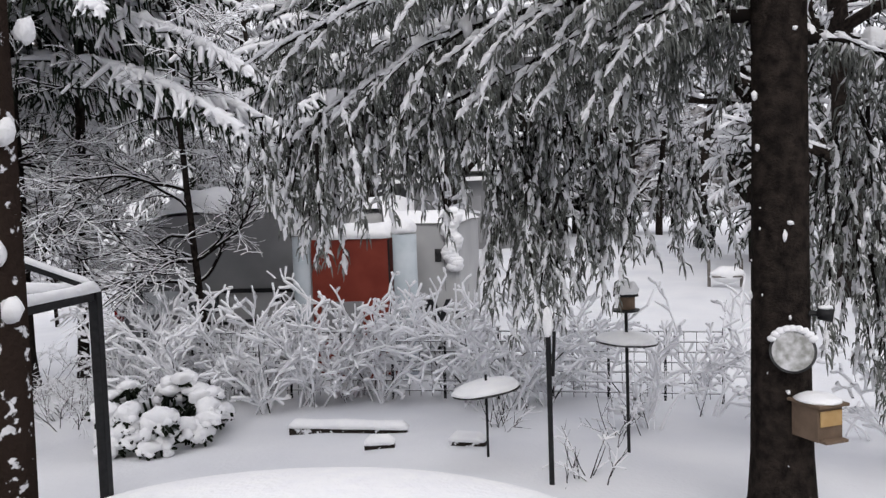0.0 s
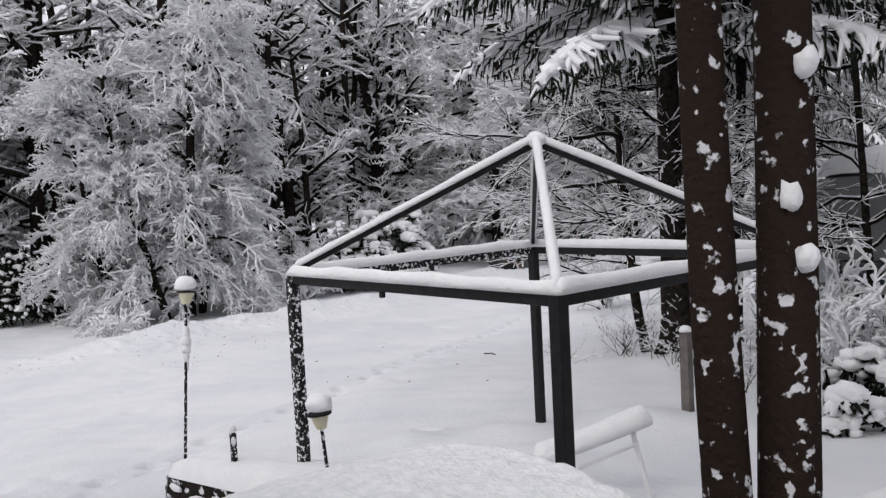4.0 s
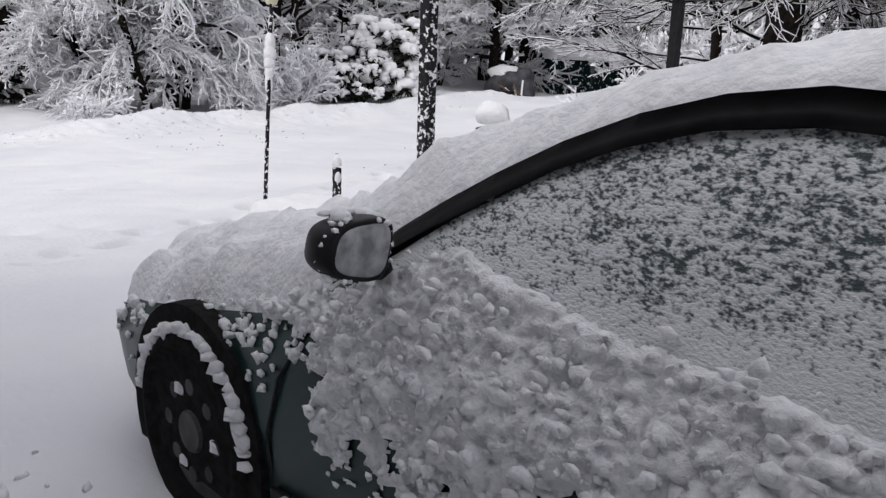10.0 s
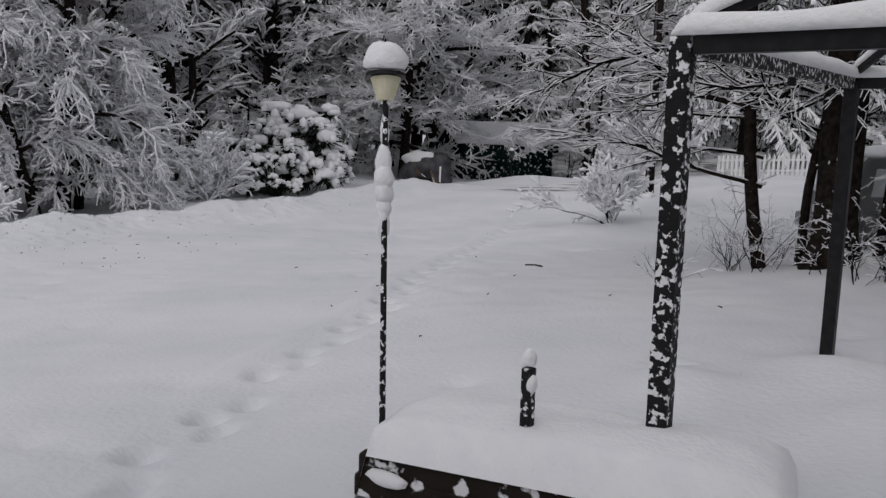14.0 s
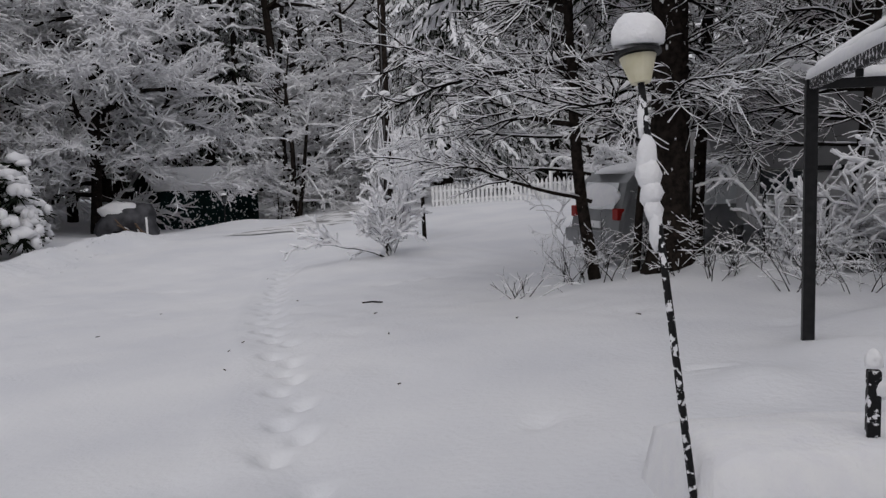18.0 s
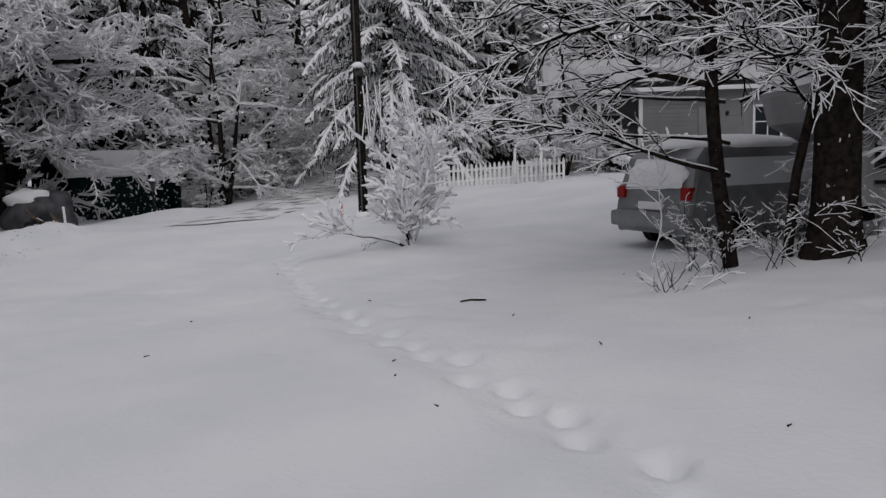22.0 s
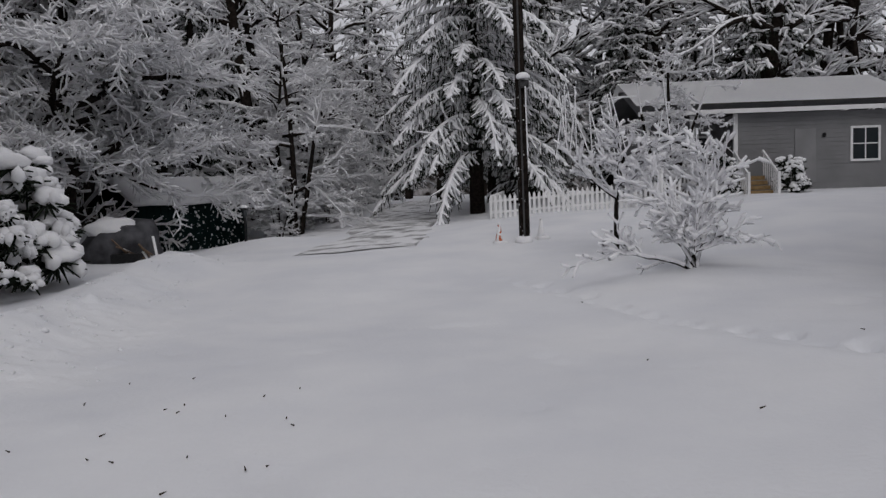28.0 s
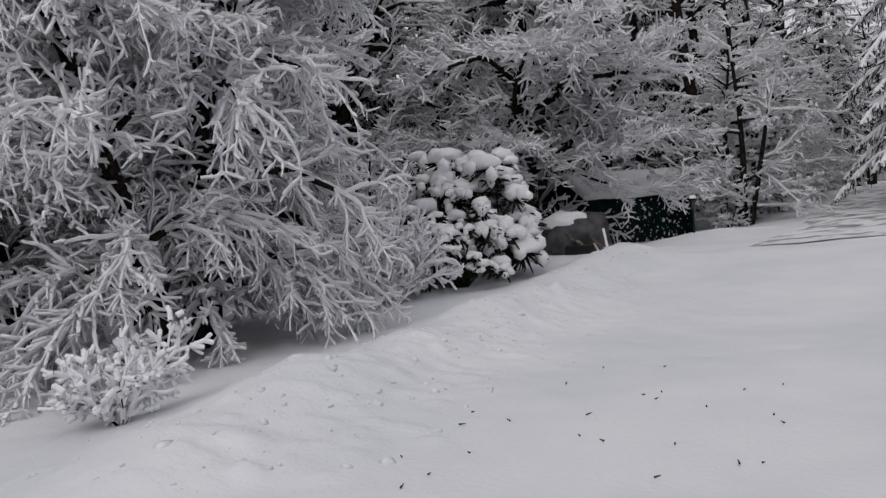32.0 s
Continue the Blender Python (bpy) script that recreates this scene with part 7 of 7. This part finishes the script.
# young growth along the far road
for i in range(44):
    y = 28.5 + i * 0.8 + rng.uniform(-0.4, 0.4)
    x = -14.9 - rng.uniform(0, 2.2) - 0.02 * (y - 29)
    src = (ornament, ornament, woods[int(rng.integers(4))], ornament)[i % 4]
    s = (rng.uniform(0.35, 0.7), rng.uniform(0.8, 1.5), rng.uniform(0.5, 0.8), rng.uniform(0.6, 1.1))[i % 4]
    copy_thing(src, Matrix.Translation((x, y, ground_z(x, y) - 0.1)) @ Matrix.Rotation(rng.uniform(0, 6.28), 4, "Z") @ Matrix.Diagonal((s, s, s, 1)))
for i in range(12):
    x, y = (-23.5 + rng.uniform(-2, 2), 9 + 2.2 * i) if i < 7 else (-6.5 + rng.uniform(-1, 1), 33 + 4 * (i - 7))
    s = rng.uniform(0.5, 0.8)
    copy_thing(ornament if i < 7 else firs[i % 2], Matrix.Translation((x, y, ground_z(x, y) - 0.1)) @ Matrix.Rotation(rng.uniform(0, 6.28), 4, "Z") @ Matrix.Diagonal((s, s, s, 1)))

# ---- slushy road and far woods ----
ry = np.linspace(19.0, 95.0, 150)
rx = np.linspace(-1.7, 1.7, 16)
RX, RY = np.meshgrid(rx, ry, indexing="ij")
mid = -12.1 + 0.010 * (RY - 20)
wave = 0.35 * np.sin(RY * 0.9) * (np.abs(RX) > 1.5)
RXX = mid + RX + wave * np.sign(RX)
RZ = land(RXX, RY) + fine(RXX, RY) + 0.03 - 0.05 * (np.abs(RX) / 1.7) ** 4
ri = np.arange(RX.size).reshape(RX.shape)
rq = np.stack([ri[:-1, :-1], ri[1:, :-1], ri[1:, 1:], ri[:-1, 1:]], -1).reshape(-1, 4)
tagged(mesh_part("road", np.stack([RXX, RY, RZ], -1).reshape(-1, 3), rq, M_SLUSH, None), "narrow road of rutted slush and packed snow", "road", kind="structure")
ang = np.linspace(0, 2 * np.pi, 181)
hh = np.array([-3.0, 4.0, 9.0, 15.0])
BV = np.stack([np.stack([-3 + 95 * np.cos(a) * np.ones(4), 12 + 95 * np.sin(a) * np.ones(4), hh + (hh > 8) * (2.5 * np.sin(a * 37) + 1.5 * np.sin(a * 91 + 1))], -1) for a in ang]).reshape(-1, 3)
bi = np.arange(181 * 4).reshape(181, 4)
bq = np.stack([bi[:-1, :-1], bi[1:, :-1], bi[1:, 1:], bi[:-1, 1:]], -1).reshape(-1, 4)
tagged(mesh_part("backdrop", BV, bq, M_WOODS, None, smooth=False), "distant dark woods all round", "woods", kind="structure")


# ---- the house that the walk starts from, never in view ----
# wall and eave are placed out of view to shade car and near snow
def home():
    ob = thing("home", (6.0, -7.5, 0.2), "unseen grey-sided house that the drive leads up to, shading the car", "house")
    bm = bmesh.new()
    box(bm, (-0.5, -10.5, -0.4), (12.5, -4.6, 3.7))
    part("wall", bm, M_HOUSE, ob)
    bm = bmesh.new()
    vs = [bm.verts.new(p) for p in ((-0.9, -4.15, 3.6), (12.9, -4.15, 3.6), (12.9, -7.75, 5.8), (-0.9, -7.75, 5.8), (12.9, -11.0, 3.6), (-0.9, -11.0, 3.6))]
    bm.faces.new((vs[0], vs[1], vs[2], vs[3]))
    bm.faces.new((vs[3], vs[2], vs[4], vs[5]))
    bmesh.ops.solidify(bm, geom=bm.faces[:], thickness=0.12)
    part("roof", bm, M_SNOW, ob)


home()


# ---- far field and the lamp on the near pine ----
def waste_bin(x, y, w, h):
    z = ground_z(x, y)
    ob = thing("waste_bin", (x, y, z), "black wheeled bin with a cap of snow in the field", "bin")
    bm = bmesh.new()
    box(bm, (x - w / 2, y - w / 2, z - 0.05), (x + w / 2, y + w / 2, z + h), 0.06)
    part("body", bm, M_BLACK, ob)
    bm = bmesh.new()
    box(bm, (x - w * 0.55, y - w * 0.55, z + h + 0.01), (x + w * 0.55, y + w * 0.55, z + h + 0.10), 0.03)
    part("lid", bm, M_BLACK, ob)
    bm = bmesh.new()
    lump(bm, (x, y, z + h + 0.12), (w * 0.56, w * 0.56, 0.16), 0.15, 3, 3)
    part("snow_cap", bm, M_SNOW, ob, smooth=True)


waste_bin(11.93, 31.1, 0.7, 1.0)


def garden_bench(x, y):
    z = ground_z(x, y)
    ob = thing("garden_bench", (x, y, z), "weathered wooden seat half buried in drifted snow", "bench")
    for i, (a, b) in enumerate((((-0.45, -0.03, -0.1), (-0.37, 0.03, 0.75)), ((0.37, -0.03, -0.1), (0.45, 0.03, 0.75)))):
        bm = bmesh.new()
        box(bm, (x + a[0], y + a[1], z + a[2]), (x + b[0], y + b[1], z + b[2]), 0.01)
        part("upright", bm, M_WOOD, ob)
    bm = bmesh.new()
    box(bm, (x - 0.368, y - 0.4, z + 0.30), (x + 0.368, y + 0.02, z + 0.34), 0.008)
    part("seat", bm, M_WOOD, ob)
    bm = bmesh.new()
    lump(bm, (x, y - 0.2, z + 0.36), (0.42, 0.24, 0.22), 0.25, 3, 8)
    part("snow_pillow", bm, M_SNOW, ob, smooth=True)


garden_bench(10.68, 19.08)


def trunk_lamp():
    c = Vector((8.44, 2.27, 1.88))
    ob = thing("trunk_lamp", tuple(c), "small black outdoor lamp fixed to the pine trunk", "lamp")
    bm = bmesh.new()
    rod(bm, c + Vector((-0.12, 0, 0)), c, 0.018, 0.018, 8)
    part("bracket", bm, M_BLACK, ob)
    bm = bmesh.new()
    rod(bm, c + Vector((-0.03, -0.02, 0.0)), c + Vector((0.06, -0.05, -0.01)), 0.035, 0.045, 14)
    part("housing", bm, M_BLACK, ob, smooth=True)
    bm = bmesh.new()
    lump(bm, c + Vector((0.015, -0.03, 0.045)), (0.05, 0.035, 0.016), 0.2, 2, 2)
    part("snow_cap", bm, M_SNOW, ob, smooth=True)


trunk_lamp()
